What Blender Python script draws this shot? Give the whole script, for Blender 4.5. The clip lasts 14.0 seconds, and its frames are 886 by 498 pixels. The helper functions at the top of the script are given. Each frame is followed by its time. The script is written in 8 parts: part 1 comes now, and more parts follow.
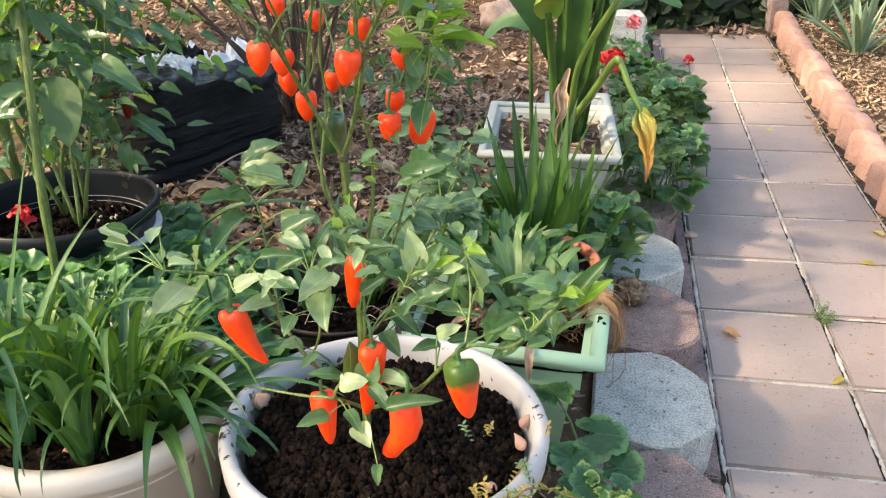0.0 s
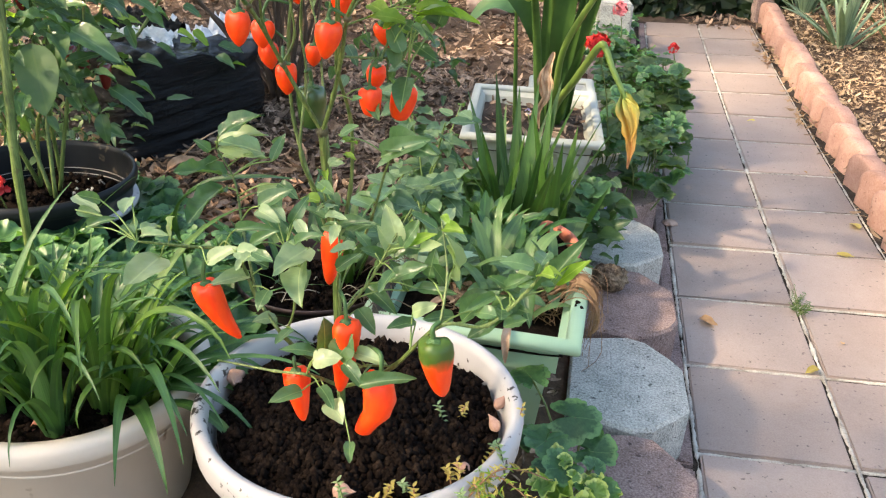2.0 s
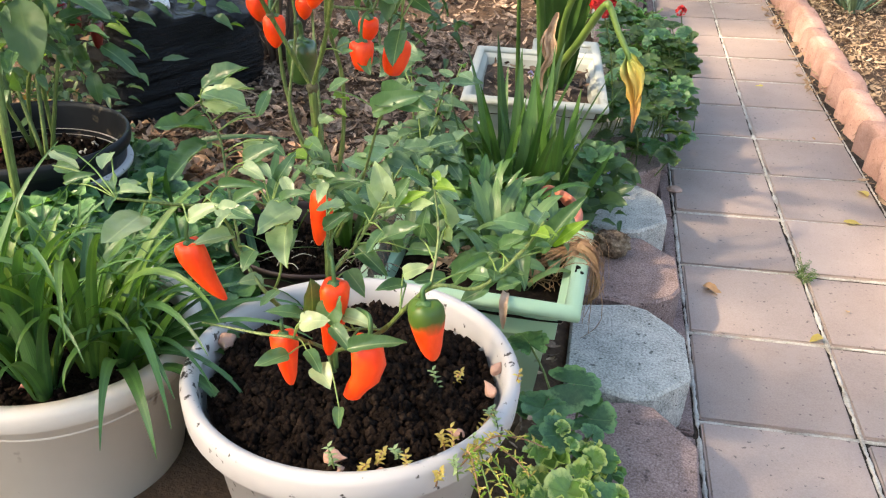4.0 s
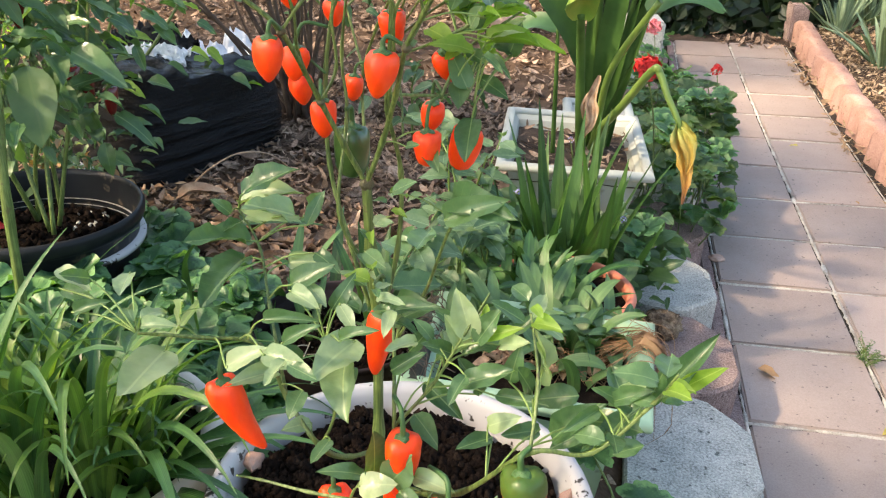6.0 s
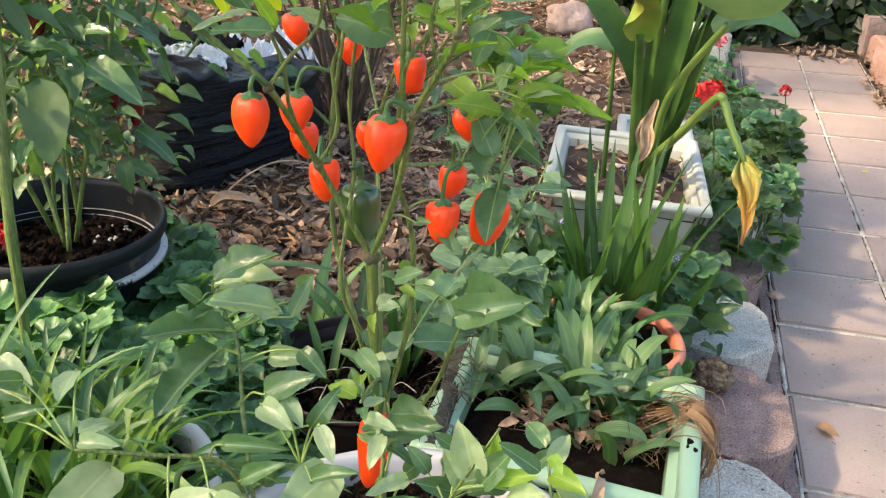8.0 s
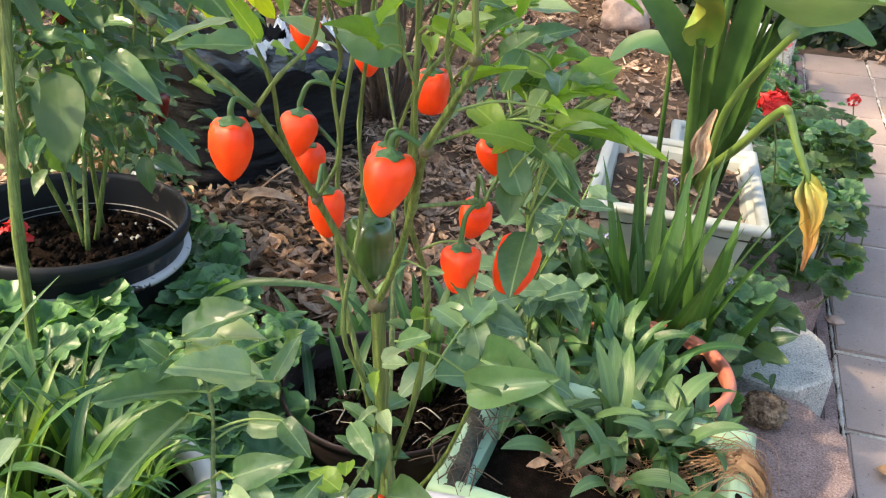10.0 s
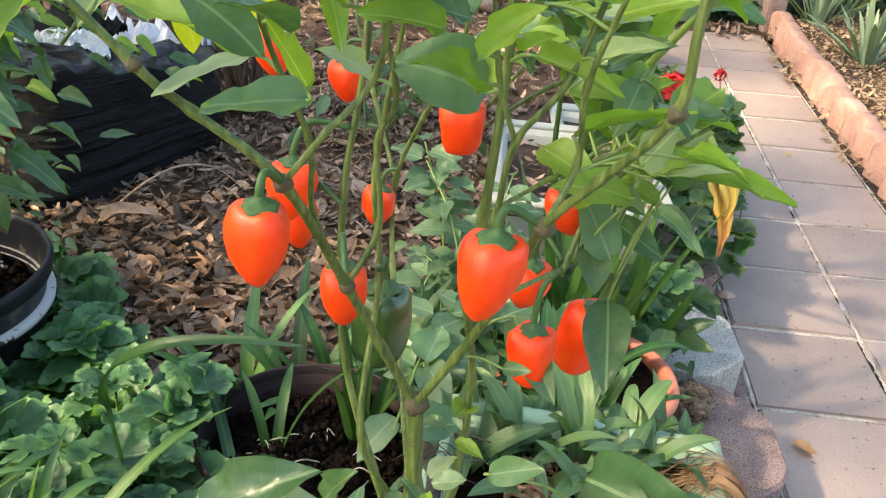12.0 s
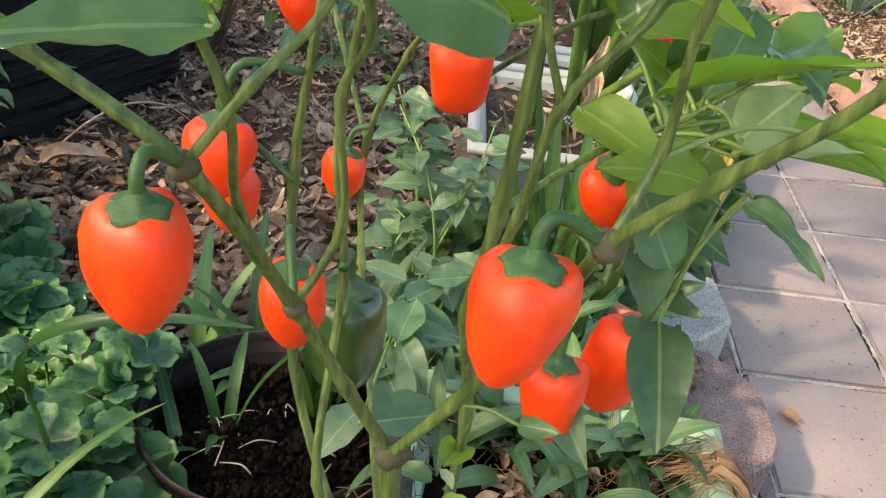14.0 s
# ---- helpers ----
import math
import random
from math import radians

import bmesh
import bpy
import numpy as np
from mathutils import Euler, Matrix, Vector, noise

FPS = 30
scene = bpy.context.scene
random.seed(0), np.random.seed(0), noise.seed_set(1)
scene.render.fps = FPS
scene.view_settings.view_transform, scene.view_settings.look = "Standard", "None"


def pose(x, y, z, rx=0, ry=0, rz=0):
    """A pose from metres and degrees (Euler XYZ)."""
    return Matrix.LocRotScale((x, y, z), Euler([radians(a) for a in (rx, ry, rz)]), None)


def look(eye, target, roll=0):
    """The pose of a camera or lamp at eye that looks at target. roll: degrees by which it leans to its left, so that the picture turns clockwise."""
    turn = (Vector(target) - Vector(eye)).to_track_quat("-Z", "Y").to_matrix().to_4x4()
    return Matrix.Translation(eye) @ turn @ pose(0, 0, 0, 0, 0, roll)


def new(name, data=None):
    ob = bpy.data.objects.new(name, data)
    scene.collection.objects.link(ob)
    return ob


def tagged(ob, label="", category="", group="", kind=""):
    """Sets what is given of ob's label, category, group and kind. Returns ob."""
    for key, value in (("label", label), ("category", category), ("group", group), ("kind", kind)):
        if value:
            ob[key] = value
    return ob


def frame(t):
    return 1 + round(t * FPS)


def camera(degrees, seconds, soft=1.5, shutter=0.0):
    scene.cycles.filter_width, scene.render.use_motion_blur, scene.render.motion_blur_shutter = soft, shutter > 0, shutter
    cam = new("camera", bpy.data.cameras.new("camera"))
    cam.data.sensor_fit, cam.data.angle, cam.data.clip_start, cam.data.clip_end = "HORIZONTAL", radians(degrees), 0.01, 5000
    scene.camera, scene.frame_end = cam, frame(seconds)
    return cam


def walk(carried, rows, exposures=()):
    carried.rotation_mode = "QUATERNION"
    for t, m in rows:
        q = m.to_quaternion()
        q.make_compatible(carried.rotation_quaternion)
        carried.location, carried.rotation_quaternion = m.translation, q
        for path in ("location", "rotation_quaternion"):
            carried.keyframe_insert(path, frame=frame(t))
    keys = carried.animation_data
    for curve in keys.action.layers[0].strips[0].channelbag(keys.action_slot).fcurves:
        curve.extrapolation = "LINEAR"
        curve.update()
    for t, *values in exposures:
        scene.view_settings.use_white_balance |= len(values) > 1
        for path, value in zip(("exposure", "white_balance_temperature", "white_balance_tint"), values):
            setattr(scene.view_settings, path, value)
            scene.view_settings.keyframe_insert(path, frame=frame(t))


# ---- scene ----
cam = camera(55.0, 14.0, soft=1.2)
PATH = [
    (0, (-0.604, -1.253, 1.002), (-0.911, 0.528, 0.145), 0.6),
    (0.5, (-0.606, -1.252, 1.0), (-0.905, 0.528, 0.138), 0.9),
    (1, (-0.609, -1.249, 0.996), (-0.9, 0.526, 0.123), 1.6),
    (1.5, (-0.606, -1.251, 0.992), (-0.889, 0.519, 0.105), 2.2),
    (2, (-0.601, -1.249, 0.994), (-0.861, 0.523, 0.105), 2.6),
    (2.5, (-0.593, -1.243, 0.987), (-0.836, 0.528, 0.091), 2.9),
    (4.8, (-0.593, -1.201, 0.967), (-0.904, 0.518, -0.007), 3.1),
    (5, (-0.598, -1.19, 0.965), (-0.923, 0.529, -0.005), 3.2),
    (5.5, (-0.657, -1.128, 0.97), (-0.977, 0.627, 0.065), 2.9),
    (6, (-0.682, -1.084, 0.968), (-0.967, 0.699, 0.106), 2.8),
    (6.5, (-0.675, -1.027, 0.972), (-0.962, 0.744, 0.089), 3.8),
    (7, (-0.689, -1.001, 0.967), (-1.009, 0.752, 0.057), 4.2),
    (7.5, (-0.695, -0.979, 0.981), (-1.05, 0.771, 0.081), 4.0),
    (8, (-0.683, -0.951, 0.986), (-1.08, 0.8, 0.104), 3.9),
    (8.2, (-0.682, -0.942, 0.991), (-1.098, 0.802, 0.104), 4.0),
    (10.3, (-0.697, -0.838, 0.98), (-1.193, 0.873, 0.073), 4.7),
    (10.5, (-0.708, -0.829, 0.98), (-1.192, 0.892, 0.085), 4.7),
    (11, (-0.756, -0.8, 0.977), (-1.11, 0.958, 0.09), 4.7),
    (11.5, (-0.792, -0.776, 0.967), (-1.022, 0.991, 0.06), 5.3),
    (12, (-0.83, -0.749, 0.962), (-0.959, 1.022, 0.041), 5.7),
    (12.5, (-0.854, -0.717, 0.952), (-0.855, 1.057, 0.03), 6.4),
    (13, (-0.858, -0.684, 0.94), (-0.799, 1.077, -0.007), 7.4),
    (13.5, (-0.85, -0.658, 0.939), (-0.819, 1.084, -0.044), 8.0),
    (14, (-0.848, -0.636, 0.924), (-0.882, 1.076, -0.109), 8.1),
]
walk(cam, [(t, look(eye, target, roll)) for t, eye, target, roll in PATH],
     exposures=((0.0, 1.89, 7150, 6.5), (8.2, 1.90, 7150, 7.5), (10.3, 1.98, 7100, 8), (12.5, 1.90, 7150, 4.5), (14.0, 1.78, 7150, 5.5)))

# ---- world and sun ----
world = bpy.data.worlds.new("world")
scene.world = world
world.use_nodes = True
wn = world.node_tree
sky = wn.nodes.new("ShaderNodeTexSky")
sky.sky_type, sky.sun_disc = "NISHITA", False
SUN_ELEVATION, SUN_AZIMUTH = 40.0, -118.0     # degrees; azimuth from +y, clockwise
sky.sun_elevation, sky.sun_rotation = radians(SUN_ELEVATION), radians(SUN_AZIMUTH)
sky.air_density, sky.dust_density = 1.0, 3.0
wn.links.new(sky.outputs[0], wn.nodes["Background"].inputs["Color"])
wn.nodes["Background"].inputs["Strength"].default_value = 0.15
sun = new("sun", bpy.data.lights.new("sun", "SUN"))
sun.data.energy, sun.data.angle, sun.data.color = 3.7, radians(3.0), (1.0, 0.80, 0.60)
_e, _a = radians(SUN_ELEVATION), radians(SUN_AZIMUTH)
sun.matrix_world = look((math.sin(_a) * math.cos(_e) * 30, math.cos(_a) * math.cos(_e) * 30, math.sin(_e) * 30), (0, 0, 0))


# ---- materials ----
def nodes(name):
    m = bpy.data.materials.new(name)
    m.use_nodes = True
    return m, m.node_tree.nodes, m.node_tree.links, m.node_tree.nodes["Principled BSDF"]


def ramp(ns, ls, fac, stops):
    r = ns.new("ShaderNodeValToRGB")
    while len(r.color_ramp.elements) < len(stops):
        r.color_ramp.elements.new(0.5)
    for el, (p, c) in zip(r.color_ramp.elements, stops):
        el.position, el.color = p, (*c, 1)
    ls.new(fac, r.inputs["Fac"])
    return r.outputs["Color"]


def noise_node(ns, ls, scale, detail=4, rough=0.6, vec=None):
    n = ns.new("ShaderNodeTexNoise")
    n.inputs["Scale"].default_value, n.inputs["Detail"].default_value, n.inputs["Roughness"].default_value = scale, detail, rough
    if vec is not None:
        ls.new(vec, n.inputs["Vector"])
    return n.outputs["Fac"]


def math_node(ns, ls, op, a, b=0.0):
    n = ns.new("ShaderNodeMath")
    n.operation = op
    for i, v in enumerate((a, b)):
        if isinstance(v, (int, float)):
            n.inputs[i].default_value = v
        else:
            ls.new(v, n.inputs[i])
    return n.outputs[0]


def mix(ns, ls, fac, a, b, kind="MIX"):
    n = ns.new("ShaderNodeMix")
    n.data_type, n.blend_type = "RGBA", kind
    for i, v in ((0, fac), (6, a), (7, b)):
        if isinstance(v, (int, float)):
            n.inputs[i].default_value = v
        elif isinstance(v, tuple):
            n.inputs[i].default_value = (*v, 1)
        else:
            ls.new(v, n.inputs[i])
    return n.outputs[2]


def bump(ns, ls, height, p, strength=0.4, distance=0.01):
    b = ns.new("ShaderNodeBump")
    b.inputs["Strength"].default_value, b.inputs["Distance"].default_value = strength, distance
    ls.new(height, b.inputs["Height"])
    ls.new(b.outputs[0], p.inputs["Normal"])


def surface(name, dark, mid, light, scale=20, fine=150, rough=0.8, strength=0.5, distance=0.004, vary=0.0, spec=0.3, island=False, stain=None, pits=0.0, share=0.6, lo=0.32, hi=0.68):
    """A mottled matt surface: two scales of noise in three tones, with relief; vary: tone changes from piece to piece."""
    m, ns, ls, p = nodes(name)
    co = ns.new("ShaderNodeTexCoord").outputs["Object"]
    if vary and not island:
        info = ns.new("ShaderNodeObjectInfo")
        off = ns.new("ShaderNodeVectorMath")
        off.operation = "MULTIPLY_ADD"
        ls.new(co, off.inputs[0])
        off.inputs[1].default_value = (1, 1, 1)
        comb = ns.new("ShaderNodeCombineXYZ")
        ls.new(math_node(ns, ls, "MULTIPLY", info.outputs["Random"], 37.0), comb.inputs[0])
        ls.new(math_node(ns, ls, "MULTIPLY", info.outputs["Random"], 19.0), comb.inputs[1])
        ls.new(comb.outputs[0], off.inputs[2])
        co = off.outputs[0]
    big, small = noise_node(ns, ls, scale, 5, 0.6, co), noise_node(ns, ls, fine, 3, 0.7, co)
    f = math_node(ns, ls, "ADD", math_node(ns, ls, "MULTIPLY", big, share), math_node(ns, ls, "MULTIPLY", small, 1 - share))
    col = ramp(ns, ls, f, ((lo, dark), (0.5, mid), (hi, light)))
    if vary:
        rnd = ns.new("ShaderNodeNewGeometry").outputs["Random Per Island"] if island else info.outputs["Random"]
        hsv = ns.new("ShaderNodeHueSaturation")
        ls.new(math_node(ns, ls, "ADD", math_node(ns, ls, "MULTIPLY", rnd, vary), 1 - vary / 2), hsv.inputs["Value"])
        ls.new(col, hsv.inputs["Color"])
        col = hsv.outputs[0]
    if stain:
        st = noise_node(ns, ls, 6.0, 6, 0.7, co)
        col = mix(ns, ls, ramp(ns, ls, st, ((0.55, (0, 0, 0)), (0.7, (0.6, 0.6, 0.6)))), col, stain)
    if pits:
        hole = ramp(ns, ls, noise_node(ns, ls, 75.0, 2, 0.6, co), ((0.66, (0, 0, 0)), (0.71, (pits, pits, pits))))
        col = mix(ns, ls, hole, col, tuple(c * 0.3 for c in dark))
        f = math_node(ns, ls, "SUBTRACT", f, hole)
    ls.new(col, p.inputs["Base Color"])
    p.inputs["Roughness"].default_value, p.inputs["Specular IOR Level"].default_value = rough, spec
    bump(ns, ls, f, p, strength, distance)
    return m


def leaf_mat(name, dark, light, vein, rough=0.42, ribs=9.0, edge=None, glow=0.35, spot=0.0):
    """A leaf blade: local y runs along the midrib from 0 to 1 and x across it. Side veins, mottling, and light that shines through."""
    m, ns, ls, p = nodes(name)
    co = ns.new("ShaderNodeTexCoord").outputs["Object"]
    sep = ns.new("ShaderNodeSeparateXYZ")
    ls.new(co, sep.inputs[0])
    ax = math_node(ns, ls, "ABSOLUTE", sep.outputs[0])
    info = ns.new("ShaderNodeObjectInfo").outputs["Random"]
    n1 = noise_node(ns, ls, 5.0, 4, 0.6, co)
    f = math_node(ns, ls, "ADD", math_node(ns, ls, "MULTIPLY", n1, 0.6), math_node(ns, ls, "MULTIPLY", info, 0.45))
    col = ramp(ns, ls, f, ((0.15, dark), (0.85, light)))
    wave = math_node(ns, ls, "FRACT", math_node(ns, ls, "MULTIPLY", math_node(ns, ls, "SUBTRACT", sep.outputs[1], math_node(ns, ls, "MULTIPLY", ax, 0.75)), ribs))
    side = math_node(ns, ls, "LESS_THAN", math_node(ns, ls, "ABSOLUTE", math_node(ns, ls, "SUBTRACT", wave, 0.5)), 0.06)
    mid = math_node(ns, ls, "LESS_THAN", ax, 0.012)
    lines = math_node(ns, ls, "MAXIMUM", math_node(ns, ls, "MULTIPLY", side, 0.06), math_node(ns, ls, "MULTIPLY", mid, 0.6))
    col = mix(ns, ls, lines, col, vein)
    if edge:
        rad = ns.new("ShaderNodeVectorMath")
        rad.operation = "LENGTH"
        ls.new(co, rad.inputs[0])
        e = math_node(ns, ls, "ADD", rad.outputs["Value"], math_node(ns, ls, "MULTIPLY", math_node(ns, ls, "SUBTRACT", n1, 0.5), 0.7))
        col = mix(ns, ls, ramp(ns, ls, e, ((0.72, (0, 0, 0)), (0.95, (1, 1, 1)))), col, edge)
    if spot:
        s = noise_node(ns, ls, 3.2, 3, 0.5, co)
        col = mix(ns, ls, ramp(ns, ls, s, ((0.62, (0, 0, 0)), (0.70, (spot, spot, spot)))), col, (0.62, 0.60, 0.30))
    ls.new(col, p.inputs["Base Color"])
    p.inputs["Roughness"].default_value, p.inputs["Specular IOR Level"].default_value = rough, 0.5
    relief = math_node(ns, ls, "ADD", math_node(ns, ls, "MULTIPLY", lines, -0.5), noise_node(ns, ls, 4.0, 2, 0.5, co))
    bump(ns, ls, relief, p, 0.10, 0.02)
    tr = ns.new("ShaderNodeBsdfTranslucent")
    ls.new(mix(ns, ls, 1.0, col, (1.5, 1.6, 0.5), "MULTIPLY"), tr.inputs["Color"])
    sh = ns.new("ShaderNodeMixShader")
    sh.inputs[0].default_value = glow
    ls.new(p.outputs[0], sh.inputs[1])
    ls.new(tr.outputs[0], sh.inputs[2])
    ls.new(sh.outputs[0], ns["Material Output"].inputs["Surface"])
    return m


def strap_mat(name, dark, light, rough=0.4, glow=0.3):
    """A long blade with fine lengthwise veins and a paler middle; tone changes from blade to blade."""
    m, ns, ls, p = nodes(name)
    co = ns.new("ShaderNodeTexCoord")
    uv = ns.new("ShaderNodeSeparateXYZ")
    ls.new(co.outputs["UV"], uv.inputs[0])
    info = ns.new("ShaderNodeObjectInfo").outputs["Random"]
    isl = ns.new("ShaderNodeNewGeometry").outputs["Random Per Island"]
    w = math_node(ns, ls, "SINE", math_node(ns, ls, "MULTIPLY", uv.outputs[0], 60.0))
    n1 = noise_node(ns, ls, 14.0, 4, 0.6, co.outputs["Object"])
    f = math_node(ns, ls, "ADD", math_node(ns, ls, "MULTIPLY", n1, 0.5), math_node(ns, ls, "MULTIPLY", math_node(ns, ls, "FRACT", math_node(ns, ls, "ADD", info, isl)), 0.45))
    f = math_node(ns, ls, "ADD", f, math_node(ns, ls, "MULTIPLY", w, 0.03))
    col = ramp(ns, ls, f, ((0.25, dark), (0.72, light)))
    rib = math_node(ns, ls, "LESS_THAN", math_node(ns, ls, "ABSOLUTE", math_node(ns, ls, "SUBTRACT", uv.outputs[0], 0.5)), 0.10)
    col = mix(ns, ls, math_node(ns, ls, "MULTIPLY", rib, 0.16), col, tuple(min(1.0, c * 1.9) for c in light))
    ends = math_node(ns, ls, "ADD", uv.outputs[1], math_node(ns, ls, "MULTIPLY", n1, 0.2))
    col = mix(ns, ls, ramp(ns, ls, ends, ((1.02, (0, 0, 0)), (1.12, (0.8, 0.8, 0.8)))), col, (0.42, 0.30, 0.10))
    ls.new(col, p.inputs["Base Color"])
    p.inputs["Roughness"].default_value = rough
    bump(ns, ls, w, p, 0.15, 0.002)
    tr = ns.new("ShaderNodeBsdfTranslucent")
    ls.new(mix(ns, ls, 1.0, col, (1.5, 1.6, 0.5), "MULTIPLY"), tr.inputs["Color"])
    sh = ns.new("ShaderNodeMixShader")
    sh.inputs[0].default_value = glow
    ls.new(p.outputs[0], sh.inputs[1])
    ls.new(tr.outputs[0], sh.inputs[2])
    ls.new(sh.outputs[0], ns["Material Output"].inputs["Surface"])
    return m


def glossy(name, a, b, scale=8, rough=0.3, strength=0.1, coat=0.0, sss=0.0, spots=None, distance=0.004):
    """A smooth skin or plastic in two close tones; spots: dirt that clings to it."""
    m, ns, ls, p = nodes(name)
    co = ns.new("ShaderNodeTexCoord").outputs["Object"]
    n1 = noise_node(ns, ls, scale, 4, 0.55, co)
    col = ramp(ns, ls, n1, ((0.3, a), (0.7, b)))
    if spots:
        s = noise_node(ns, ls, spots[0], 3, 0.5, co)
        big = noise_node(ns, ls, spots[0] * 0.12, 2, 0.5, co)
        s = math_node(ns, ls, "ADD", math_node(ns, ls, "MULTIPLY", s, 0.6), math_node(ns, ls, "MULTIPLY", big, 0.5))
        col = mix(ns, ls, ramp(ns, ls, s, ((spots[1], (0, 0, 0)), (spots[1] + 0.03, (1, 1, 1)))), col, spots[2])
    ls.new(col, p.inputs["Base Color"])
    p.inputs["Roughness"].default_value, p.inputs["Coat Weight"].default_value, p.inputs["Coat Roughness"].default_value = rough, coat, 0.15
    p.inputs["Subsurface Weight"].default_value, p.inputs["Subsurface Radius"].default_value, p.inputs["Subsurface Scale"].default_value = sss, (1.0, 0.3, 0.1), 0.006
    bump(ns, ls, noise_node(ns, ls, scale * 6, 3, 0.6, co), p, strength, distance)
    return m


def stem_mat(name, dark, mid, light):
    """A ribbed green stem: pale and dark streaks along it, brown scars here and there."""
    m, ns, ls, p = nodes(name)
    co = ns.new("ShaderNodeTexCoord").outputs["Object"]
    mp = ns.new("ShaderNodeMapping")
    ls.new(co, mp.inputs["Vector"])
    mp.inputs["Scale"].default_value = (420.0, 420.0, 26.0)
    streak = noise_node(ns, ls, 1.0, 3, 0.55, mp.outputs[0])
    f = math_node(ns, ls, "ADD", math_node(ns, ls, "MULTIPLY", streak, 0.6), math_node(ns, ls, "MULTIPLY", noise_node(ns, ls, 22.0, 3, 0.6, co), 0.4))
    col = ramp(ns, ls, f, ((0.36, dark), (0.50, mid), (0.64, light)))
    scar = noise_node(ns, ls, 70.0, 3, 0.6, co)
    col = mix(ns, ls, ramp(ns, ls, scar, ((0.64, (0, 0, 0)), (0.72, (0.7, 0.7, 0.7)))), col, (0.085, 0.060, 0.032))
    ls.new(col, p.inputs["Base Color"])
    p.inputs["Roughness"].default_value = 0.48
    bump(ns, ls, streak, p, 0.5, 0.0012)
    return m


M_PAVER = surface("red_paver", (0.226, 0.174, 0.151), (0.297, 0.234, 0.205), (0.358, 0.296, 0.262), 5, 300, 0.62, 0.4, 0.0015, 0.20, spec=0.6, stain=(0.30, 0.245, 0.225), pits=0.75, share=0.5, lo=0.30, hi=0.70)
M_MORTAR = surface("old_mortar", (0.22, 0.20, 0.175), (0.42, 0.40, 0.36), (0.56, 0.54, 0.49), 16, 190, 0.95, 0.9, 0.003, lo=0.36, hi=0.62)
M_JOINT = surface("joint_dirt", (0.012, 0.009, 0.007), (0.035, 0.027, 0.021), (0.09, 0.075, 0.06), 30, 250, 0.95, 1.0, 0.004)
M_BLOCK_GREY = surface("grey_concrete", (0.14, 0.14, 0.13), (0.42, 0.42, 0.385), (0.66, 0.65, 0.60), 26, 240, 0.95, 1.0, 0.005, 0.1, pits=0.7, share=0.3, lo=0.32, hi=0.66)
M_BLOCK_RED = surface("red_concrete", (0.125, 0.086, 0.078), (0.255, 0.182, 0.166), (0.39, 0.30, 0.28), 22, 260, 0.95, 1.0, 0.005, 0.15, pits=0.6, share=0.3, lo=0.36, hi=0.64)
M_EDGER = surface("terracotta_edger", (0.29, 0.158, 0.118), (0.40, 0.232, 0.180), (0.50, 0.315, 0.255), 12, 160, 0.92, 0.7, 0.004, 0.25, pits=0.5)
M_SOIL = surface("dark_potting_soil", (0.004, 0.0025, 0.0018), (0.011, 0.0070, 0.0048), (0.032, 0.021, 0.015), 60, 400, 0.95, 1.0, 0.008, spec=0.08)
M_CLOD = surface("soil_crumb", (0.003, 0.0018, 0.0014), (0.008, 0.005, 0.0037), (0.027, 0.018, 0.013), 40, 300, 0.95, 1.0, 0.004, 0.9, spec=0.08, island=True)
M_EARTH = surface("bed_earth", (0.040, 0.023, 0.014), (0.080, 0.048, 0.028), (0.14, 0.088, 0.053), 7, 90, 0.95, 1.0, 0.012)
M_EARTH_DARK = surface("dark_brown_soil", (0.022, 0.014, 0.010), (0.055, 0.036, 0.025), (0.11, 0.078, 0.055), 14, 120, 0.95, 1.0, 0.012)
M_RIM_SHADE = surface("shaded_rim_skin", (0.022, 0.022, 0.017), (0.050, 0.052, 0.040), (0.11, 0.12, 0.095), 35, 240, 0.9, 0.8, 0.003)
M_GROUND = surface("yard_ground", (0.09, 0.07, 0.045), (0.16, 0.12, 0.08), (0.23, 0.18, 0.12), 0.7, 12, 0.95, 0.8, 0.02)
M_CHIP = surface("wood_chip_mulch", (0.048, 0.032, 0.022), (0.215, 0.145, 0.100), (0.50, 0.370, 0.272), 9, 120, 0.9, 0.6, 0.003, 1.1, island=True)
M_CHIP_LEAF = surface("tan_dead_leaf", (0.20, 0.115, 0.068), (0.45, 0.285, 0.180), (0.70, 0.51, 0.36), 9, 120, 0.75, 0.6, 0.003, 1.0, island=True)
M_CHIP_PALE = surface("pale_leaf_litter", (0.20, 0.125, 0.075), (0.34, 0.235, 0.145), (0.50, 0.375, 0.25), 9, 120, 0.9, 0.6, 0.003, 0.7, island=True)
M_POT_WHITE = glossy("white_plastic_pot", (0.40, 0.383, 0.382), (0.50, 0.480, 0.474), 5, 0.5, 0.12, spots=(75, 0.635, (0.02, 0.014, 0.01)))
M_POT_CREAM = glossy("cream_plastic_pot", (0.60, 0.53, 0.45), (0.69, 0.62, 0.54), 5, 0.55, 0.15, spots=(20, 0.70, (0.22, 0.14, 0.08)))
M_PLANTER_GREEN = glossy("mint_green_plastic", (0.28, 0.43, 0.275), (0.35, 0.50, 0.335), 4, 0.35, 0.05, spots=(30, 0.72, (0.2, 0.22, 0.16)))
M_PLANTER_WHITE = glossy("white_plastic_planter", (0.36, 0.375, 0.335), (0.47, 0.485, 0.435), 6, 0.45, 0.1, spots=(18, 0.66, (0.3, 0.3, 0.24)))
M_POT_BLACK = glossy("black_plastic_pot", (0.007, 0.008, 0.010), (0.017, 0.019, 0.023), 6, 0.4, 0.15, spots=(25, 0.64, (0.10, 0.08, 0.06)))
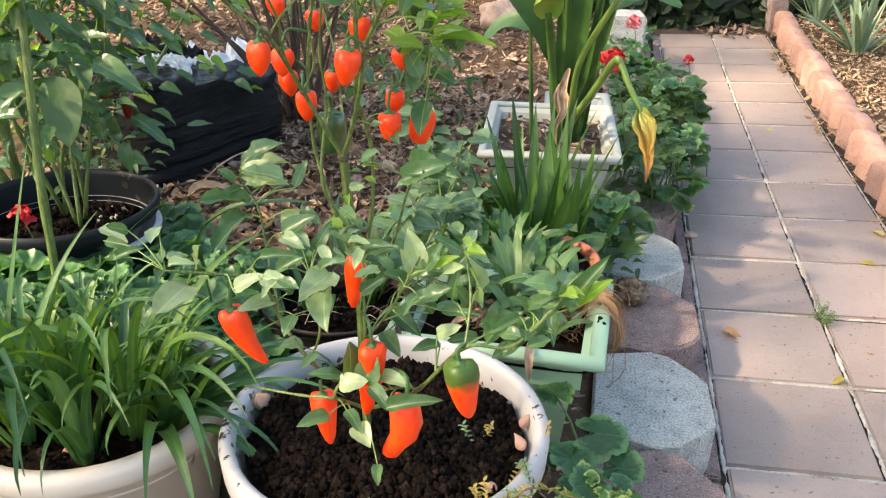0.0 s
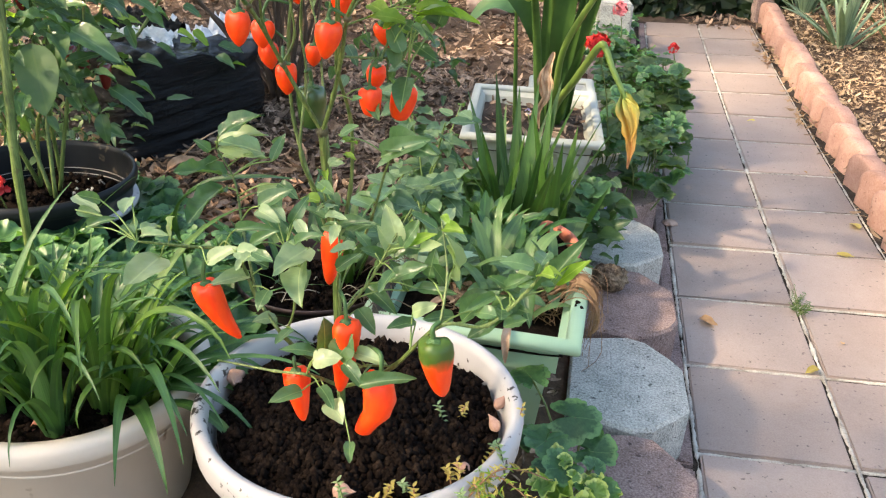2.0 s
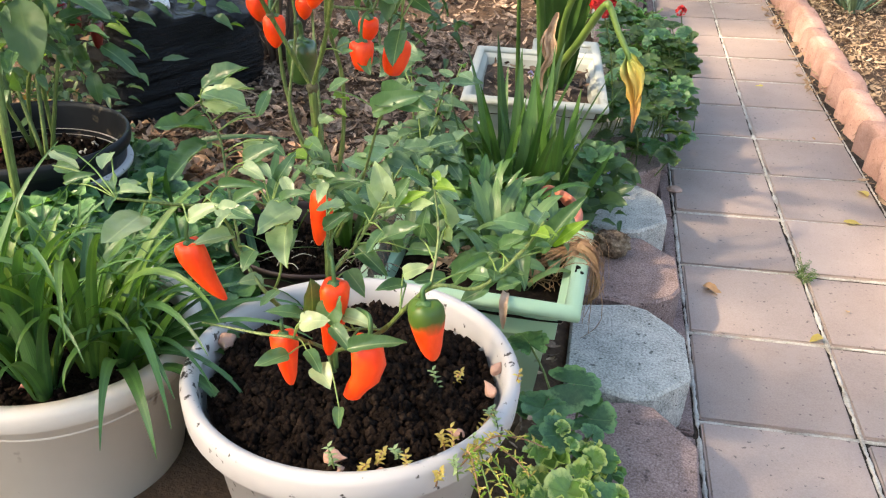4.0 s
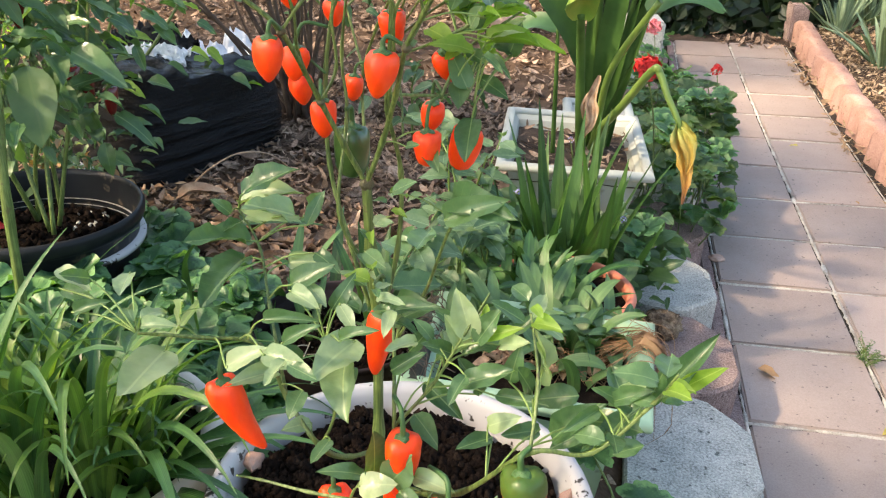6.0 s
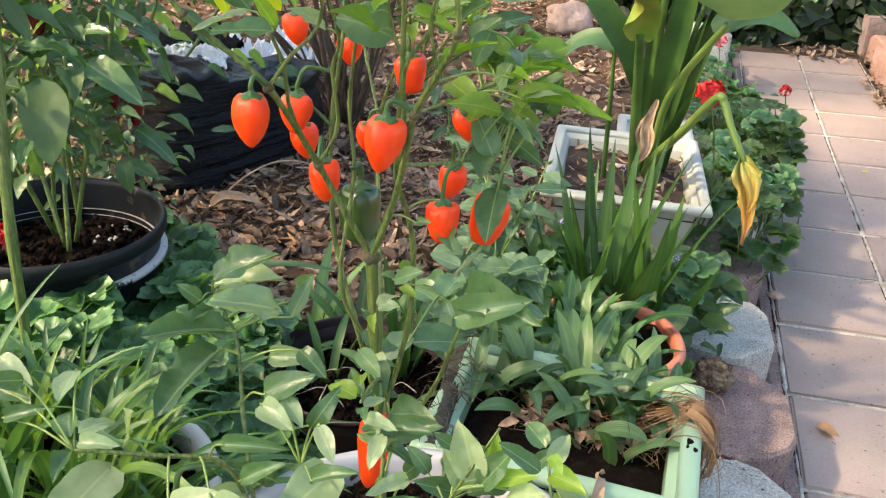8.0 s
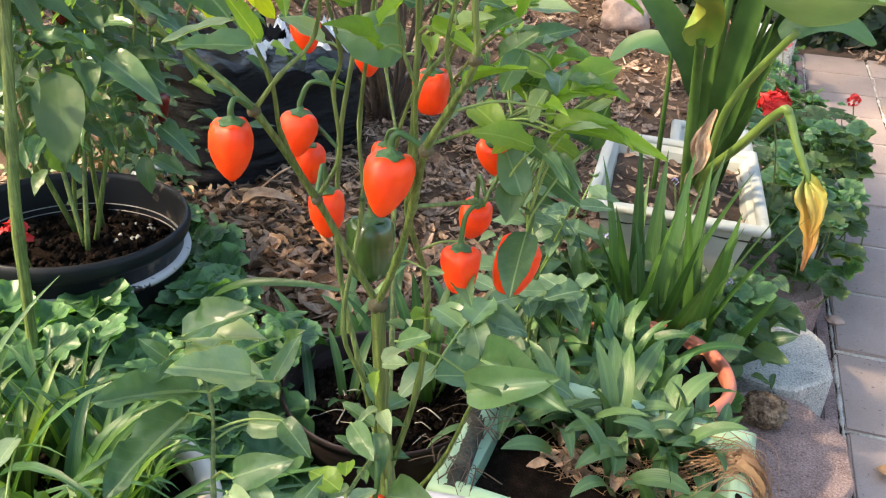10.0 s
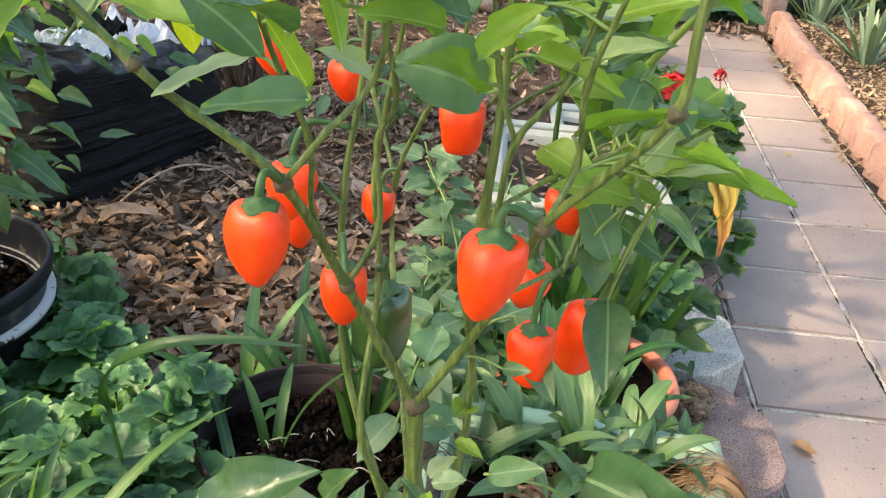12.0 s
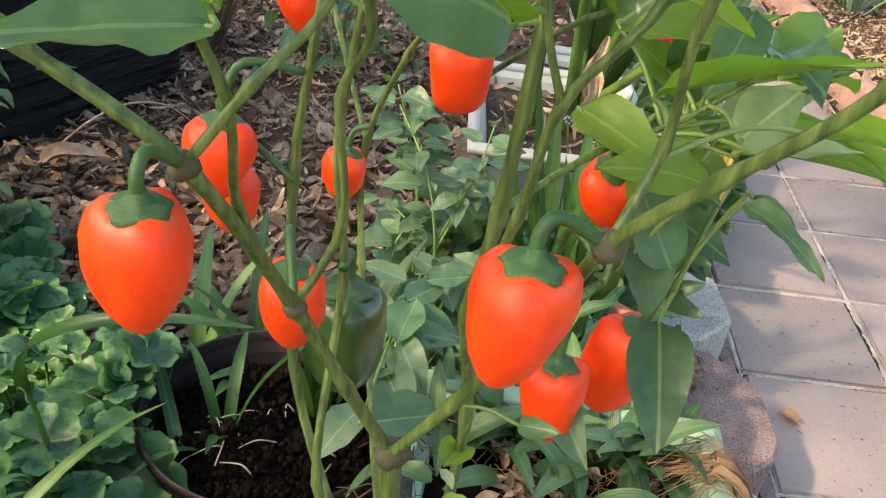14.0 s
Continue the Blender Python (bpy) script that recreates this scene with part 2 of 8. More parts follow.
M_POT_BLACK.node_tree.nodes["Principled BSDF"].inputs["Specular IOR Level"].default_value = 0.22
M_POT_BROWN = glossy("brown_plastic_pot", (0.018, 0.010, 0.011), (0.036, 0.020, 0.022), 6, 0.6, 0.15)
M_TERRACOTTA = glossy("terracotta_plastic", (0.46, 0.14, 0.09), (0.55, 0.19, 0.12), 6, 0.5, 0.1)
M_PEPPER = glossy("orange_pepper_skin", (0.86, 0.040, 0.002), (0.98, 0.078, 0.004), 2.5, 0.46, 0.10, 0.05, 0.35, distance=0.002)
M_PEPPER_GREEN = glossy("green_pepper_skin", (0.022, 0.06, 0.012), (0.045, 0.10, 0.022), 3, 0.28, 0.05, 0.4, distance=0.001)
M_PEPPER_DARK = glossy("dark_red_pepper_skin", (0.10, 0.006, 0.008), (0.17, 0.012, 0.012), 3, 0.25, 0.05, 0.4, distance=0.001)
M_CALYX = glossy("pepper_cap", (0.030, 0.085, 0.022), (0.06, 0.14, 0.04), 30, 0.5, 0.3, distance=0.002)
M_STEM = stem_mat("pepper_stem", (0.036, 0.068, 0.016), (0.095, 0.142, 0.034), (0.18, 0.24, 0.072))
M_STEM_YOUNG = glossy("young_stem", (0.13, 0.21, 0.05), (0.24, 0.34, 0.10), 25, 0.5, 0.2, distance=0.002)
M_STEM_DARK = glossy("dark_node", (0.05, 0.045, 0.025), (0.12, 0.11, 0.05), 60, 0.6, 0.4, distance=0.002)
M_TWIG = glossy("brown_twig", (0.05, 0.03, 0.02), (0.11, 0.075, 0.05), 30, 0.8, 0.5)
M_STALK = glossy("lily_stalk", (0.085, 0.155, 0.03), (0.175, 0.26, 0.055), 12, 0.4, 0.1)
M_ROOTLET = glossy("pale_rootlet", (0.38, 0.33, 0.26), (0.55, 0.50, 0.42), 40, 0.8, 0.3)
# Darker copy of lily_stalk: the shade among the canna's leaves, put into colour.
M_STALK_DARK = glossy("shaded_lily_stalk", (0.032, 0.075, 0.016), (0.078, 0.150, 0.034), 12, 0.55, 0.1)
M_STRAW = glossy("dry_straw", (0.17, 0.085, 0.042), (0.38, 0.23, 0.12), 30, 0.8, 0.3)
M_LEAF = leaf_mat("pepper_leaf", (0.036, 0.095, 0.040), (0.120, 0.222, 0.098), (0.22, 0.33, 0.17), rough=0.29, glow=0.36)
# Paler copy of pepper_leaf: sunlight and sky sheen put into the colour.
M_LEAF_PALE = leaf_mat("pale_pepper_leaf", (0.16, 0.265, 0.135), (0.36, 0.45, 0.26), (0.42, 0.51, 0.29), rough=0.32, spot=0.0, glow=0.34)
M_LEAF_BRIGHT = leaf_mat("young_pepper_leaf", (0.125, 0.235, 0.034), (0.27, 0.42, 0.070), (0.34, 0.46, 0.14), glow=0.5)
# The sun shining through these few leaves is put into their bright yellow.
M_LEAF_BACKLIT = leaf_mat("backlit_yellow_leaf", (0.44, 0.48, 0.03), (0.64, 0.66, 0.06), (0.6, 0.62, 0.15), glow=0.6)
M_LEAF_DARK = leaf_mat("dark_shrub_leaf", (0.036, 0.083, 0.036), (0.090, 0.165, 0.066), (0.10, 0.17, 0.07))
M_LEAF_BLUE = leaf_mat("bluish_leaflet", (0.046, 0.105, 0.052), (0.155, 0.250, 0.132), (0.23, 0.33, 0.20), ribs=7)
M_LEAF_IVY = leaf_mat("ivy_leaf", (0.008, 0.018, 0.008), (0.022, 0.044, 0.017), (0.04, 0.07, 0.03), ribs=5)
M_LEAF_YELLOW = leaf_mat("yellowed_leaf", (0.36, 0.28, 0.07), (0.55, 0.46, 0.16), (0.5, 0.43, 0.18), glow=0.4)
M_LEAF_DRY = leaf_mat("dried_leaf", (0.25, 0.14, 0.07), (0.46, 0.30, 0.17), (0.3, 0.2, 0.12), rough=0.8, glow=0.2)
M_GERANIUM = leaf_mat("geranium_leaf", (0.014, 0.056, 0.024), (0.085, 0.205, 0.080), (0.14, 0.26, 0.10), rough=0.42, ribs=4, edge=(0.125, 0.260, 0.105))
M_GERANIUM_SUN = leaf_mat("sunny_geranium_leaf", (0.020, 0.050, 0.016), (0.078, 0.145, 0.044), (0.11, 0.19, 0.06), rough=0.5, ribs=4, edge=(0.085, 0.135, 0.048))
M_GERANIUM_VAR = leaf_mat("variegated_geranium_leaf", (0.10, 0.21, 0.055), (0.23, 0.37, 0.10), (0.26, 0.38, 0.14), rough=0.5, ribs=4, edge=(0.58, 0.64, 0.26))
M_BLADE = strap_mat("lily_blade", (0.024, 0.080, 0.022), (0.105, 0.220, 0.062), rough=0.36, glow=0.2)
# Lighter copy of lily_blade: the sun on some clumps, put into colour.
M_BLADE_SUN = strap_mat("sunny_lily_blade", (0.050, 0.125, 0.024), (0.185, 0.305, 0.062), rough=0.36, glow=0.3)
# Kept a touch paler than lily_blade: sun on this cluster, put into colour.
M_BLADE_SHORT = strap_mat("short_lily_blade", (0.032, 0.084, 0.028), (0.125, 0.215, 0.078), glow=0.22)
M_BLADE_IRIS = strap_mat("iris_blade", (0.022, 0.066, 0.015), (0.070, 0.155, 0.032), glow=0.2)
M_BLADE_GREY = strap_mat("grey_green_blade", (0.10, 0.16, 0.10), (0.22, 0.30, 0.19), 0.6, 0.15)
def pleated_plastic(name):
    """Black plastic film drawn into fine level pleats."""
    m, ns, ls, p = nodes(name)
    mp = ns.new("ShaderNodeMapping")
    ls.new(ns.new("ShaderNodeTexCoord").outputs["Object"], mp.inputs["Vector"])
    mp.inputs["Scale"].default_value = (7.0, 7.0, 130.0)
    n = noise_node(ns, ls, 1.0, 5, 0.65, mp.outputs[0])
    ls.new(ramp(ns, ls, n, ((0.3, (0.0025, 0.0025, 0.003)), (0.7, (0.005, 0.005, 0.006)))), p.inputs["Base Color"])
    p.inputs["Roughness"].default_value, p.inputs["Specular IOR Level"].default_value = 0.11, 0.27
    bump(ns, ls, n, p, 1.0, 0.012)
    return m


M_BAG = pleated_plastic("black_plastic_film")
M_PLASTIC_WHITE = glossy("crumpled_white_plastic", (0.62, 0.64, 0.68), (0.80, 0.82, 0.85), 9, 0.35, 0.7, distance=0.02)
M_FLOWER_RED = glossy("red_petal", (0.52, 0.012, 0.015), (0.70, 0.03, 0.03), 20, 0.6, 0.3)
M_FLOWER_PINK = glossy("pink_petal", (0.70, 0.16, 0.19), (0.80, 0.26, 0.28), 20, 0.6, 0.3)
M_FLOWER_LILAC = glossy("lilac_petal", (0.40, 0.36, 0.68), (0.52, 0.48, 0.78), 20, 0.6, 0.3)
M_ROCK = surface("pinkish_rock", (0.30, 0.20, 0.155), (0.43, 0.30, 0.24), (0.54, 0.41, 0.34), 6, 60, 0.9, 0.7, 0.01)
M_BULB = surface("bulb_skin", (0.20, 0.085, 0.055), (0.42, 0.25, 0.19), (0.56, 0.40, 0.33), 45, 160, 0.6, 0.4, 0.002, 0.4)
M_CLUMP = surface("root_clump", (0.035, 0.022, 0.014), (0.16, 0.11, 0.072), (0.34, 0.26, 0.18), 40, 200, 0.95, 1.0, 0.008, lo=0.38, hi=0.62)
M_WALL = surface("dark_backing", (0.018, 0.015, 0.012), (0.035, 0.028, 0.022), (0.06, 0.048, 0.038), 4, 60, 0.95, 0.6, 0.01)


# ---- mesh helpers ----
def mesh_of(name, verts, faces, smooth=True, uv=None):
    me = bpy.data.meshes.new(name)
    me.from_pydata([tuple(v) for v in verts], [], faces)
    if smooth:
        me.polygons.foreach_set("use_smooth", [True] * len(me.polygons))
    if uv is not None:
        layer = me.uv_layers.new(name="UVMap")
        idx = np.empty(len(me.loops), dtype=np.int32)
        me.loops.foreach_get("vertex_index", idx)
        layer.data.foreach_set("uv", np.asarray(uv, dtype=np.float32)[idx].ravel())
    me.update()
    return me


def thing(name, loc, label, category, group="", kind=""):
    ob = new(name)
    ob.empty_display_size = 0.05
    ob.location = loc
    return tagged(ob, label, category, group, kind)


def put(name, me, material, parent=None, m=None, label=""):
    """Links mesh data as one object, in world coordinates, under a thing or a part."""
    ob = new(name, me)
    if not me.materials:
        me.materials.append(material)
    if parent is not None:
        top, base = parent, Matrix.Identity(4)
        chain = []
        while top is not None:
            chain.append(top)
            top = top.parent
        for o in reversed(chain):
            base = base @ o.matrix_parent_inverse @ o.matrix_basis
        ob.parent = parent
        ob.matrix_parent_inverse = base.inverted()
    if m is not None:
        ob.matrix_basis = m
    if label:
        ob["label"] = label
    return ob


def single(name, me, material, label, category, group="", kind="", m=None):
    return tagged(put(name, me, material, None, m), label, category, group, kind)


def spline(points, per=5):
    """Points along a smooth curve through the given ones."""
    p = [Vector(q) for q in points]
    if len(p) < 3:
        return [p[0].lerp(p[-1], i / per) for i in range(per + 1)]
    out = []
    for i in range(len(p) - 1):
        a, b, c, d = p[max(i - 1, 0)], p[i], p[i + 1], p[min(i + 2, len(p) - 1)]
        for k in range(per):
            t = k / per
            out.append(0.5 * (2 * b + (c - a) * t + (2 * a - 5 * b + 4 * c - d) * t * t + (3 * b - a - 3 * c + d) * t ** 3))
    return out + [p[-1]]


def tube(points, r0, r1, sides=8, per=5, knots=0.0, seed=0, ridge=0.03):
    """A tapered round stem along a curve, closed at both ends; knots: swelling at the given points."""
    pts, rng = spline(points, per), random.Random(seed)
    n = len(pts)
    up = Vector((0.3, 0.2, 1)).normalized()
    verts, faces = [], []
    side = None
    for i, q in enumerate(pts):
        d = (pts[min(i + 1, n - 1)] - pts[max(i - 1, 0)]).normalized()
        side = (d.cross(up) if side is None else side - d * side.dot(d))
        if side.length < 1e-6:
            side = d.orthogonal()
        side.normalize()
        b = d.cross(side)
        r = r0 + (r1 - r0) * i / (n - 1)
        if knots and i % per == 0 and 0 < i < n - 1:
            r *= 1 + knots
        for k in range(sides):
            a = 2 * math.pi * k / sides
            verts.append(q + (side * math.cos(a) + b * math.sin(a)) * r * (1 + ridge * math.cos(4 * a)))
    for i in range(n - 1):
        for k in range(sides):
            j = (k + 1) % sides
            faces.append((i * sides + k, i * sides + j, (i + 1) * sides + j, (i + 1) * sides + k))
    faces.append(tuple(reversed(range(sides))))
    faces.append(tuple(range((n - 1) * sides, n * sides)))
    return verts, faces


def lathe(profile, sides=48, lobes=0, depth=0.0, close=True):
    """A turned body about z from (radius, height) pairs; radius 0 closes it."""
    verts, faces, rows = [], [], []
    for r, z in profile:
        if r <= 1e-6:
            rows.append([len(verts)])
            verts.append((0, 0, z))
        else:
            rows.append(list(range(len(verts), len(verts) + sides)))
            for k in range(sides):
                a = 2 * math.pi * k / sides
                q = r * (1 + depth * math.cos(lobes * a))
                verts.append((q * math.cos(a), q * math.sin(a), z))
    for a, b in zip(rows, rows[1:]):
        for k in range(sides):
            j = (k + 1) % sides
            if len(a) == 1:
                faces.append((a[0], b[j], b[k]))
            elif len(b) == 1:
                faces.append((a[k], a[j], b[0]))
            else:
                faces.append((a[k], a[j], b[j], b[k]))
    return verts, faces


def rounded_box(sx, sy, sz, r, seg=2):
    bm = bmesh.new()
    bmesh.ops.create_cube(bm, size=1)
    for v in bm.verts:
        v.co = Vector((v.co.x * sx, v.co.y * sy, v.co.z * sz))
    bmesh.ops.bevel(bm, geom=bm.edges[:], offset=r, segments=seg, affect="EDGES")
    me = bpy.data.meshes.new("box")
    bm.to_mesh(me)
    bm.free()
    return me


def prism(outline, z0, z1, bevel=0.006):
    """An upright block over an outline, with its top edges broken."""
    n = len(outline)
    c = Vector((sum(p[0] for p in outline) / n, sum(p[1] for p in outline) / n))
    verts, faces = [], []
    for z, k in ((z0, 0.0), (z1 - bevel, 0.0), (z1, bevel)):
        for x, y in outline:
            d = (Vector((x, y)) - c)
            q = c + d * (1 - k / max(d.length, 1e-6))
            verts.append((q.x, q.y, z))
    for row in range(2):
        for k in range(n):
            j = (k + 1) % n
            faces.append((row * n + k, row * n + j, (row + 1) * n + j, (row + 1) * n + k))
    faces += [tuple(reversed(range(n))), tuple(range(2 * n, 3 * n))]
    return verts, faces


def blade_leaf(width=0.46, fold=0.25, curl=0.35, ripple=0.02, nu=13, seed=0, tip=0.85):
    """A pointed leaf of length 1 along +y: folded at the midrib, drooping to its tip, rippled at the edge."""
    rng = random.Random(seed)
    ph = rng.uniform(0, 6)
    verts, faces = [], []
    for i in range(nu + 1):
        s = i / nu
        w = width * 0.5 * 2.02 * s ** 0.55 * (1 - s) ** (tip + 0.05) + 0.003
        for j in range(-2, 3):
            q = j / 2
            z = fold * abs(q) * w * 1.3 - curl * s * s * 0.5 + ripple * math.sin(9 * s + ph + j) * abs(q) + 0.6 * ripple * math.sin(21 * s + ph * 2 + 2 * j) * abs(q)
            verts.append((q * w + 0.05 * math.sin(2.2 * s + ph) * s, s - 0.12 * curl * s * s, z))
    for i in range(nu):
        for j in range(4):
            a = i * 5 + j
            faces.append((a, a + 1, a + 6, a + 5))
    return verts, faces


def round_leaf(lobes=7, ruffle=0.10, cup=0.18, seed=0, sides=63):
    """A round geranium leaf of radius 1: scalloped, ruffled between the veins, notched where the stalk joins at the middle."""
    rng = random.Random(seed)
    ph = rng.uniform(0, 6)
    verts, faces, rings = [(0, 0, 0)], [], (0.28, 0.52, 0.74, 0.90, 1.0)
    for f in rings:
        for k in range(sides):
            a = 2 * math.pi * k / sides - math.pi / 2
            lobe = abs(math.sin(lobes * 0.5 * (a + math.pi / 2))) ** 0.55
            r = f * (1 + f ** 3 * (0.20 * lobe + 0.07 * abs(math.sin(lobes * 1.5 * a + ph)) - 0.17))
            gap = abs(((k / sides + 0.5) % 1.0) - 0.5)
            if gap < 0.06:
                r *= 0.18 + 0.82 * gap / 0.06
            z = cup * f * f + ruffle * f ** 2.5 * math.cos(lobes * (a + math.pi / 2)) + 0.9 * ruffle * f ** 3 * math.sin(3 * a + ph) + 0.10 * f * math.sin(2 * a + ph)
            verts.append((r * math.cos(a), r * math.sin(a), z))
    for k in range(sides):
        j = (k + 1) % sides
        faces.append((0, 1 + k, 1 + j))
        for ring in range(len(rings) - 1):
            b = 1 + ring * sides
            faces.append((b + k, b + sides + k, b + sides + j, b + j))
    return verts, faces


def strap(base, azimuth, lift, length, width, droop, twist=0.0, seg=14, keel=0.3, late=1.5, blunt=2.8):
    """A long blade from base: it starts at lift degrees above level and bends over by droop degrees. Returns verts, faces, uv."""
    a, e = radians(azimuth), radians(lift)
    out = Vector((math.sin(a), math.cos(a), 0))
    side0 = Vector((math.cos(a), -math.sin(a), 0))
    q = Vector(base)
    verts, faces, uv = [], [], []
    for i in range(seg + 1):
        s = i / seg
        ang = e - radians(droop) * s ** late
        d = out * math.cos(ang) + Vector((0, 0, 1)) * math.sin(ang)
        nrm = -out * math.sin(ang) + Vector((0, 0, 1)) * math.cos(ang)
        tw = radians(twist) * s
        sd = side0 * math.cos(tw) + nrm * math.sin(tw)
        nr = nrm * math.cos(tw) - side0 * math.sin(tw)
        w = width * 0.5 * min(1.0, 0.55 + 2.2 * s) * (1 - max(0.0, (s - 0.5) / 0.5) ** blunt if blunt > 2 else (1 - s ** blunt)) + 0.0004
        for j in (-1, 0, 1):
            verts.append(q + sd * (w * j) + nr * (keel * w * abs(j)))
            uv.append((0.5 + 0.5 * j, s))
        q = q + d * (length / seg)
    for i in range(seg):
        for j in range(2):
            b = i * 3 + j
            faces.append((b, b + 1, b + 4, b + 3))
    return verts, faces, uv


def heap(name, pieces, smooth=True, uv=None):
    """Many loose pieces joined into one mesh."""
    verts, faces = [], []
    for v, f in pieces:
        o = len(verts)
        verts += [tuple(q) for q in v]
        faces += [tuple(i + o for i in face) for face in f]
    return mesh_of(name, verts, faces, smooth, uv)


def dead_leaf(rng, q, size):
    """One broad dry leaf, pointed, crumpled and rolled up along its midrib."""
    a = rng.uniform(0, 6.28)
    n = Vector((rng.gauss(0, 0.45), rng.gauss(0, 0.45), 1)).normalized()
    u = Vector((math.cos(a), math.sin(a), 0))
    u = (u - n * u.dot(n)).normalized()
    v = n.cross(u)
    w, roll, bend = size * rng.uniform(0.28, 0.5), rng.uniform(0.2, 0.9), rng.uniform(-0.15, 0.35)
    vs, fs = [], []
    for i, k in enumerate((0.08, 0.75, 1.0, 0.8, 0.45, 0.05)):
        s = i / 5 * 2 - 1
        for j in (-1, -0.5, 0, 0.5, 1):
            rise = roll * w * k * j * j + bend * size * s * s * 0.5 + 0.05 * size * rng.uniform(-1, 1)
            vs.append(q + u * (size * 0.5 * s) + v * (w * 0.5 * k * j * rng.uniform(0.85, 1.15)) + n * (rise + 0.004))
    for i in range(5):
        for j in range(4):
            fs.append((i * 5 + j, i * 5 + j + 1, i * 5 + j + 6, i * 5 + j + 5))
    return vs, fs


def aim(base, way, normal, size, flip=1.0):
    """The pose of a leaf whose stalk end is at base, that points along way and turns its face to normal."""
    y = Vector(way).normalized()
    z = Vector(normal)
    z = (z - y * z.dot(y))
    z = z.normalized() if z.length > 1e-5 else y.orthogonal().normalized()
    x = y.cross(z)
    m = Matrix((x, y, z)).transposed().to_4x4()
    s = size if isinstance(size, tuple) else (size, size, size)
    return Matrix.Translation(base) @ m @ Matrix.Diagonal((s[0], s[1], s[2], 1))


LEAVES = [mesh_of("leaf", *blade_leaf(0.58 + 0.05 * (i % 3), 0.20 + 0.14 * (i % 4), 0.15 + 0.18 * (i % 5), 0.020 + 0.005 * i, seed=i)) for i in range(7)]
ROUND_LEAVES = [mesh_of("leaf", *round_leaf(6 + i % 3, 0.035 + 0.014 * i, (-0.16, 0.02, 0.12, 0.20, 0.32)[i], seed=i)) for i in range(5)]


RUFFLED_LEAVES = [mesh_of("leaf", *round_leaf(7 + i % 2, 0.11 + 0.02 * i, 0.10 + 0.10 * i, seed=20 + i)) for i in range(5)]


def leaf_set(shapes, material):
    """Leaf shapes with a material of their own; alike leaves share them."""
    out = []
    for me in shapes:
        c = me.copy()
        c.materials.append(material)
        out.append(c)
    return out


SET_LEAF, SET_PALE, SET_BRIGHT, SET_DARK = leaf_set(LEAVES, M_LEAF), leaf_set(LEAVES, M_LEAF_PALE), leaf_set(LEAVES, M_LEAF_BRIGHT), leaf_set(LEAVES, M_LEAF_DARK)
SET_BLUE, SET_DRY, SET_YELLOW = leaf_set(LEAVES, M_LEAF_BLUE), leaf_set(LEAVES, M_LEAF_DRY), leaf_set(LEAVES, M_LEAF_YELLOW)
SET_BACKLIT = leaf_set(LEAVES[:3], M_LEAF_BACKLIT)
SET_GERANIUM_SUN = leaf_set(ROUND_LEAVES, M_GERANIUM_SUN)
SET_GERANIUM, SET_GERANIUM_VAR = leaf_set(ROUND_LEAVES, M_GERANIUM), leaf_set(RUFFLED_LEAVES, M_GERANIUM_VAR)


# ---- the setting: ground, beds, far hedge ----
def height_sheet(name, x0, x1, y0, y1, step, fn):
    nx, ny = max(2, int((x1 - x0) / step)), max(2, int((y1 - y0) / step))
    verts = [(x0 + (x1 - x0) * i / nx, y0 + (y1 - y0) * j / ny, 0) for j in range(ny + 1) for i in range(nx + 1)]
    verts = [(x, y, fn(x, y)) for x, y, _ in verts]
    faces = [(j * (nx + 1) + i, j * (nx + 1) + i + 1, (j + 1) * (nx + 1) + i + 1, (j + 1) * (nx + 1) + i) for j in range(ny) for i in range(nx)]
    return mesh_of(name, verts, faces)


def path_z(x, y):
    """The path's surface: it climbs gently away and leans a little to the bed."""
    return -0.010 + 0.04 * x + 0.0075 * max(y, 0.0) ** 2


def bed_height(x, y):
    """The left bed: level with the top of its block border, slightly hummocky, sinking to the yard at its rim."""
    h = 0.085 + 0.018 * noise.noise(Vector((x * 2.2, y * 2.2, 0))) + 0.008 * noise.noise(Vector((x * 9, y * 9, 3)))
    h -= 0.06 * max(0.0, (x + 0.60) / 0.12)
    h -= 0.10 * max(0.0, (-4.4 - x) / 0.5)
    return h


def right_height(x, y):
    return 0.05 + path_z(0.4, y) + 0.02 * noise.noise(Vector((x * 2, y * 2, 5))) + 0.008 * noise.noise(Vector((x * 9, y * 9, 8)))


single("ground", height_sheet("ground", -150, 150, -150, 150, 10.0, lambda x, y: -0.045), M_GROUND, "bare dusty yard ground reaching to the horizon", "ground", kind="structure")
single("bed_left", height_sheet("bed_left", -5.2, -0.50, -1.9, 4.8, 0.05, bed_height), M_EARTH, "dark garden bed soil under bark mulch", "garden bed", kind="structure")
single("bed_right", height_sheet("bed_right", 0.36, 3.2, -1.9, 4.8, 0.06, right_height), M_EARTH, "garden bed soil under pale wood chips", "garden bed", kind="structure")

# Darker soil than the side beds: the hedge's shadow put into its colour.
single("bed_far", height_sheet("bed_far", -0.50, 0.36, 3.56, 4.8, 0.05, lambda x, y: path_z(x, y) - 0.006 + 0.008 * noise.noise(Vector((x * 9, y * 9, 8)))), M_EARTH_DARK, "bare earth under dry leaves at the end of the path", "garden bed", kind="structure")

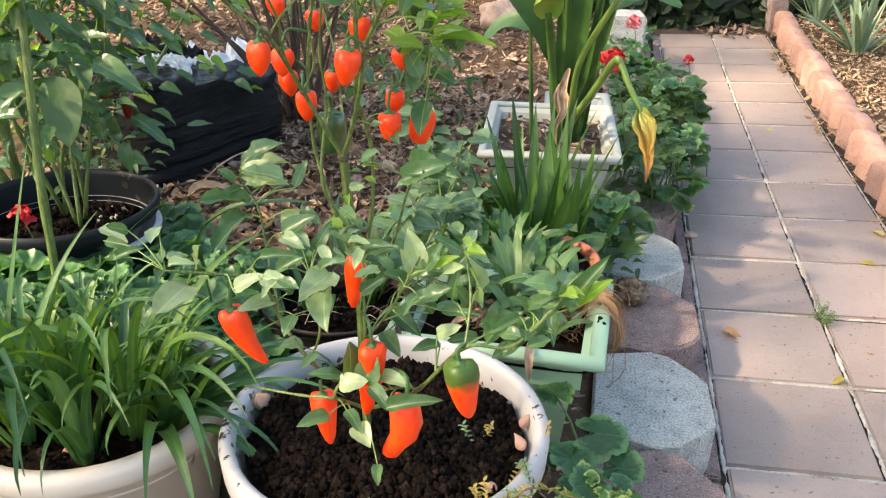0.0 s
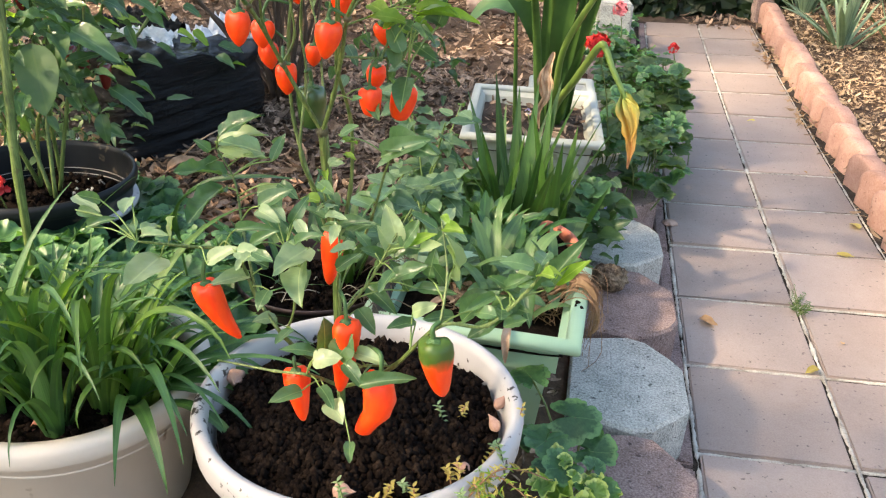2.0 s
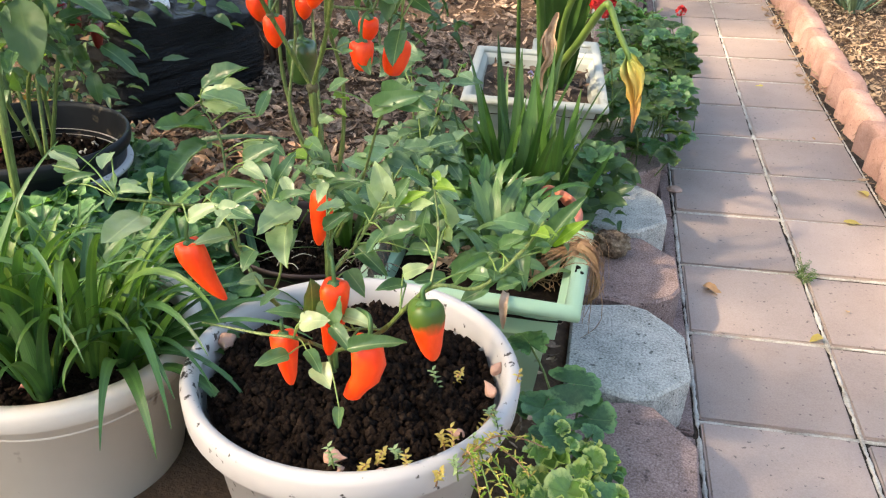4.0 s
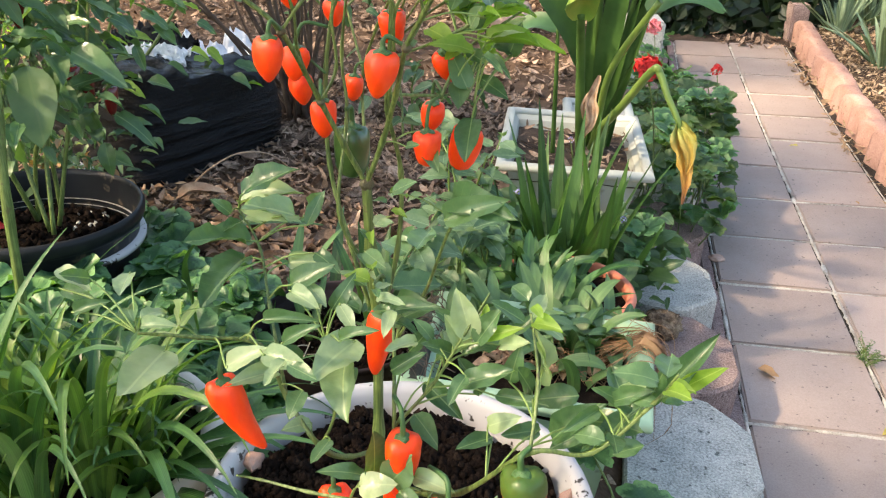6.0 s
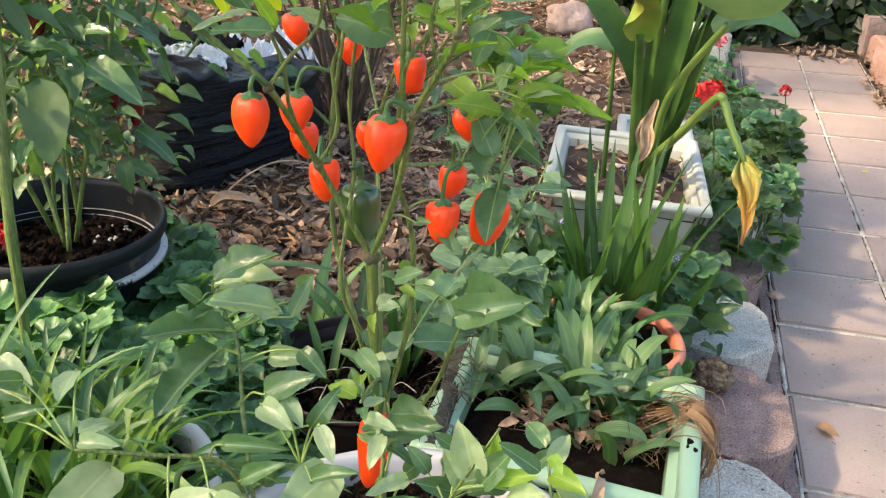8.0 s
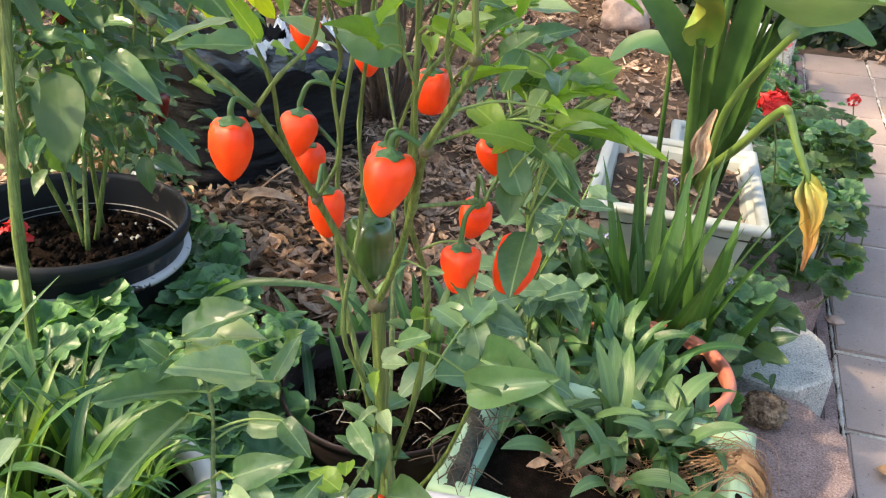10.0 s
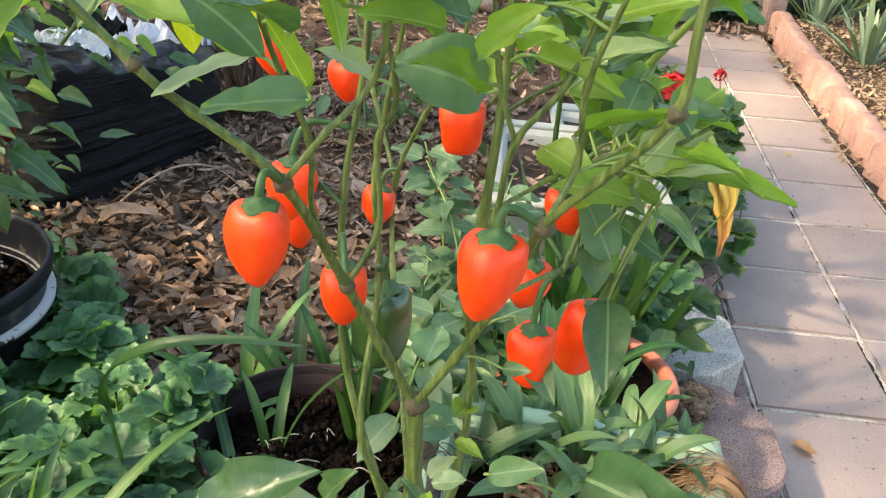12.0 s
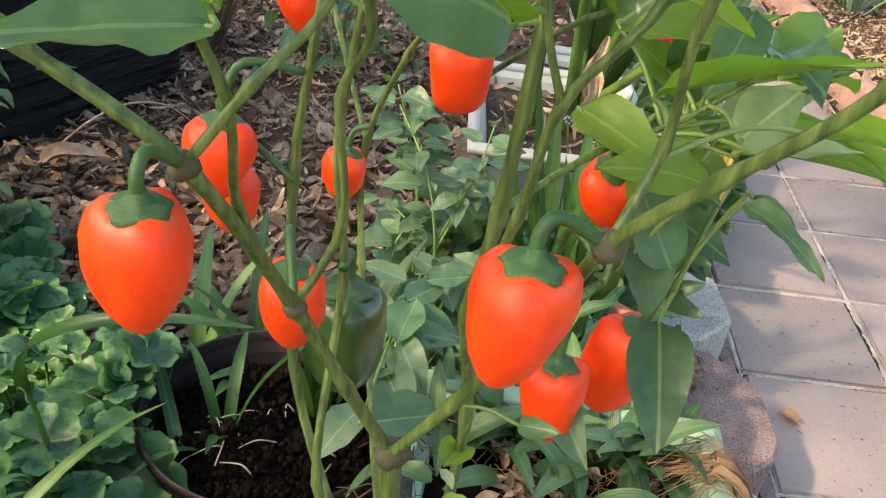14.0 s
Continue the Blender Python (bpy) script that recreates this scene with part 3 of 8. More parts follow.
# ---- pots and planters ----
def pot_profile(r_top, r_bottom, height, rim, lip, thick=0.027):
    w, k = 0.006, thick / 0.027
    return [(0, 0), (r_bottom - 0.01, 0), (r_bottom, 0.01), (r_top - lip - 0.004, height - rim - 0.006), (r_top - 0.003, height - rim), (r_top, height - rim + 0.006),
            (r_top + 0.002, height - 0.010), (r_top - 0.003 * k, height - 0.002), (r_top - 0.012 * k, height), (r_top - 0.022 * k, height - 0.003), (r_top - thick, height - 0.012),
            (r_top - lip - w, height - rim - 0.02), (r_bottom - w, 0.02), (0, 0.02)]


def soil_relief(x, y):
    return 0.016 * noise.noise(Vector((x * 17, y * 17, 1))) + 0.009 * noise.noise(Vector((x * 55, y * 55, 2)))


def round_pot(name, loc, r_top, r_bottom, height, rim, lip, material, soil_at, label, mound=0.012, seed=0, soil=None, thick=0.027):
    t = thing(name, loc, label, "plant pot")
    m = Matrix.Translation(loc)
    put("body", mesh_of("pot", *lathe(pot_profile(r_top, r_bottom, height, rim, lip, thick), 64)), material, t, m)
    rs = r_top - lip + (r_bottom - r_top + lip) * (height - soil_at) / height * 0.8 - 0.004
    rng = random.Random(seed)
    verts, faces, rings, sides = [(0, 0, mound)], [], 22, 64
    for i in range(1, rings + 1):
        for k in range(sides):
            a, r = 2 * math.pi * k / sides, rs * i / rings
            x, y = r * math.cos(a), r * math.sin(a)
            z = mound * (1 - (i / rings) ** 2) + soil_relief(x, y)
            verts.append((x, y, z))
    for k in range(sides):
        j = (k + 1) % sides
        faces.append((0, 1 + k, 1 + j))
        for i in range(rings - 1):
            b = 1 + i * sides
            faces.append((b + k, b + sides + k, b + sides + j, b + j))
    sob = put("soil", mesh_of("soil", verts, faces), soil or M_SOIL, t, Matrix.Translation(Vector(loc) + Vector((0, 0, soil_at))), "dark crumbly potting soil")
    return t, rs


def crumb(rng, c, r):
    """One angular lump of soil."""
    v, q = [], rng.uniform(0, 6)
    for d in ((math.cos(q), math.sin(q), 0.2), (-math.cos(q), -math.sin(q), -0.2), (-math.sin(q), math.cos(q), 0), (math.sin(q), -math.cos(q), 0), (0, 0, 1), (0, 0, -1)):
        v.append(tuple(c[i] + d[i] * r * rng.uniform(0.6, 1.25) + rng.uniform(-0.25, 0.25) * r for i in range(3)))
    f = [(0, 2, 4), (2, 1, 4), (1, 3, 4), (3, 0, 4), (2, 0, 5), (1, 2, 5), (3, 1, 5), (0, 3, 5)]
    return v, f


def crumbs(parent, centre, radius, count, r0, r1, seed, mound=0.012, material=None):
    rng, pieces = random.Random(seed), []
    for _ in range(count):
        a, q = rng.uniform(0, 2 * math.pi), radius * math.sqrt(rng.random())
        r = r0 + (r1 - r0) * rng.random() ** 2.6
        z = mound * (1 - (q / radius) ** 2) + r * 0.6 + soil_relief(q * math.cos(a), q * math.sin(a))
        pieces.append(crumb(rng, (centre[0] + q * math.cos(a), centre[1] + q * math.sin(a), centre[2] + z), r))
    ob = put("soil_debris", heap("crumbs", pieces), material or M_CLOD, parent)
    ob["kind"] = "stuff"


POT = Vector((-0.826, -0.385, 0.085))
white_pot, soil_r = round_pot("flower_pot", POT, 0.208, 0.152, 0.255, 0.045, 0.020, M_POT_WHITE, 0.218, "large round white plastic pot with soil-splashed rim", 0.02, 1, thick=0.018)
crumbs(white_pot, POT + Vector((0, 0, 0.218)), soil_r - 0.004, 15000, 0.0012, 0.0080, 3, 0.022)
ROOTS = random.Random(9)
LEFT_POT = Vector((-1.262, -0.345, 0.06))
left_pot, left_r = round_pot("flower_pot", LEFT_POT, 0.195, 0.150, 0.24, 0.034, 0.012, M_POT_CREAM, 0.205, "round cream plastic pot with faint mud stains, full of lilies", 0.01, 2)
crumbs(left_pot, LEFT_POT + Vector((0, 0, 0.205)), left_r - 0.004, 1800, 0.0012, 0.008, 4)
v, f = lathe([(0.052, 0.0), (0.060, 0.10), (0.064, 0.10), (0.057, 0.0)], 40)
shard = [(x, y, z * (0.55 + 0.45 * math.sin(1.3 * math.atan2(y, x) + 0.9))) for x, y, z in v]
keep = [q for q in f if all(-2.2 < math.atan2(v[i][1], v[i][0]) < -0.5 for i in q)]
single("pot_shard", mesh_of("shard", shard, keep), M_TERRACOTTA, "broken piece of terracotta pot stuck in the cream pot's soil", "pot shard", m=pose(-1.270, -0.420, 0.235, -14, -22, 20) @ Matrix.Diagonal((0.9, 0.9, 0.75, 1)))
BROWN_POT = Vector((-1.027, 0.074, 0.085))
brown_pot, brown_r = round_pot("nursery_pot", BROWN_POT, 0.145, 0.118, 0.172, 0.012, 0.003, M_POT_BROWN, 0.128, "purplish-brown plastic nursery pot half full of black soil", 0.006, 5, thick=0.005)
crumbs(brown_pot, BROWN_POT + Vector((0, 0, 0.128)), brown_r - 0.004, 2200, 0.0012, 0.0075, 6)
BLACK_POT = Vector((-1.640, 0.190, 0.075))
black_pot, black_r = round_pot("nursery_pot", BLACK_POT, 0.190, 0.155, 0.27, 0.03, 0.006, M_POT_BLACK, 0.190, "wide black plastic nursery pot with a pale band", 0.01, 7, thick=0.009)
put("band", mesh_of("band", *lathe([(0.172, 0.199), (0.1885, 0.200), (0.1895, 0.205), (0.188, 0.210), (0.172, 0.211)], 64)), M_POT_WHITE, black_pot, Matrix.Translation(BLACK_POT), "white plastic band")
crumbs(black_pot, BLACK_POT + Vector((0, 0, 0.190)), black_r - 0.004, 700, 0.003, 0.012, 8)
crumbs(black_pot, BLACK_POT + Vector((0.045, 0.105, 0.196)), 0.042, 20, 0.003, 0.009, 18, material=M_MORTAR)
RED_POT = Vector((-0.682, 0.272, 0.085))
round_pot("flower_pot", RED_POT, 0.130, 0.098, 0.185, 0.022, 0.006, M_TERRACOTTA, 0.155, "terracotta-coloured plastic pot half hidden by lilies", 0.01, 9, thick=0.016)


def planter(name, x0, x1, y0, y1, z_top, height, material, label, rim=0.034, steps=False, turn=0.0):
    """A rectangular plastic planter: walls that narrow downward, a broad rolled rim of four mitred sides, and its soil."""
    cx, cy = (x0 + x1) / 2, (y0 + y1) / 2
    z0 = z_top - height
    t = thing(name, (cx, cy, z0), label, "planter")
    base = Matrix.Translation((cx, cy, z0)) @ Matrix.Rotation(radians(turn), 4, "Z")
    hx, hy = (x1 - x0) / 2, (y1 - y0) / 2
    levels = [(rim * 0.5, height - rim * 0.5), (0.032, height - rim), (0.034, height * 0.66), (0.046, height * 0.655), (0.062, 0.0)] if steps else [(rim * 0.5, height - rim * 0.5), (rim + 0.004, height - rim * 1.2), (0.075, 0.0)]
    verts, faces = [], []
    for inset, z in levels + [(levels[-1][0] + 0.006, 0.008)] + [(i + 0.006, z + 0.004) for i, z in reversed(levels[:-1])]:
        verts += [(-hx + inset, -hy + inset, z), (hx - inset, -hy + inset, z), (hx - inset, hy - inset, z), (-hx + inset, hy - inset, z)]
    rows = len(verts) // 4
    for r in range(rows - 1):
        for k in range(4):
            j = (k + 1) % 4
            faces.append((r * 4 + k, (r + 1) * 4 + k, (r + 1) * 4 + j, r * 4 + j))
    k = len(levels)
    faces += [((k - 1) * 4 + 3, (k - 1) * 4 + 2, (k - 1) * 4 + 1, (k - 1) * 4), (k * 4, k * 4 + 1, k * 4 + 2, k * 4 + 3)]
    put("body", mesh_of("planter", verts, faces, False), material, t, base)
    # rolled rim
    section = [(rim * 0.5 - rim * 0.5 * math.cos(2 * math.pi * k / 14), height - rim * 0.46 + rim * 0.46 * math.sin(2 * math.pi * k / 14)) for k in range(14)]
    verts, faces = [], []
    for inset, z in section:
        verts += [(-hx + inset, -hy + inset, z), (hx - inset, -hy + inset, z), (hx - inset, hy - inset, z), (-hx + inset, hy - inset, z)]
    n = len(section)
    for r in range(n):
        for c in range(4):
            d = (c + 1) % 4
            q = (r + 1) % n
            faces.append((r * 4 + c, r * 4 + d, q * 4 + d, q * 4 + c))
    put("rim", mesh_of("rim", verts, faces), material, t, base)
    sheet = height_sheet("soil", -hx + rim, hx - rim, -hy + rim, hy - rim, 0.02, lambda x, y: height - 0.044 + 0.012 * noise.noise(Vector((x * 14, y * 14, hx * 9))))
    put("soil", sheet, M_SOIL if steps else M_EARTH_DARK, t, base, "black potting soil with bits of straw" if steps else "dry brown soil with bits of straw")
    return t


green_planter = planter("planter_box", -0.884, -0.540, -0.165, 0.105, 0.320, 0.225, M_PLANTER_GREEN, "mint-green rectangular plastic planter with rolled rim", 0.026, True, -3)
for dx, dy, s in ((-0.556, -0.041, 0.0045), (-0.550, -0.056, 0.003), (-0.559, -0.052, 0.002)):
    put("hole", mesh_of("hole", *lathe([(0, -1), (0.8, -0.9), (1.0, 0.0), (0.8, 0.25), (0, 0.3)], 12, 3, 0.2)), M_SOIL, green_planter, Matrix.Translation((dx, dy, 0.319)) @ Matrix.Diagonal((s, s * 1.5, 0.006, 1)), "dark hole worn through the rim")
# dull skin over the rim of its far end: the shade there, put into colour
verts, faces = [], []
for i in range(41):
    y = -0.150 + 0.235 * i / 40
    for k in range(13):
        a = math.pi * (k / 12 * 1.65 - 0.45)
        r = 1.05 + 0.07 * noise.noise(Vector((y * 60, a * 2.0, 5))) + 0.04 * noise.noise(Vector((y * 180, a * 6, 1)))
        verts.append((-0.871 - 0.052 * (y + 0.03) + 0.013 * r * math.cos(a), y, 0.3080 + 0.012 * r * math.sin(a)))
for i in range(40):
    for k in range(12):
        a = i * 13 + k
        faces.append((a, a + 13, a + 14, a + 1))
put("mud", mesh_of("mud", verts, faces), M_RIM_SHADE, green_planter, None, "thin grey-green skin that darkens the rim as shade would")
planter("planter_box", -0.870, -0.522, 0.690, 1.150, 0.340, 0.235, M_PLANTER_WHITE, "weathered white rectangular plastic planter of dry soil", 0.024, False, 3)
planter("planter_box", -0.740, -0.530, 1.250, 1.520, 0.280, 0.190, M_PLANTER_WHITE, "white rectangular planter standing behind the other", 0.028, False, 3)


# ---- the pepper plant in the white pot ----
def ripening(name):
    """Pepper skin that is still green near the cap and orange toward the tip."""
    m = M_PEPPER.copy()
    m.name = name
    ns, ls = m.node_tree.nodes, m.node_tree.links
    p = ns["Principled BSDF"]
    was = p.inputs["Base Color"].links[0].from_socket
    co = ns.new("ShaderNodeTexCoord").outputs["Generated"]
    sep = ns.new("ShaderNodeSeparateXYZ")
    ls.new(co, sep.inputs[0])
    z = math_node(ns, ls, "ADD", sep.outputs[2], math_node(ns, ls, "MULTIPLY", noise_node(ns, ls, 3.0, 2, 0.5, co), 0.25))
    ls.new(mix(ns, ls, ramp(ns, ls, z, ((0.68, (0, 0, 0)), (0.86, (1, 1, 1)))), was, (0.05, 0.10, 0.012)), p.inputs["Base Color"])
    return m


M_PEPPER_RIPENING = ripening("ripening_pepper_skin")


def pepper_shape(kind, bend=0.0, seed=0):
    """A pepper hanging down from (0, 0, 0), 1 wide and 1 long: heart is short and broad, horn long and narrowing."""
    rng = random.Random(seed)
    prof = {"heart": [(0, -0.05), (0.2, -0.015), (0.36, -0.03), (0.46, -0.12), (0.5, -0.27), (0.485, -0.44), (0.43, -0.60), (0.33, -0.76), (0.20, -0.90), (0.08, -0.98), (0, -1.0)],
            "horn": [(0, -0.03), (0.25, -0.005), (0.42, -0.03), (0.5, -0.12), (0.49, -0.28), (0.43, -0.44), (0.37, -0.60), (0.31, -0.75), (0.23, -0.88), (0.12, -0.97), (0, -1.0)],
            "block": [(0, -0.06), (0.2, -0.015), (0.38, -0.03), (0.49, -0.12), (0.5, -0.35), (0.47, -0.58), (0.43, -0.76), (0.34, -0.91), (0.16, -0.985), (0, -0.96)]}[kind]
    v, f = lathe(prof, 20)
    out, ph, lobes = [], rng.uniform(0, 6), 3 if kind != "block" else 4
    for x, y, z in v:
        a = math.atan2(y, x)
        k = 1 + 0.070 * math.cos(lobes * a + ph) * (1 + 0.4 * z) + 0.045 * math.sin(2 * a + ph + 5 * z) + 0.02 * math.sin(5 * a + 9 * z + ph)
        out.append((x * k + bend * z * z, y * k, z + 0.02 * math.cos(lobes * a + ph) * (1 + z)))
    return mesh_of("pepper", out, f)


def cap_shape(seed=0):
    """The green cap: a scalloped dome with a thick collar for the stalk."""
    rng, n = random.Random(seed), 30
    verts, faces, rows = [], [], ((0.09, 0.20), (0.12, 0.09), (0.20, 0.040), (0.30, 0.018), (0.375, -0.030), (0.345, -0.045))
    for r, z in rows:
        for k in range(n):
            a = 2 * math.pi * k / n
            s = 1 + (0.10 * math.cos(5 * a) * (r / 0.375) ** 2) + rng.uniform(-0.03, 0.03)
            verts.append((r * s * math.cos(a), r * s * math.sin(a), z - 0.02 * math.cos(5 * a) * (r / 0.375)))
    for i in range(len(rows) - 1):
        for k in range(n):
            j = (k + 1) % n
            faces.append((i * n + k, (i + 1) * n + k, (i + 1) * n + j, i * n + j))
    faces.append(tuple(range(n)))
    return mesh_of("cap", verts, faces)


PEPPER_SHAPES = {k: [pepper_shape(k, b, i) for i, b in enumerate((0.0, 0.10, -0.12))] for k in ("heart", "horn", "block")}
BENT_HORN = pepper_shape("horn", 0.75, 7)
LOBED = pepper_shape("block", 0.0, 9)
for v in LOBED.vertices:
    z = -v.co.z
    pinch = math.exp(-((z - 0.66) / 0.10) ** 2)
    v.co.x = v.co.x * (1 - 0.16 * pinch) * (1.0 if z < 0.62 else 0.86) + 0.20 * math.exp(-((z - 0.48) / 0.22) ** 2) - 0.16 * max(0.0, z - 0.6) / 0.4
CAPS = [cap_shape(i) for i in range(3)]
for c in CAPS:
    c.materials.append(M_CALYX)
skinned = {}


def skin(me, material):
    key = (me.name, material.name)
    if key not in skinned:
        skinned[key] = me.copy()
        skinned[key].materials.append(material)
    return skinned[key]


def pepper(parent, centre, wide, long, axis, hook, kind="heart", material=None, spin=0.0, shape=None, label="", variant=0, cap=0.84, bend_to=None):
    """One pepper: body about its centre along axis, cap, and a stalk that hooks over to the branch at hook."""
    d = Vector(axis).normalized()
    top = Vector(centre) - d * long * 0.5
    rot = (-d).to_track_quat("Z", "Y").to_matrix().to_4x4()
    if bend_to:
        spin = max(range(0, 360, 15), key=lambda a: (rot @ Matrix.Rotation(radians(a), 4, "Z") @ Vector((1, 0, 0))).dot(Vector(bend_to)))
    rot = rot @ Matrix.Rotation(radians(spin), 4, "Z")
    m = Matrix.Translation(top) @ rot
    me = skin(shape or PEPPER_SHAPES[kind][variant % 3], material or M_PEPPER)
    ob = put("pepper", me, material or M_PEPPER, parent, m @ Matrix.Diagonal((wide, wide, long, 1)), label)
    put("cap", CAPS[variant % 3], M_CALYX, ob, m @ Matrix.Translation((0, 0, -wide * 0.01)) @ Matrix.Diagonal((wide * cap, wide * cap, wide * 0.85, 1)), "dark green cap")
    a, h = top - d * wide * 0.12, Vector(hook)
    r = max(0.0012, wide * 0.062)
    mid = a - d * (h - a).length * 0.45 + (h - a) * 0.25
    put("stalk", mesh_of("stalk", *tube([a + d * 0.002, a - d * wide * 0.2, mid, h], r * 1.25, r, 8, 5)), M_CALYX, ob)
    return ob


pepper_plant = thing("pepper_plant", (-0.845, -0.400, 0.305), "bushy pepper plant hung with ripe orange peppers in the white pot", "pepper plant")


THIN = 0.55


TWIGS = []


def branch(points, r0, r1, seed=0, parent=None, name="stem", material=None, knots=0.35):
    TWIGS.extend(spline(points, 8))
    return put(name, mesh_of(name, *tube(points, r0 * THIN, r1 * THIN, 16, 6, knots, seed, 0.10)), material or M_STEM, parent or pepper_plant)


BASE, FORK, J1 = (-0.845, -0.400, 0.298), (-0.861, -0.407, 0.695), (-0.852, -0.396, 0.540)
trunk = branch([BASE, (-0.849, -0.398, 0.42), J1, (-0.858, -0.402, 0.63), FORK], 0.0092, 0.0076, name="trunk")
N1, N2, N3, N3B, N4 = (-0.911, -0.470, 0.835), (-0.894, -0.430, 0.772), (-0.815, -0.470, 0.831), (-0.784, -0.505, 0.889), (-0.954, -0.492, 0.880)
branch([FORK, (-0.878, -0.418, 0.733), N2, N1, (-0.940, -0.480, 0.862), N4, (-0.985, -0.505, 0.925), (-1.000, -0.500, 0.985)], 0.0040, 0.0021)
branch([FORK, (-0.842, -0.428, 0.742), (-0.826, -0.452, 0.790), N3, (-0.800, -0.486, 0.858), N3B, (-0.784, -0.513, 0.925), (-0.770, -0.505, 0.985)], 0.0040, 0.0022)
branch([J1, (-0.885, -0.375, 0.62), (-0.907, -0.366, 0.693), (-0.912, -0.358, 0.78), (-0.905, -0.350, 0.86), (-0.912, -0.335, 0.95)], 0.0042, 0.0024)
branch([J1, (-0.868, -0.385, 0.60), (-0.890, -0.395, 0.66), (-0.889, -0.370, 0.745), (-0.895, -0.365, 0.80), (-0.880, -0.38, 0.90)], 0.0036, 0.0020)
branch([J1, (-0.838, -0.380, 0.62), (-0.835, -0.385, 0.70), (-0.842, -0.412, 0.765), (-0.838, -0.424, 0.811), (-0.836, -0.432, 0.90), (-0.845, -0.42, 0.96)], 0.0042, 0.0030, material=M_STEM)
branch([(-0.842, -0.412, 0.765), (-0.833, -0.432, 0.815), (-0.829, -0.446, 0.853), (-0.812, -0.450, 0.882), (-0.800, -0.445, 0.93)], 0.0026, 0.0018)
branch([(-0.829, -0.446, 0.853), (-0.838, -0.452, 0.880), (-0.846, -0.452, 0.93)], 0.0020, 0.0015)
branch([N1, (-0.896, -0.470, 0.856), (-0.880, -0.462, 0.878), (-0.872, -0.47, 0.925)], 0.0026, 0.0016)
branch([N2, (-0.904, -0.452, 0.815), (-0.902, -0.468, 0.852), (-0.915, -0.480, 0.895), (-0.920, -0.49, 0.95)], 0.0026, 0.0016)
branch([N2, (-0.882, -0.425, 0.800), (-0.884, -0.430, 0.840), (-0.876, -0.440, 0.866), (-0.890, -0.45, 0.92)], 0.0024, 0.0016)
branch([J1, (-0.872, -0.345, 0.63), (-0.892, -0.300, 0.71), (-0.895, -0.292, 0.765), (-0.880, -0.300, 0.81), (-0.862, -0.318, 0.85), (-0.858, -0.325, 0.93)], 0.0034, 0.0020)
branch([(-0.895, -0.292, 0.765), (-0.915, -0.270, 0.81), (-0.930, -0.258, 0.86), (-0.935, -0.255, 0.95)], 0.0024, 0.0016)
branch([N3, (-0.806, -0.458, 0.852), (-0.808, -0.470, 0.884), (-0.80, -0.48, 0.92)], 0.0024, 0.0015)
branch([(-0.838, -0.424, 0.811), (-0.812, -0.392, 0.818), (-0.785, -0.385, 0.832), (-0.765, -0.385, 0.850)], 0.0022, 0.0015)
branch([(-0.826, -0.452, 0.790), (-0.806, -0.410, 0.780), (-0.790, -0.385, 0.775), (-0.772, -0.385, 0.770)], 0.0024, 0.0014)
# low arms over the soil
branch([(-0.849, -0.398, 0.40), (-0.852, -0.500, 0.470), (-0.848, -0.588, 0.551), (-0.877, -0.578, 0.584), (-0.893, -0.585, 0.632), (-0.930, -0.605, 0.645), (-0.965, -0.625, 0.655)], 0.0046, 0.0018)
branch([(-0.877, -0.578, 0.584), (-0.900, -0.545, 0.640), (-0.918, -0.515, 0.675), (-0.935, -0.512, 0.705)], 0.0028, 0.0016)
branch([(-0.850, -0.396, 0.50), (-0.824, -0.470, 0.600), (-0.822, -0.500, 0.655), (-0.815, -0.560, 0.680)], 0.0034, 0.0018)
branch([(-0.840, -0.400, 0.52), (-0.800, -0.440, 0.610), (-0.775, -0.465, 0.690), (-0.755, -0.478, 0.715)], 0.0030, 0.0016)
branch([(-0.846, -0.399, 0.36), (-0.790, -0.520, 0.460), (-0.736, -0.609, 0.547), (-0.690, -0.640, 0.616), (-0.651, -0.634, 0.618), (-0.618, -0.623, 0.653), (-0.605, -0.625, 0.680)], 0.0046, 0.0016)
branch([(-0.845, -0.400, 0.33), (-0.828, -0.470, 0.390), (-0.800, -0.560, 0.480), (-0.790, -0.595, 0.560), (-0.790, -0.595, 0.612), (-0.800, -0.560, 0.66)], 0.0046, 0.0018)
branch([(-0.800, -0.560, 0.480), (-0.813, -0.616, 0.530), (-0.850, -0.610, 0.525), (-0.892, -0.601, 0.521), (-0.910, -0.605, 0.525)], 0.0032, 0.0015)
branch([(-0.800, -0.575, 0.510), (-0.781, -0.604, 0.533), (-0.760, -0.610, 0.545), (-0.736, -0.609, 0.547)], 0.0028, 0.0018)
branch([(-0.690, -0.640, 0.616), (-0.690, -0.610, 0.650), (-0.700, -0.590, 0.690)], 0.0024, 0.0014)
branch([(-0.790, -0.595, 0.585), (-0.765, -0.590, 0.620), (-0.745, -0.580, 0.660), (-0.730, -0.570, 0.690)], 0.0024, 0.0013)
branch([(-0.848, -0.588, 0.551), (-0.835, -0.590, 0.590), (-0.845, -0.580, 0.640)], 0.0024, 0.0013)
for k, (q, r) in enumerate(((FORK, 0.0066), (N1, 0.0038), (N2, 0.0038), (N3, 0.0042), (N3B, 0.0032), (N4, 0.0029))):
    v, f = lathe([(0, -1.1), (0.6, -0.8), (1.0, -0.1), (0.9, 0.5), (0.4, 0.95), (0, 1.0)], 12, 3, 0.12)
    put("node", mesh_of("node", v, f), M_STEM_DARK, pepper_plant, Matrix.Translation(q) @ Matrix.Rotation(k * 1.1, 4, "X") @ Matrix.Scale(r, 4), "dark swollen branching joint")

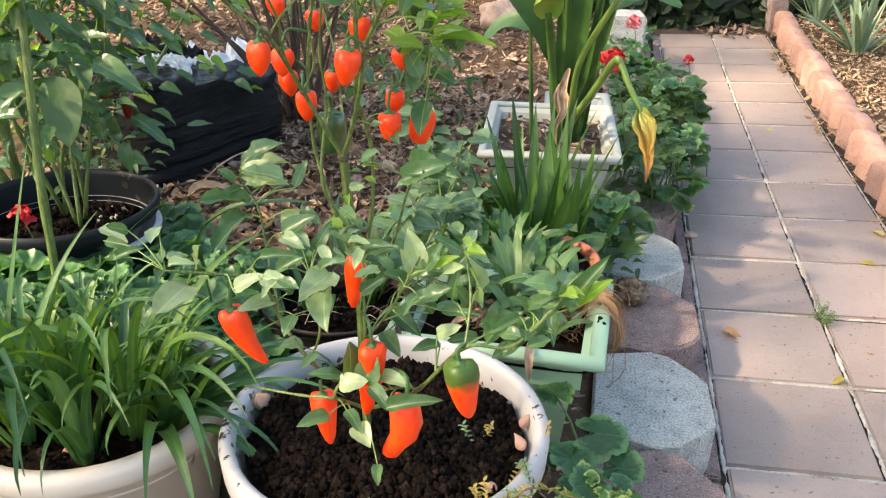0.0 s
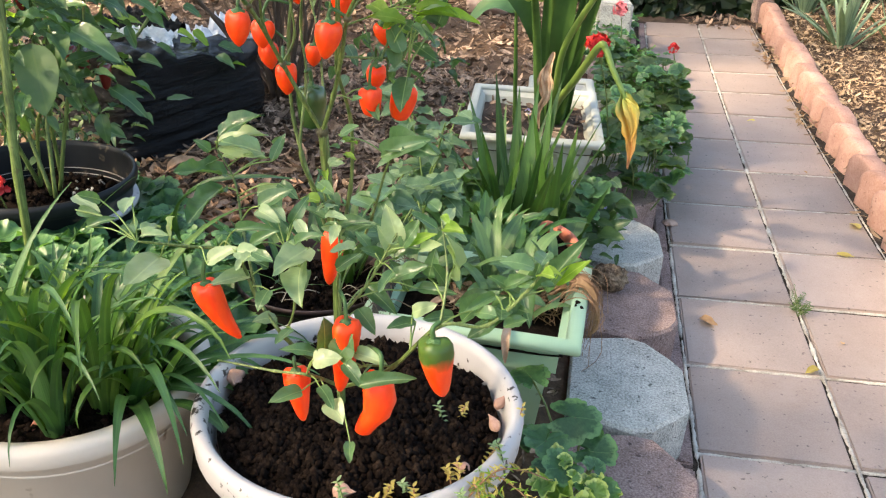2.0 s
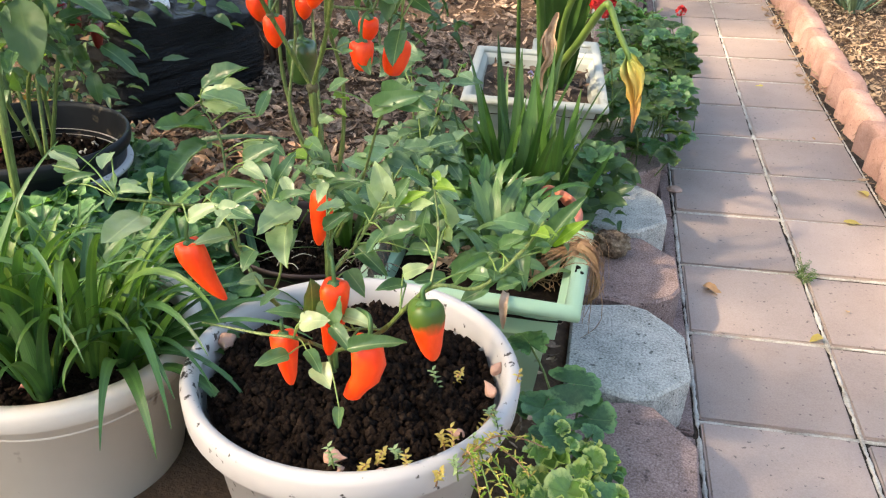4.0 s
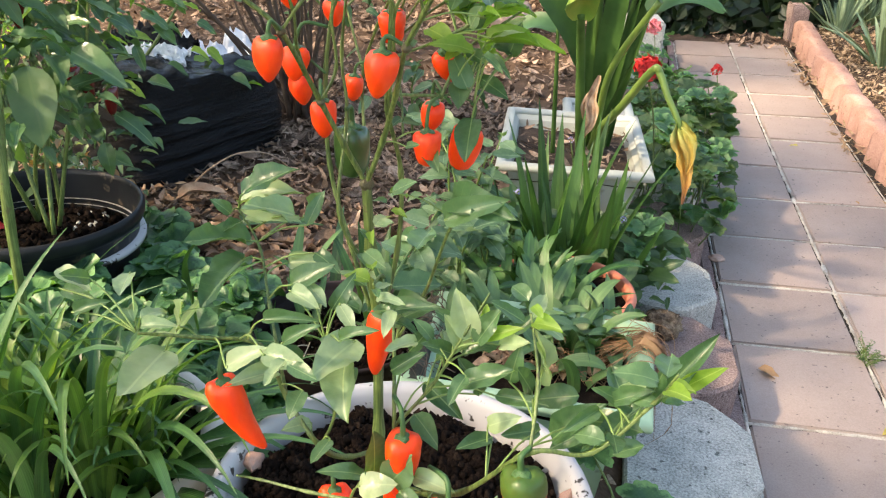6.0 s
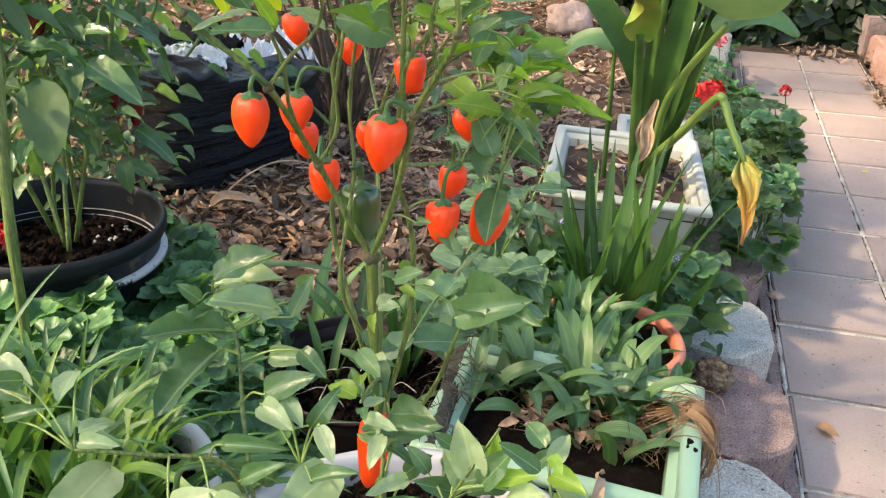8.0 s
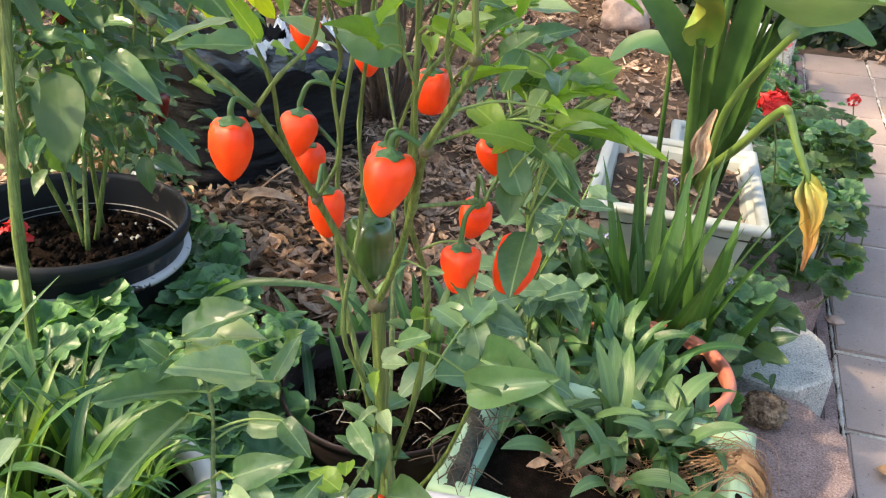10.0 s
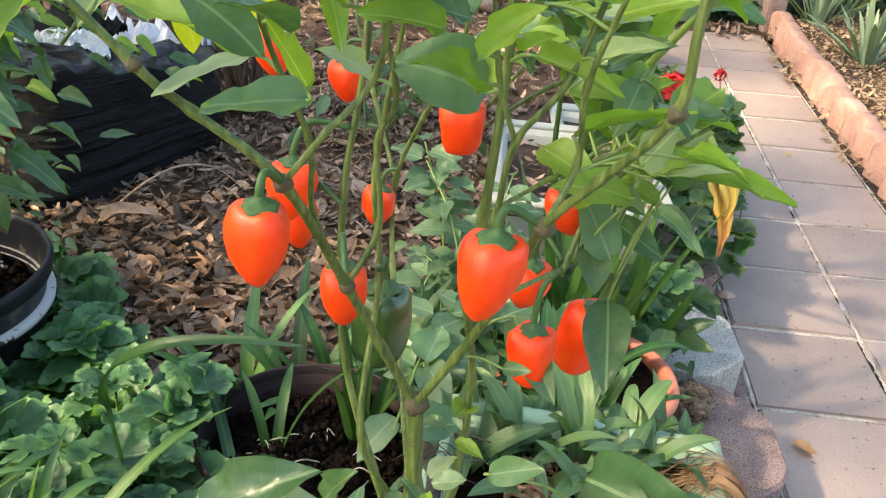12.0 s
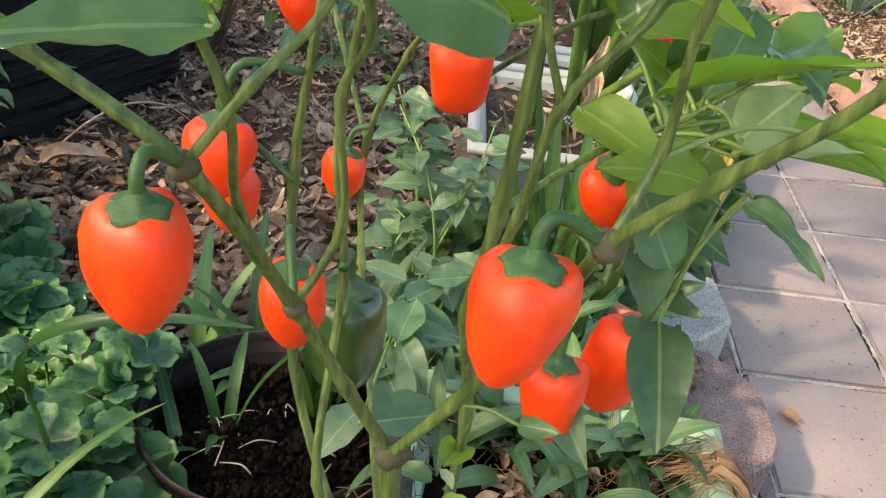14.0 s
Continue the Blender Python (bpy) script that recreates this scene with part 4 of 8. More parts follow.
# peppers on the upper branches
pepper(pepper_plant, (-0.915, -0.487, 0.817), 0.0228, 0.0345, (-0.05, 0.05, -1), N1, variant=0)
pepper(pepper_plant, (-0.832, -0.477, 0.810), 0.0255, 0.036, (-0.05, -0.03, -1), N3, variant=1, spin=40)
pepper(pepper_plant, (-0.936, -0.369, 0.786), 0.0245, 0.031, (-0.05, 0.0, -1), (-0.910, -0.357, 0.818), variant=2)
pepper(pepper_plant, (-0.902, -0.398, 0.747), 0.0240, 0.034, (0.05, 0.0, -1), N2, variant=0, spin=70)
pepper(pepper_plant, (-0.904, -0.296, 0.748), 0.0200, 0.027, (-0.12, 0.05, -1), (-0.893, -0.297, 0.775), variant=1)
pepper(pepper_plant, (-0.856, -0.337, 0.818), 0.0250, 0.030, (0.10, 0.1, -1), (-0.866, -0.322, 0.842), variant=2, kind="block")
pepper(pepper_plant, (-0.781, -0.374, 0.725), 0.0270, 0.042, (-0.22, 0.0, -1), (-0.775, -0.385, 0.770), variant=1, kind="block")
pepper(pepper_plant, (-0.808, -0.407, 0.733), 0.0225, 0.031, (0.05, 0.0, -1), (-0.800, -0.400, 0.778), variant=0, kind="block")
pepper(pepper_plant, (-0.812, -0.366, 0.748), 0.0225, 0.028, (0.0, 0.1, -1), (-0.800, -0.395, 0.780), variant=2)
pepper(pepper_plant, (-0.800, -0.376, 0.797), 0.0220, 0.030, (0.1, 0.35, -0.9), (-0.806, -0.395, 0.819), variant=1)
pepper(pepper_plant, (-0.938, -0.350, 0.757), 0.0220, 0.030, (0.1, 0.0, -1), (-0.911, -0.362, 0.778), variant=2)
pepper(pepper_plant, (-0.932, -0.263, 0.812), 0.0220, 0.026, (0.05, 0.0, -1), (-0.922, -0.265, 0.838), variant=0)
pepper(pepper_plant, (-0.968, -0.295, 0.832), 0.0220, 0.026, (0.0, 0.0, -1), (-0.935, -0.27, 0.86), variant=1)
pepper(pepper_plant, (-0.889, -0.354, 0.704), 0.0330, 0.050, (0.0, 0.0, -1), (-0.889, -0.372, 0.750), variant=0, kind="block", material=M_PEPPER_GREEN, label="unripe dark green pepper")
# peppers on the low arms
pepper(pepper_plant, (-0.914, -0.596, 0.574), 0.0265, 0.064, (0.14, 0.05, -1.0), (-0.893, -0.585, 0.632), kind="horn", cap=0.62, shape=BENT_HORN, bend_to=(1, 0.1, 0))
pepper(pepper_plant, (-0.823, -0.509, 0.597), 0.0235, 0.062, (-0.12, 0.0, -1), (-0.822, -0.500, 0.655), kind="horn", cap=0.62, variant=1)
pepper(pepper_plant, (-0.779, -0.613, 0.565), 0.0270, 0.056, (0.0, 0.05, -1), (-0.790, -0.595, 0.612), kind="horn", cap=0.62, variant=2)
pepper(pepper_plant, (-0.787, -0.600, 0.530), 0.0215, 0.052, (-0.12, 0.0, -1), (-0.792, -0.590, 0.575), kind="horn", cap=0.62, variant=0)
pepper(pepper_plant, (-0.749, -0.634, 0.519), 0.0310, 0.064, (-0.16, -0.1, -1), (-0.760, -0.610, 0.566), kind="block", shape=LOBED, cap=0.62, variant=1, bend_to=(1, 0.1, 0))
pepper(pepper_plant, (-0.689, -0.650, 0.578), 0.0300, 0.057, (0.16, -0.05, -1), (-0.690, -0.640, 0.620), kind="horn", cap=0.62, variant=2, material=M_PEPPER_RIPENING, label="pepper turning from green to orange")
pepper(pepper_plant, (-0.831, -0.599, 0.492), 0.0250, 0.060, (0.10, 0.0, -1), (-0.838, -0.590, 0.530), kind="horn", cap=0.62, variant=0)

LEAVES_LEFT = [
    (-0.935, -0.511, 0.709, -0.885, -0.514, 0.732, 0.42),
    (-0.932, -0.510, 0.707, -0.884, -0.522, 0.709, 0.45),
    (-0.925, -0.517, 0.681, -0.948, -0.566, 0.708, 0.50),
    (-0.927, -0.523, 0.669, -0.935, -0.588, 0.670, 0.50),
    (-0.891, -0.475, 0.689, -0.880, -0.484, 0.716, 0.50),
    (-0.949, -0.596, 0.646, -0.942, -0.604, 0.671, 0.80),
    (-0.955, -0.607, 0.632, -0.948, -0.675, 0.645, 0.50),
    (-1.004, -0.611, 0.685, -1.008, -0.634, 0.699, 0.50),
    (-0.897, -0.511, 0.663, -0.866, -0.517, 0.674, 0.50),
    (-0.822, -0.584, 0.646, -0.836, -0.636, 0.650, 0.50),
    (-0.826, -0.594, 0.632, -0.819, -0.641, 0.629, 0.60),
    (-0.815, -0.498, 0.626, -0.785, -0.513, 0.648, 0.55),
    (-0.778, -0.455, 0.705, -0.735, -0.502, 0.729, 0.50),
    (-0.830, -0.487, 0.660, -0.816, -0.510, 0.650, 0.60),
]
LEAVES_LOW = [
    (-0.827, -0.582, 0.628, -0.841, -0.598, 0.652, 0.80),
    (-0.825, -0.583, 0.624, -0.825, -0.615, 0.612, 0.60),
    (-0.801, -0.534, 0.638, -0.775, -0.538, 0.661, 0.50),
    (-0.791, -0.542, 0.616, -0.775, -0.548, 0.642, 0.50),
    (-0.778, -0.542, 0.590, -0.745, -0.564, 0.580, 0.45),
    (-0.732, -0.570, 0.606, -0.744, -0.577, 0.639, 0.45),
    (-0.688, -0.578, 0.641, -0.684, -0.587, 0.667, 0.80),
    (-0.694, -0.587, 0.626, -0.703, -0.598, 0.650, 0.70),
    (-0.648, -0.603, 0.631, -0.668, -0.629, 0.629, 0.30),
    (-0.722, -0.596, 0.598, -0.706, -0.606, 0.617, 0.55),
    (-0.718, -0.600, 0.592, -0.738, -0.623, 0.599, 0.40),
    (-0.719, -0.593, 0.623, -0.684, -0.606, 0.632, 0.30),
    (-0.861, -0.587, 0.599, -0.863, -0.612, 0.599, 0.60),
    (-0.882, -0.578, 0.607, -0.907, -0.609, 0.616, 0.40),
    (-0.868, -0.569, 0.613, -0.884, -0.587, 0.635, 0.50),
    (-0.779, -0.572, 0.581, -0.757, -0.594, 0.575, 0.50),
    (-0.799, -0.618, 0.556, -0.796, -0.617, 0.593, 0.70),
    (-0.785, -0.625, 0.559, -0.770, -0.627, 0.585, 0.80),
    (-0.770, -0.618, 0.562, -0.741, -0.631, 0.569, 0.50),
    (-0.804, -0.619, 0.557, -0.827, -0.638, 0.578, 0.35),
    (-0.776, -0.634, 0.561, -0.753, -0.655, 0.557, 0.50),
    (-0.806, -0.632, 0.558, -0.783, -0.639, 0.573, 0.70),
    (-0.758, -0.649, 0.550, -0.712, -0.649, 0.571, 0.33),
    (-0.819, -0.627, 0.519, -0.837, -0.654, 0.526, 0.45),
    (-0.799, -0.635, 0.533, -0.780, -0.654, 0.534, 0.50),
    (-0.789, -0.641, 0.521, -0.770, -0.661, 0.522, 0.70),
    (-0.777, -0.613, 0.455, -0.771, -0.638, 0.455, 0.50),
    (-0.637, -0.598, 0.638, -0.614, -0.607, 0.662, 0.35),
    (-0.627, -0.600, 0.633, -0.652, -0.613, 0.655, 0.40),
    (-0.641, -0.610, 0.619, -0.657, -0.633, 0.621, 0.35),
    (-0.618, -0.606, 0.644, -0.612, -0.613, 0.672, 0.50),
    (-0.759, -0.528, 0.629, -0.729, -0.537, 0.645, 0.40),
    (-0.769, -0.549, 0.616, -0.753, -0.555, 0.640, 0.40),
    (-0.857, -0.581, 0.566, -0.866, -0.602, 0.578, 0.50),
    (-0.837, -0.598, 0.567, -0.842, -0.625, 0.568, 0.50),
]
LEAVES_RIGHT = [
    (-0.676, -0.600, 0.598, -0.653, -0.607, 0.640, 0.40),
    (-0.653, -0.590, 0.610, -0.627, -0.610, 0.632, 0.50),
    (-0.628, -0.597, 0.625, -0.651, -0.624, 0.612, 0.50),
    (-0.710, -0.586, 0.631, -0.706, -0.587, 0.660, 0.50),
    (-0.686, -0.586, 0.594, -0.709, -0.604, 0.600, 0.50),
    (-0.642, -0.607, 0.640, -0.619, -0.619, 0.663, 0.40),
    (-0.739, -0.603, 0.642, -0.747, -0.626, 0.636, 0.50),
    (-0.830, -0.696, 0.696, -0.810, -0.705, 0.696, 0.50),
]
LEAVES_OUTER = [
    (-0.606, -0.569, 0.623, -0.584, -0.582, 0.681, 0.32),
    (-0.597, -0.575, 0.634, -0.573, -0.592, 0.669, 0.30),
    (-0.638, -0.522, 0.614, -0.615, -0.570, 0.588, 0.40),
    (-0.658, -0.503, 0.571, -0.700, -0.508, 0.565, 0.50),
    (-0.651, -0.536, 0.562, -0.677, -0.547, 0.549, 0.50),
]
LEAVES_MIDDLE = [
    (-0.926, -0.526, 0.723, -0.886, -0.522, 0.752, 0.50),
    (-0.882, -0.528, 0.712, -0.906, -0.563, 0.735, 0.50),
    (-0.934, -0.530, 0.709, -0.943, -0.538, 0.723, 0.60),
    (-0.880, -0.512, 0.698, -0.871, -0.499, 0.723, 0.40),
    (-0.778, -0.483, 0.702, -0.736, -0.497, 0.733, 0.46),
    (-0.822, -0.476, 0.718, -0.802, -0.485, 0.734, 0.50),
    (-0.821, -0.433, 0.742, -0.810, -0.440, 0.748, 0.50),
    (-0.845, -0.463, 0.887, -0.826, -0.473, 0.912, 0.40),
    (-0.858, -0.464, 0.896, -0.879, -0.490, 0.907, 0.40),
    (-0.769, -0.369, 0.817, -0.708, -0.396, 0.837, 0.24),
    (-0.783, -0.372, 0.810, -0.765, -0.384, 0.805, 0.60),
    (-0.763, -0.348, 0.814, -0.743, -0.360, 0.842, 0.60),
]
LEAVES_UPPER = [
    (-0.844, -0.465, 0.876, -0.858, -0.485, 0.897, 0.50),
    (-0.802, -0.470, 0.908, -0.782, -0.486, 0.921, 0.40),
    (-0.828, -0.474, 0.910, -0.838, -0.495, 0.924, 0.50),
    (-0.898, -0.485, 0.876, -0.905, -0.503, 0.902, 0.40),
    (-0.954, -0.508, 0.905, -0.925, -0.514, 0.901, 0.40),
    (-0.783, -0.414, 0.874, -0.789, -0.430, 0.856, 0.60),
    (-0.886, -0.437, 0.868, -0.893, -0.457, 0.887, 0.40),
    (-0.815, -0.434, 0.892, -0.823, -0.453, 0.907, 0.60),
    (-0.890, -0.474, 0.902, -0.876, -0.486, 0.921, 0.40),
    (-0.900, -0.502, 0.898, -0.909, -0.525, 0.917, 0.45),
]
LEAVES_TOP = [
    (-0.894, -0.497, 0.877, -0.920, -0.520, 0.880, 0.36),
    (-0.923, -0.466, 0.880, -0.947, -0.494, 0.873, 0.36),
    (-0.842, -0.435, 0.867, -0.872, -0.450, 0.886, 0.85),
    (-0.826, -0.442, 0.885, -0.797, -0.463, 0.886, 0.28),
    (-0.805, -0.460, 0.890, -0.792, -0.477, 0.905, 0.36),
    (-0.808, -0.443, 0.857, -0.775, -0.466, 0.883, 0.09),
    (-0.776, -0.413, 0.838, -0.768, -0.421, 0.857, 0.90),
    (-0.817, -0.376, 0.827, -0.789, -0.404, 0.825, 0.50),
    (-0.765, -0.435, 0.851, -0.751, -0.460, 0.863, 0.22),
    (-0.766, -0.404, 0.815, -0.750, -0.431, 0.820, 0.26),
    (-0.774, -0.385, 0.757, -0.773, -0.426, 0.736, 0.50),
    (-0.818, -0.386, 0.741, -0.796, -0.427, 0.726, 0.40),
    (-0.778, -0.393, 0.783, -0.796, -0.385, 0.814, 0.60),
]
LEAVES_CANOPY = [
    (-0.938, -0.486, 0.903, -0.910, -0.496, 0.896, 0.70),
    (-0.930, -0.483, 0.896, -0.923, -0.493, 0.889, 0.60),
    (-0.899, -0.465, 0.911, -0.888, -0.476, 0.889, 0.40),
    (-0.911, -0.482, 0.906, -0.924, -0.498, 0.917, 0.40),
    (-0.879, -0.458, 0.904, -0.861, -0.471, 0.921, 0.50),
    (-0.818, -0.452, 0.905, -0.804, -0.468, 0.922, 0.50),
    (-0.784, -0.430, 0.891, -0.777, -0.437, 0.909, 0.50),
    (-0.883, -0.468, 0.917, -0.854, -0.481, 0.910, 0.50),
    (-0.999, -0.468, 0.891, -1.000, -0.496, 0.889, 0.40),
    (-0.966, -0.467, 0.904, -0.970, -0.495, 0.898, 0.50),
    (-0.852, -0.460, 0.908, -0.834, -0.473, 0.923, 0.50),
    (-0.799, -0.434, 0.882, -0.784, -0.449, 0.900, 0.50),
]
LEAVES_FRONT = [
    (-1.052, -0.579, 0.670, -1.021, -0.587, 0.665, 0.45),
    (-1.036, -0.599, 0.666, -1.009, -0.606, 0.668, 0.40),
    (-0.990, -0.583, 0.677, -0.985, -0.609, 0.677, 0.60),
    (-1.016, -0.618, 0.660, -0.992, -0.617, 0.674, 0.40),
    (-0.889, -0.652, 0.657, -0.864, -0.650, 0.676, 0.50),
    (-0.881, -0.608, 0.668, -0.844, -0.610, 0.679, 0.30),
    (-0.859, -0.628, 0.665, -0.837, -0.629, 0.685, 0.34),
    (-0.873, -0.573, 0.673, -0.850, -0.588, 0.676, 0.60),
    (-0.862, -0.566, 0.677, -0.844, -0.578, 0.669, 0.50),
    (-0.843, -0.570, 0.661, -0.828, -0.570, 0.689, 0.40),
    (-0.836, -0.575, 0.669, -0.820, -0.591, 0.659, 0.50),
    (-0.824, -0.615, 0.664, -0.802, -0.619, 0.683, 0.40),
    (-0.877, -0.562, 0.672, -0.847, -0.561, 0.694, 0.50),
]
LEAVES_MORE = [
    (-0.863, -0.653, 0.672, -0.832, -0.663, 0.676, 0.50),
    (-0.804, -0.551, 0.654, -0.775, -0.557, 0.671, 0.40),
    (-0.766, -0.542, 0.638, -0.747, -0.565, 0.639, 0.45),
    (-0.746, -0.567, 0.636, -0.710, -0.571, 0.659, 0.40),
    (-0.743, -0.598, 0.631, -0.708, -0.603, 0.652, 0.40),
    (-0.692, -0.573, 0.626, -0.681, -0.585, 0.674, 0.40),
    (-0.836, -0.505, 0.678, -0.815, -0.525, 0.677, 0.50),
    (-0.872, -0.518, 0.678, -0.850, -0.534, 0.679, 0.50),
    (-0.843, -0.666, 0.678, -0.849, -0.687, 0.676, 0.50),
    (-0.791, -0.601, 0.637, -0.771, -0.605, 0.658, 0.40),
]
LEAVES_SIDE = [
    (-0.751, -0.340, 0.802, -0.742, -0.342, 0.832, 0.80),
    (-0.766, -0.337, 0.799, -0.780, -0.336, 0.819, 0.50),
    (-0.770, -0.324, 0.801, -0.755, -0.332, 0.818, 0.40),
    (-0.781, -0.347, 0.794, -0.801, -0.348, 0.808, 0.60),
    (-0.773, -0.341, 0.785, -0.791, -0.342, 0.798, 0.60),
    (-0.754, -0.352, 0.797, -0.775, -0.353, 0.808, 0.50),
    (-0.812, -0.338, 0.865, -0.801, -0.357, 0.879, 0.50),
    (-0.807, -0.343, 0.850, -0.800, -0.360, 0.869, 0.50),
    (-0.786, -0.337, 0.845, -0.804, -0.342, 0.854, 0.70),
    (-0.773, -0.333, 0.833, -0.793, -0.344, 0.820, 0.45),
    (-0.832, -0.348, 0.861, -0.824, -0.365, 0.878, 0.50),
    (-0.747, -0.340, 0.804, -0.766, -0.342, 0.814, 0.60),
    (-0.740, -0.368, 0.825, -0.721, -0.394, 0.838, 0.12),
]
LEAVES_ARM = [
    (-0.740, -0.578, 0.657, -0.751, -0.577, 0.693, 0.50),
    (-0.736, -0.580, 0.655, -0.721, -0.580, 0.684, 0.45),
    (-0.743, -0.575, 0.647, -0.758, -0.581, 0.673, 0.50),
    (-0.734, -0.577, 0.657, -0.706, -0.585, 0.676, 0.32),
    (-0.754, -0.571, 0.638, -0.769, -0.587, 0.654, 0.45),
    (-0.720, -0.578, 0.655, -0.700, -0.592, 0.668, 0.40),
    (-0.755, -0.548, 0.649, -0.770, -0.553, 0.662, 0.50),
    (-0.734, -0.557, 0.650, -0.733, -0.553, 0.671, 0.50),
    (-0.777, -0.588, 0.655, -0.791, -0.612, 0.663, 0.40),
    (-0.712, -0.545, 0.646, -0.697, -0.542, 0.665, 0.40),
    (-0.796, -0.549, 0.644, -0.812, -0.566, 0.661, 0.45),
    (-0.769, -0.568, 0.645, -0.780, -0.568, 0.663, 0.50),
]
LEAVES_SHOOT = [
    (-0.791, -0.370, 0.842, -0.764, -0.375, 0.868, 0.40),
    (-0.774, -0.396, 0.815, -0.804, -0.412, 0.833, 0.50),
    (-0.767, -0.382, 0.821, -0.737, -0.388, 0.843, 0.40),
    (-0.762, -0.390, 0.826, -0.736, -0.400, 0.837, 0.30),
    (-0.784, -0.361, 0.832, -0.797, -0.374, 0.853, 0.50),
    (-0.780, -0.352, 0.825, -0.772, -0.359, 0.851, 0.45),
    (-0.772, -0.358, 0.836, -0.742, -0.366, 0.849, 0.30),
    (-0.762, -0.394, 0.814, -0.741, -0.411, 0.803, 0.25),
    (-0.790, -0.378, 0.813, -0.797, -0.396, 0.808, 0.60),
    (-0.808, -0.361, 0.851, -0.789, -0.367, 0.875, 0.60),
    (-0.787, -0.370, 0.837, -0.778, -0.377, 0.870, 0.40),
    (-0.778, -0.352, 0.821, -0.756, -0.357, 0.853, 0.35),
    (-0.776, -0.343, 0.782, -0.747, -0.359, 0.771, 0.50),
    (-0.788, -0.386, 0.786, -0.781, -0.406, 0.774, 0.70),
]

rng = random.Random(21)


def place_leaves(rows, code, seed, spread=0.35, toward=(0.05, -0.55, 0.0)):
    """Leaves from stalk end to tip, each with its short stalk toward the plant; code picks pale, young or green for each."""
    rng = random.Random(seed)
    for k, (x, y, z, u, v, w, wide) in enumerate(rows):
        a, b = Vector((x, y, z)), Vector((u, v, w))
        n = Vector((toward[0] + rng.uniform(-spread, spread), toward[1] + rng.uniform(-spread, spread), 0.85))
        size = (b - a).length
        c = code[k % len(code)]
        shapes = SET_PALE if c == "p" else SET_BRIGHT if c == "b" else SET_DARK if c == "d" else SET_LEAF
        s = rng.randrange(7)
        put("leaf", shapes[s], None, pepper_plant, aim(a, b - a, n, (size * wide / 0.5, size * 1.04, size)))
        near = min(TWIGS, key=lambda q: (q - a).length + (0.03 if q.z > a.z else 0.0))
        if 0.006 < (near - a).length < 0.085:
            gap = (near - a).length
            put("leaf_stalk", mesh_of("leaf_stalk", *tube([near, near.lerp(a, 0.5) + Vector((0, 0, gap * 0.10)), a, a + (b - a) * 0.06], 0.0006 + 0.008 * size, 0.0006, 5, 4)), M_STEM_YOUNG, pepper_plant)


place_leaves(LEAVES_LEFT, "ppngnppnpppngn", 1)
place_leaves(LEAVES_LOW, "pnnnngpnnpnnnpnngnpnnpgnnpn", 2)
place_leaves(LEAVES_RIGHT, "ngngngng", 3)
place_leaves(LEAVES_OUTER, "nbgnn", 4)
place_leaves(LEAVES_MIDDLE, "gpnngnnbbbnp", 5)
place_leaves(LEAVES_FRONT, "pnpnpngppnpng", 8)
place_leaves(LEAVES_MORE, "pnpgnpngpn", 9)
place_leaves(LEAVES_CANOPY, "gbbpgbbgbpbg", 10)
place_leaves(LEAVES_UPPER, "bbnbbgpgbnb", 6)
place_leaves(LEAVES_TOP, "npgbpbpbbngnn", 7)
place_leaves(LEAVES_SIDE, "nbnbdbbbnnbdb", 12)
place_leaves(LEAVES_ARM, "pnpbnpnbpnpn", 13)
place_leaves(LEAVES_SHOOT, "bbbpbnbnbnnbnd", 11)
branch([(-0.800, -0.400, 0.775), (-0.785, -0.377, 0.811), (-0.755, -0.372, 0.835), (-0.735, -0.370, 0.850)], 0.0024, 0.0014)


def sprig(at, count, size, code, seed, lift=0.3, out=None):
    """A few young leaves about a shoot tip."""
    rng = random.Random(seed)
    for i in range(count):
        a = i * 2.4 + rng.uniform(-0.5, 0.5)
        d = Vector((math.cos(a), math.sin(a), lift + rng.uniform(-0.4, 0.3)))
        if out:
            d += Vector(out)
        s = size * rng.uniform(0.45, 1.1)
        c = code[i % len(code)]
        shapes = SET_PALE if c == "p" else SET_BRIGHT if c == "b" else SET_LEAF
        b = Vector(at) + d.normalized() * s * 0.15 + Vector((0, 0, rng.uniform(-0.012, 0.012)))
        put("leaf", shapes[rng.randrange(7)], None, pepper_plant, aim(b, d, (rng.uniform(-.4, .4), -0.3 + rng.uniform(-.3, .3), 1), (s * rng.uniform(0.85, 1.15), s, s)))


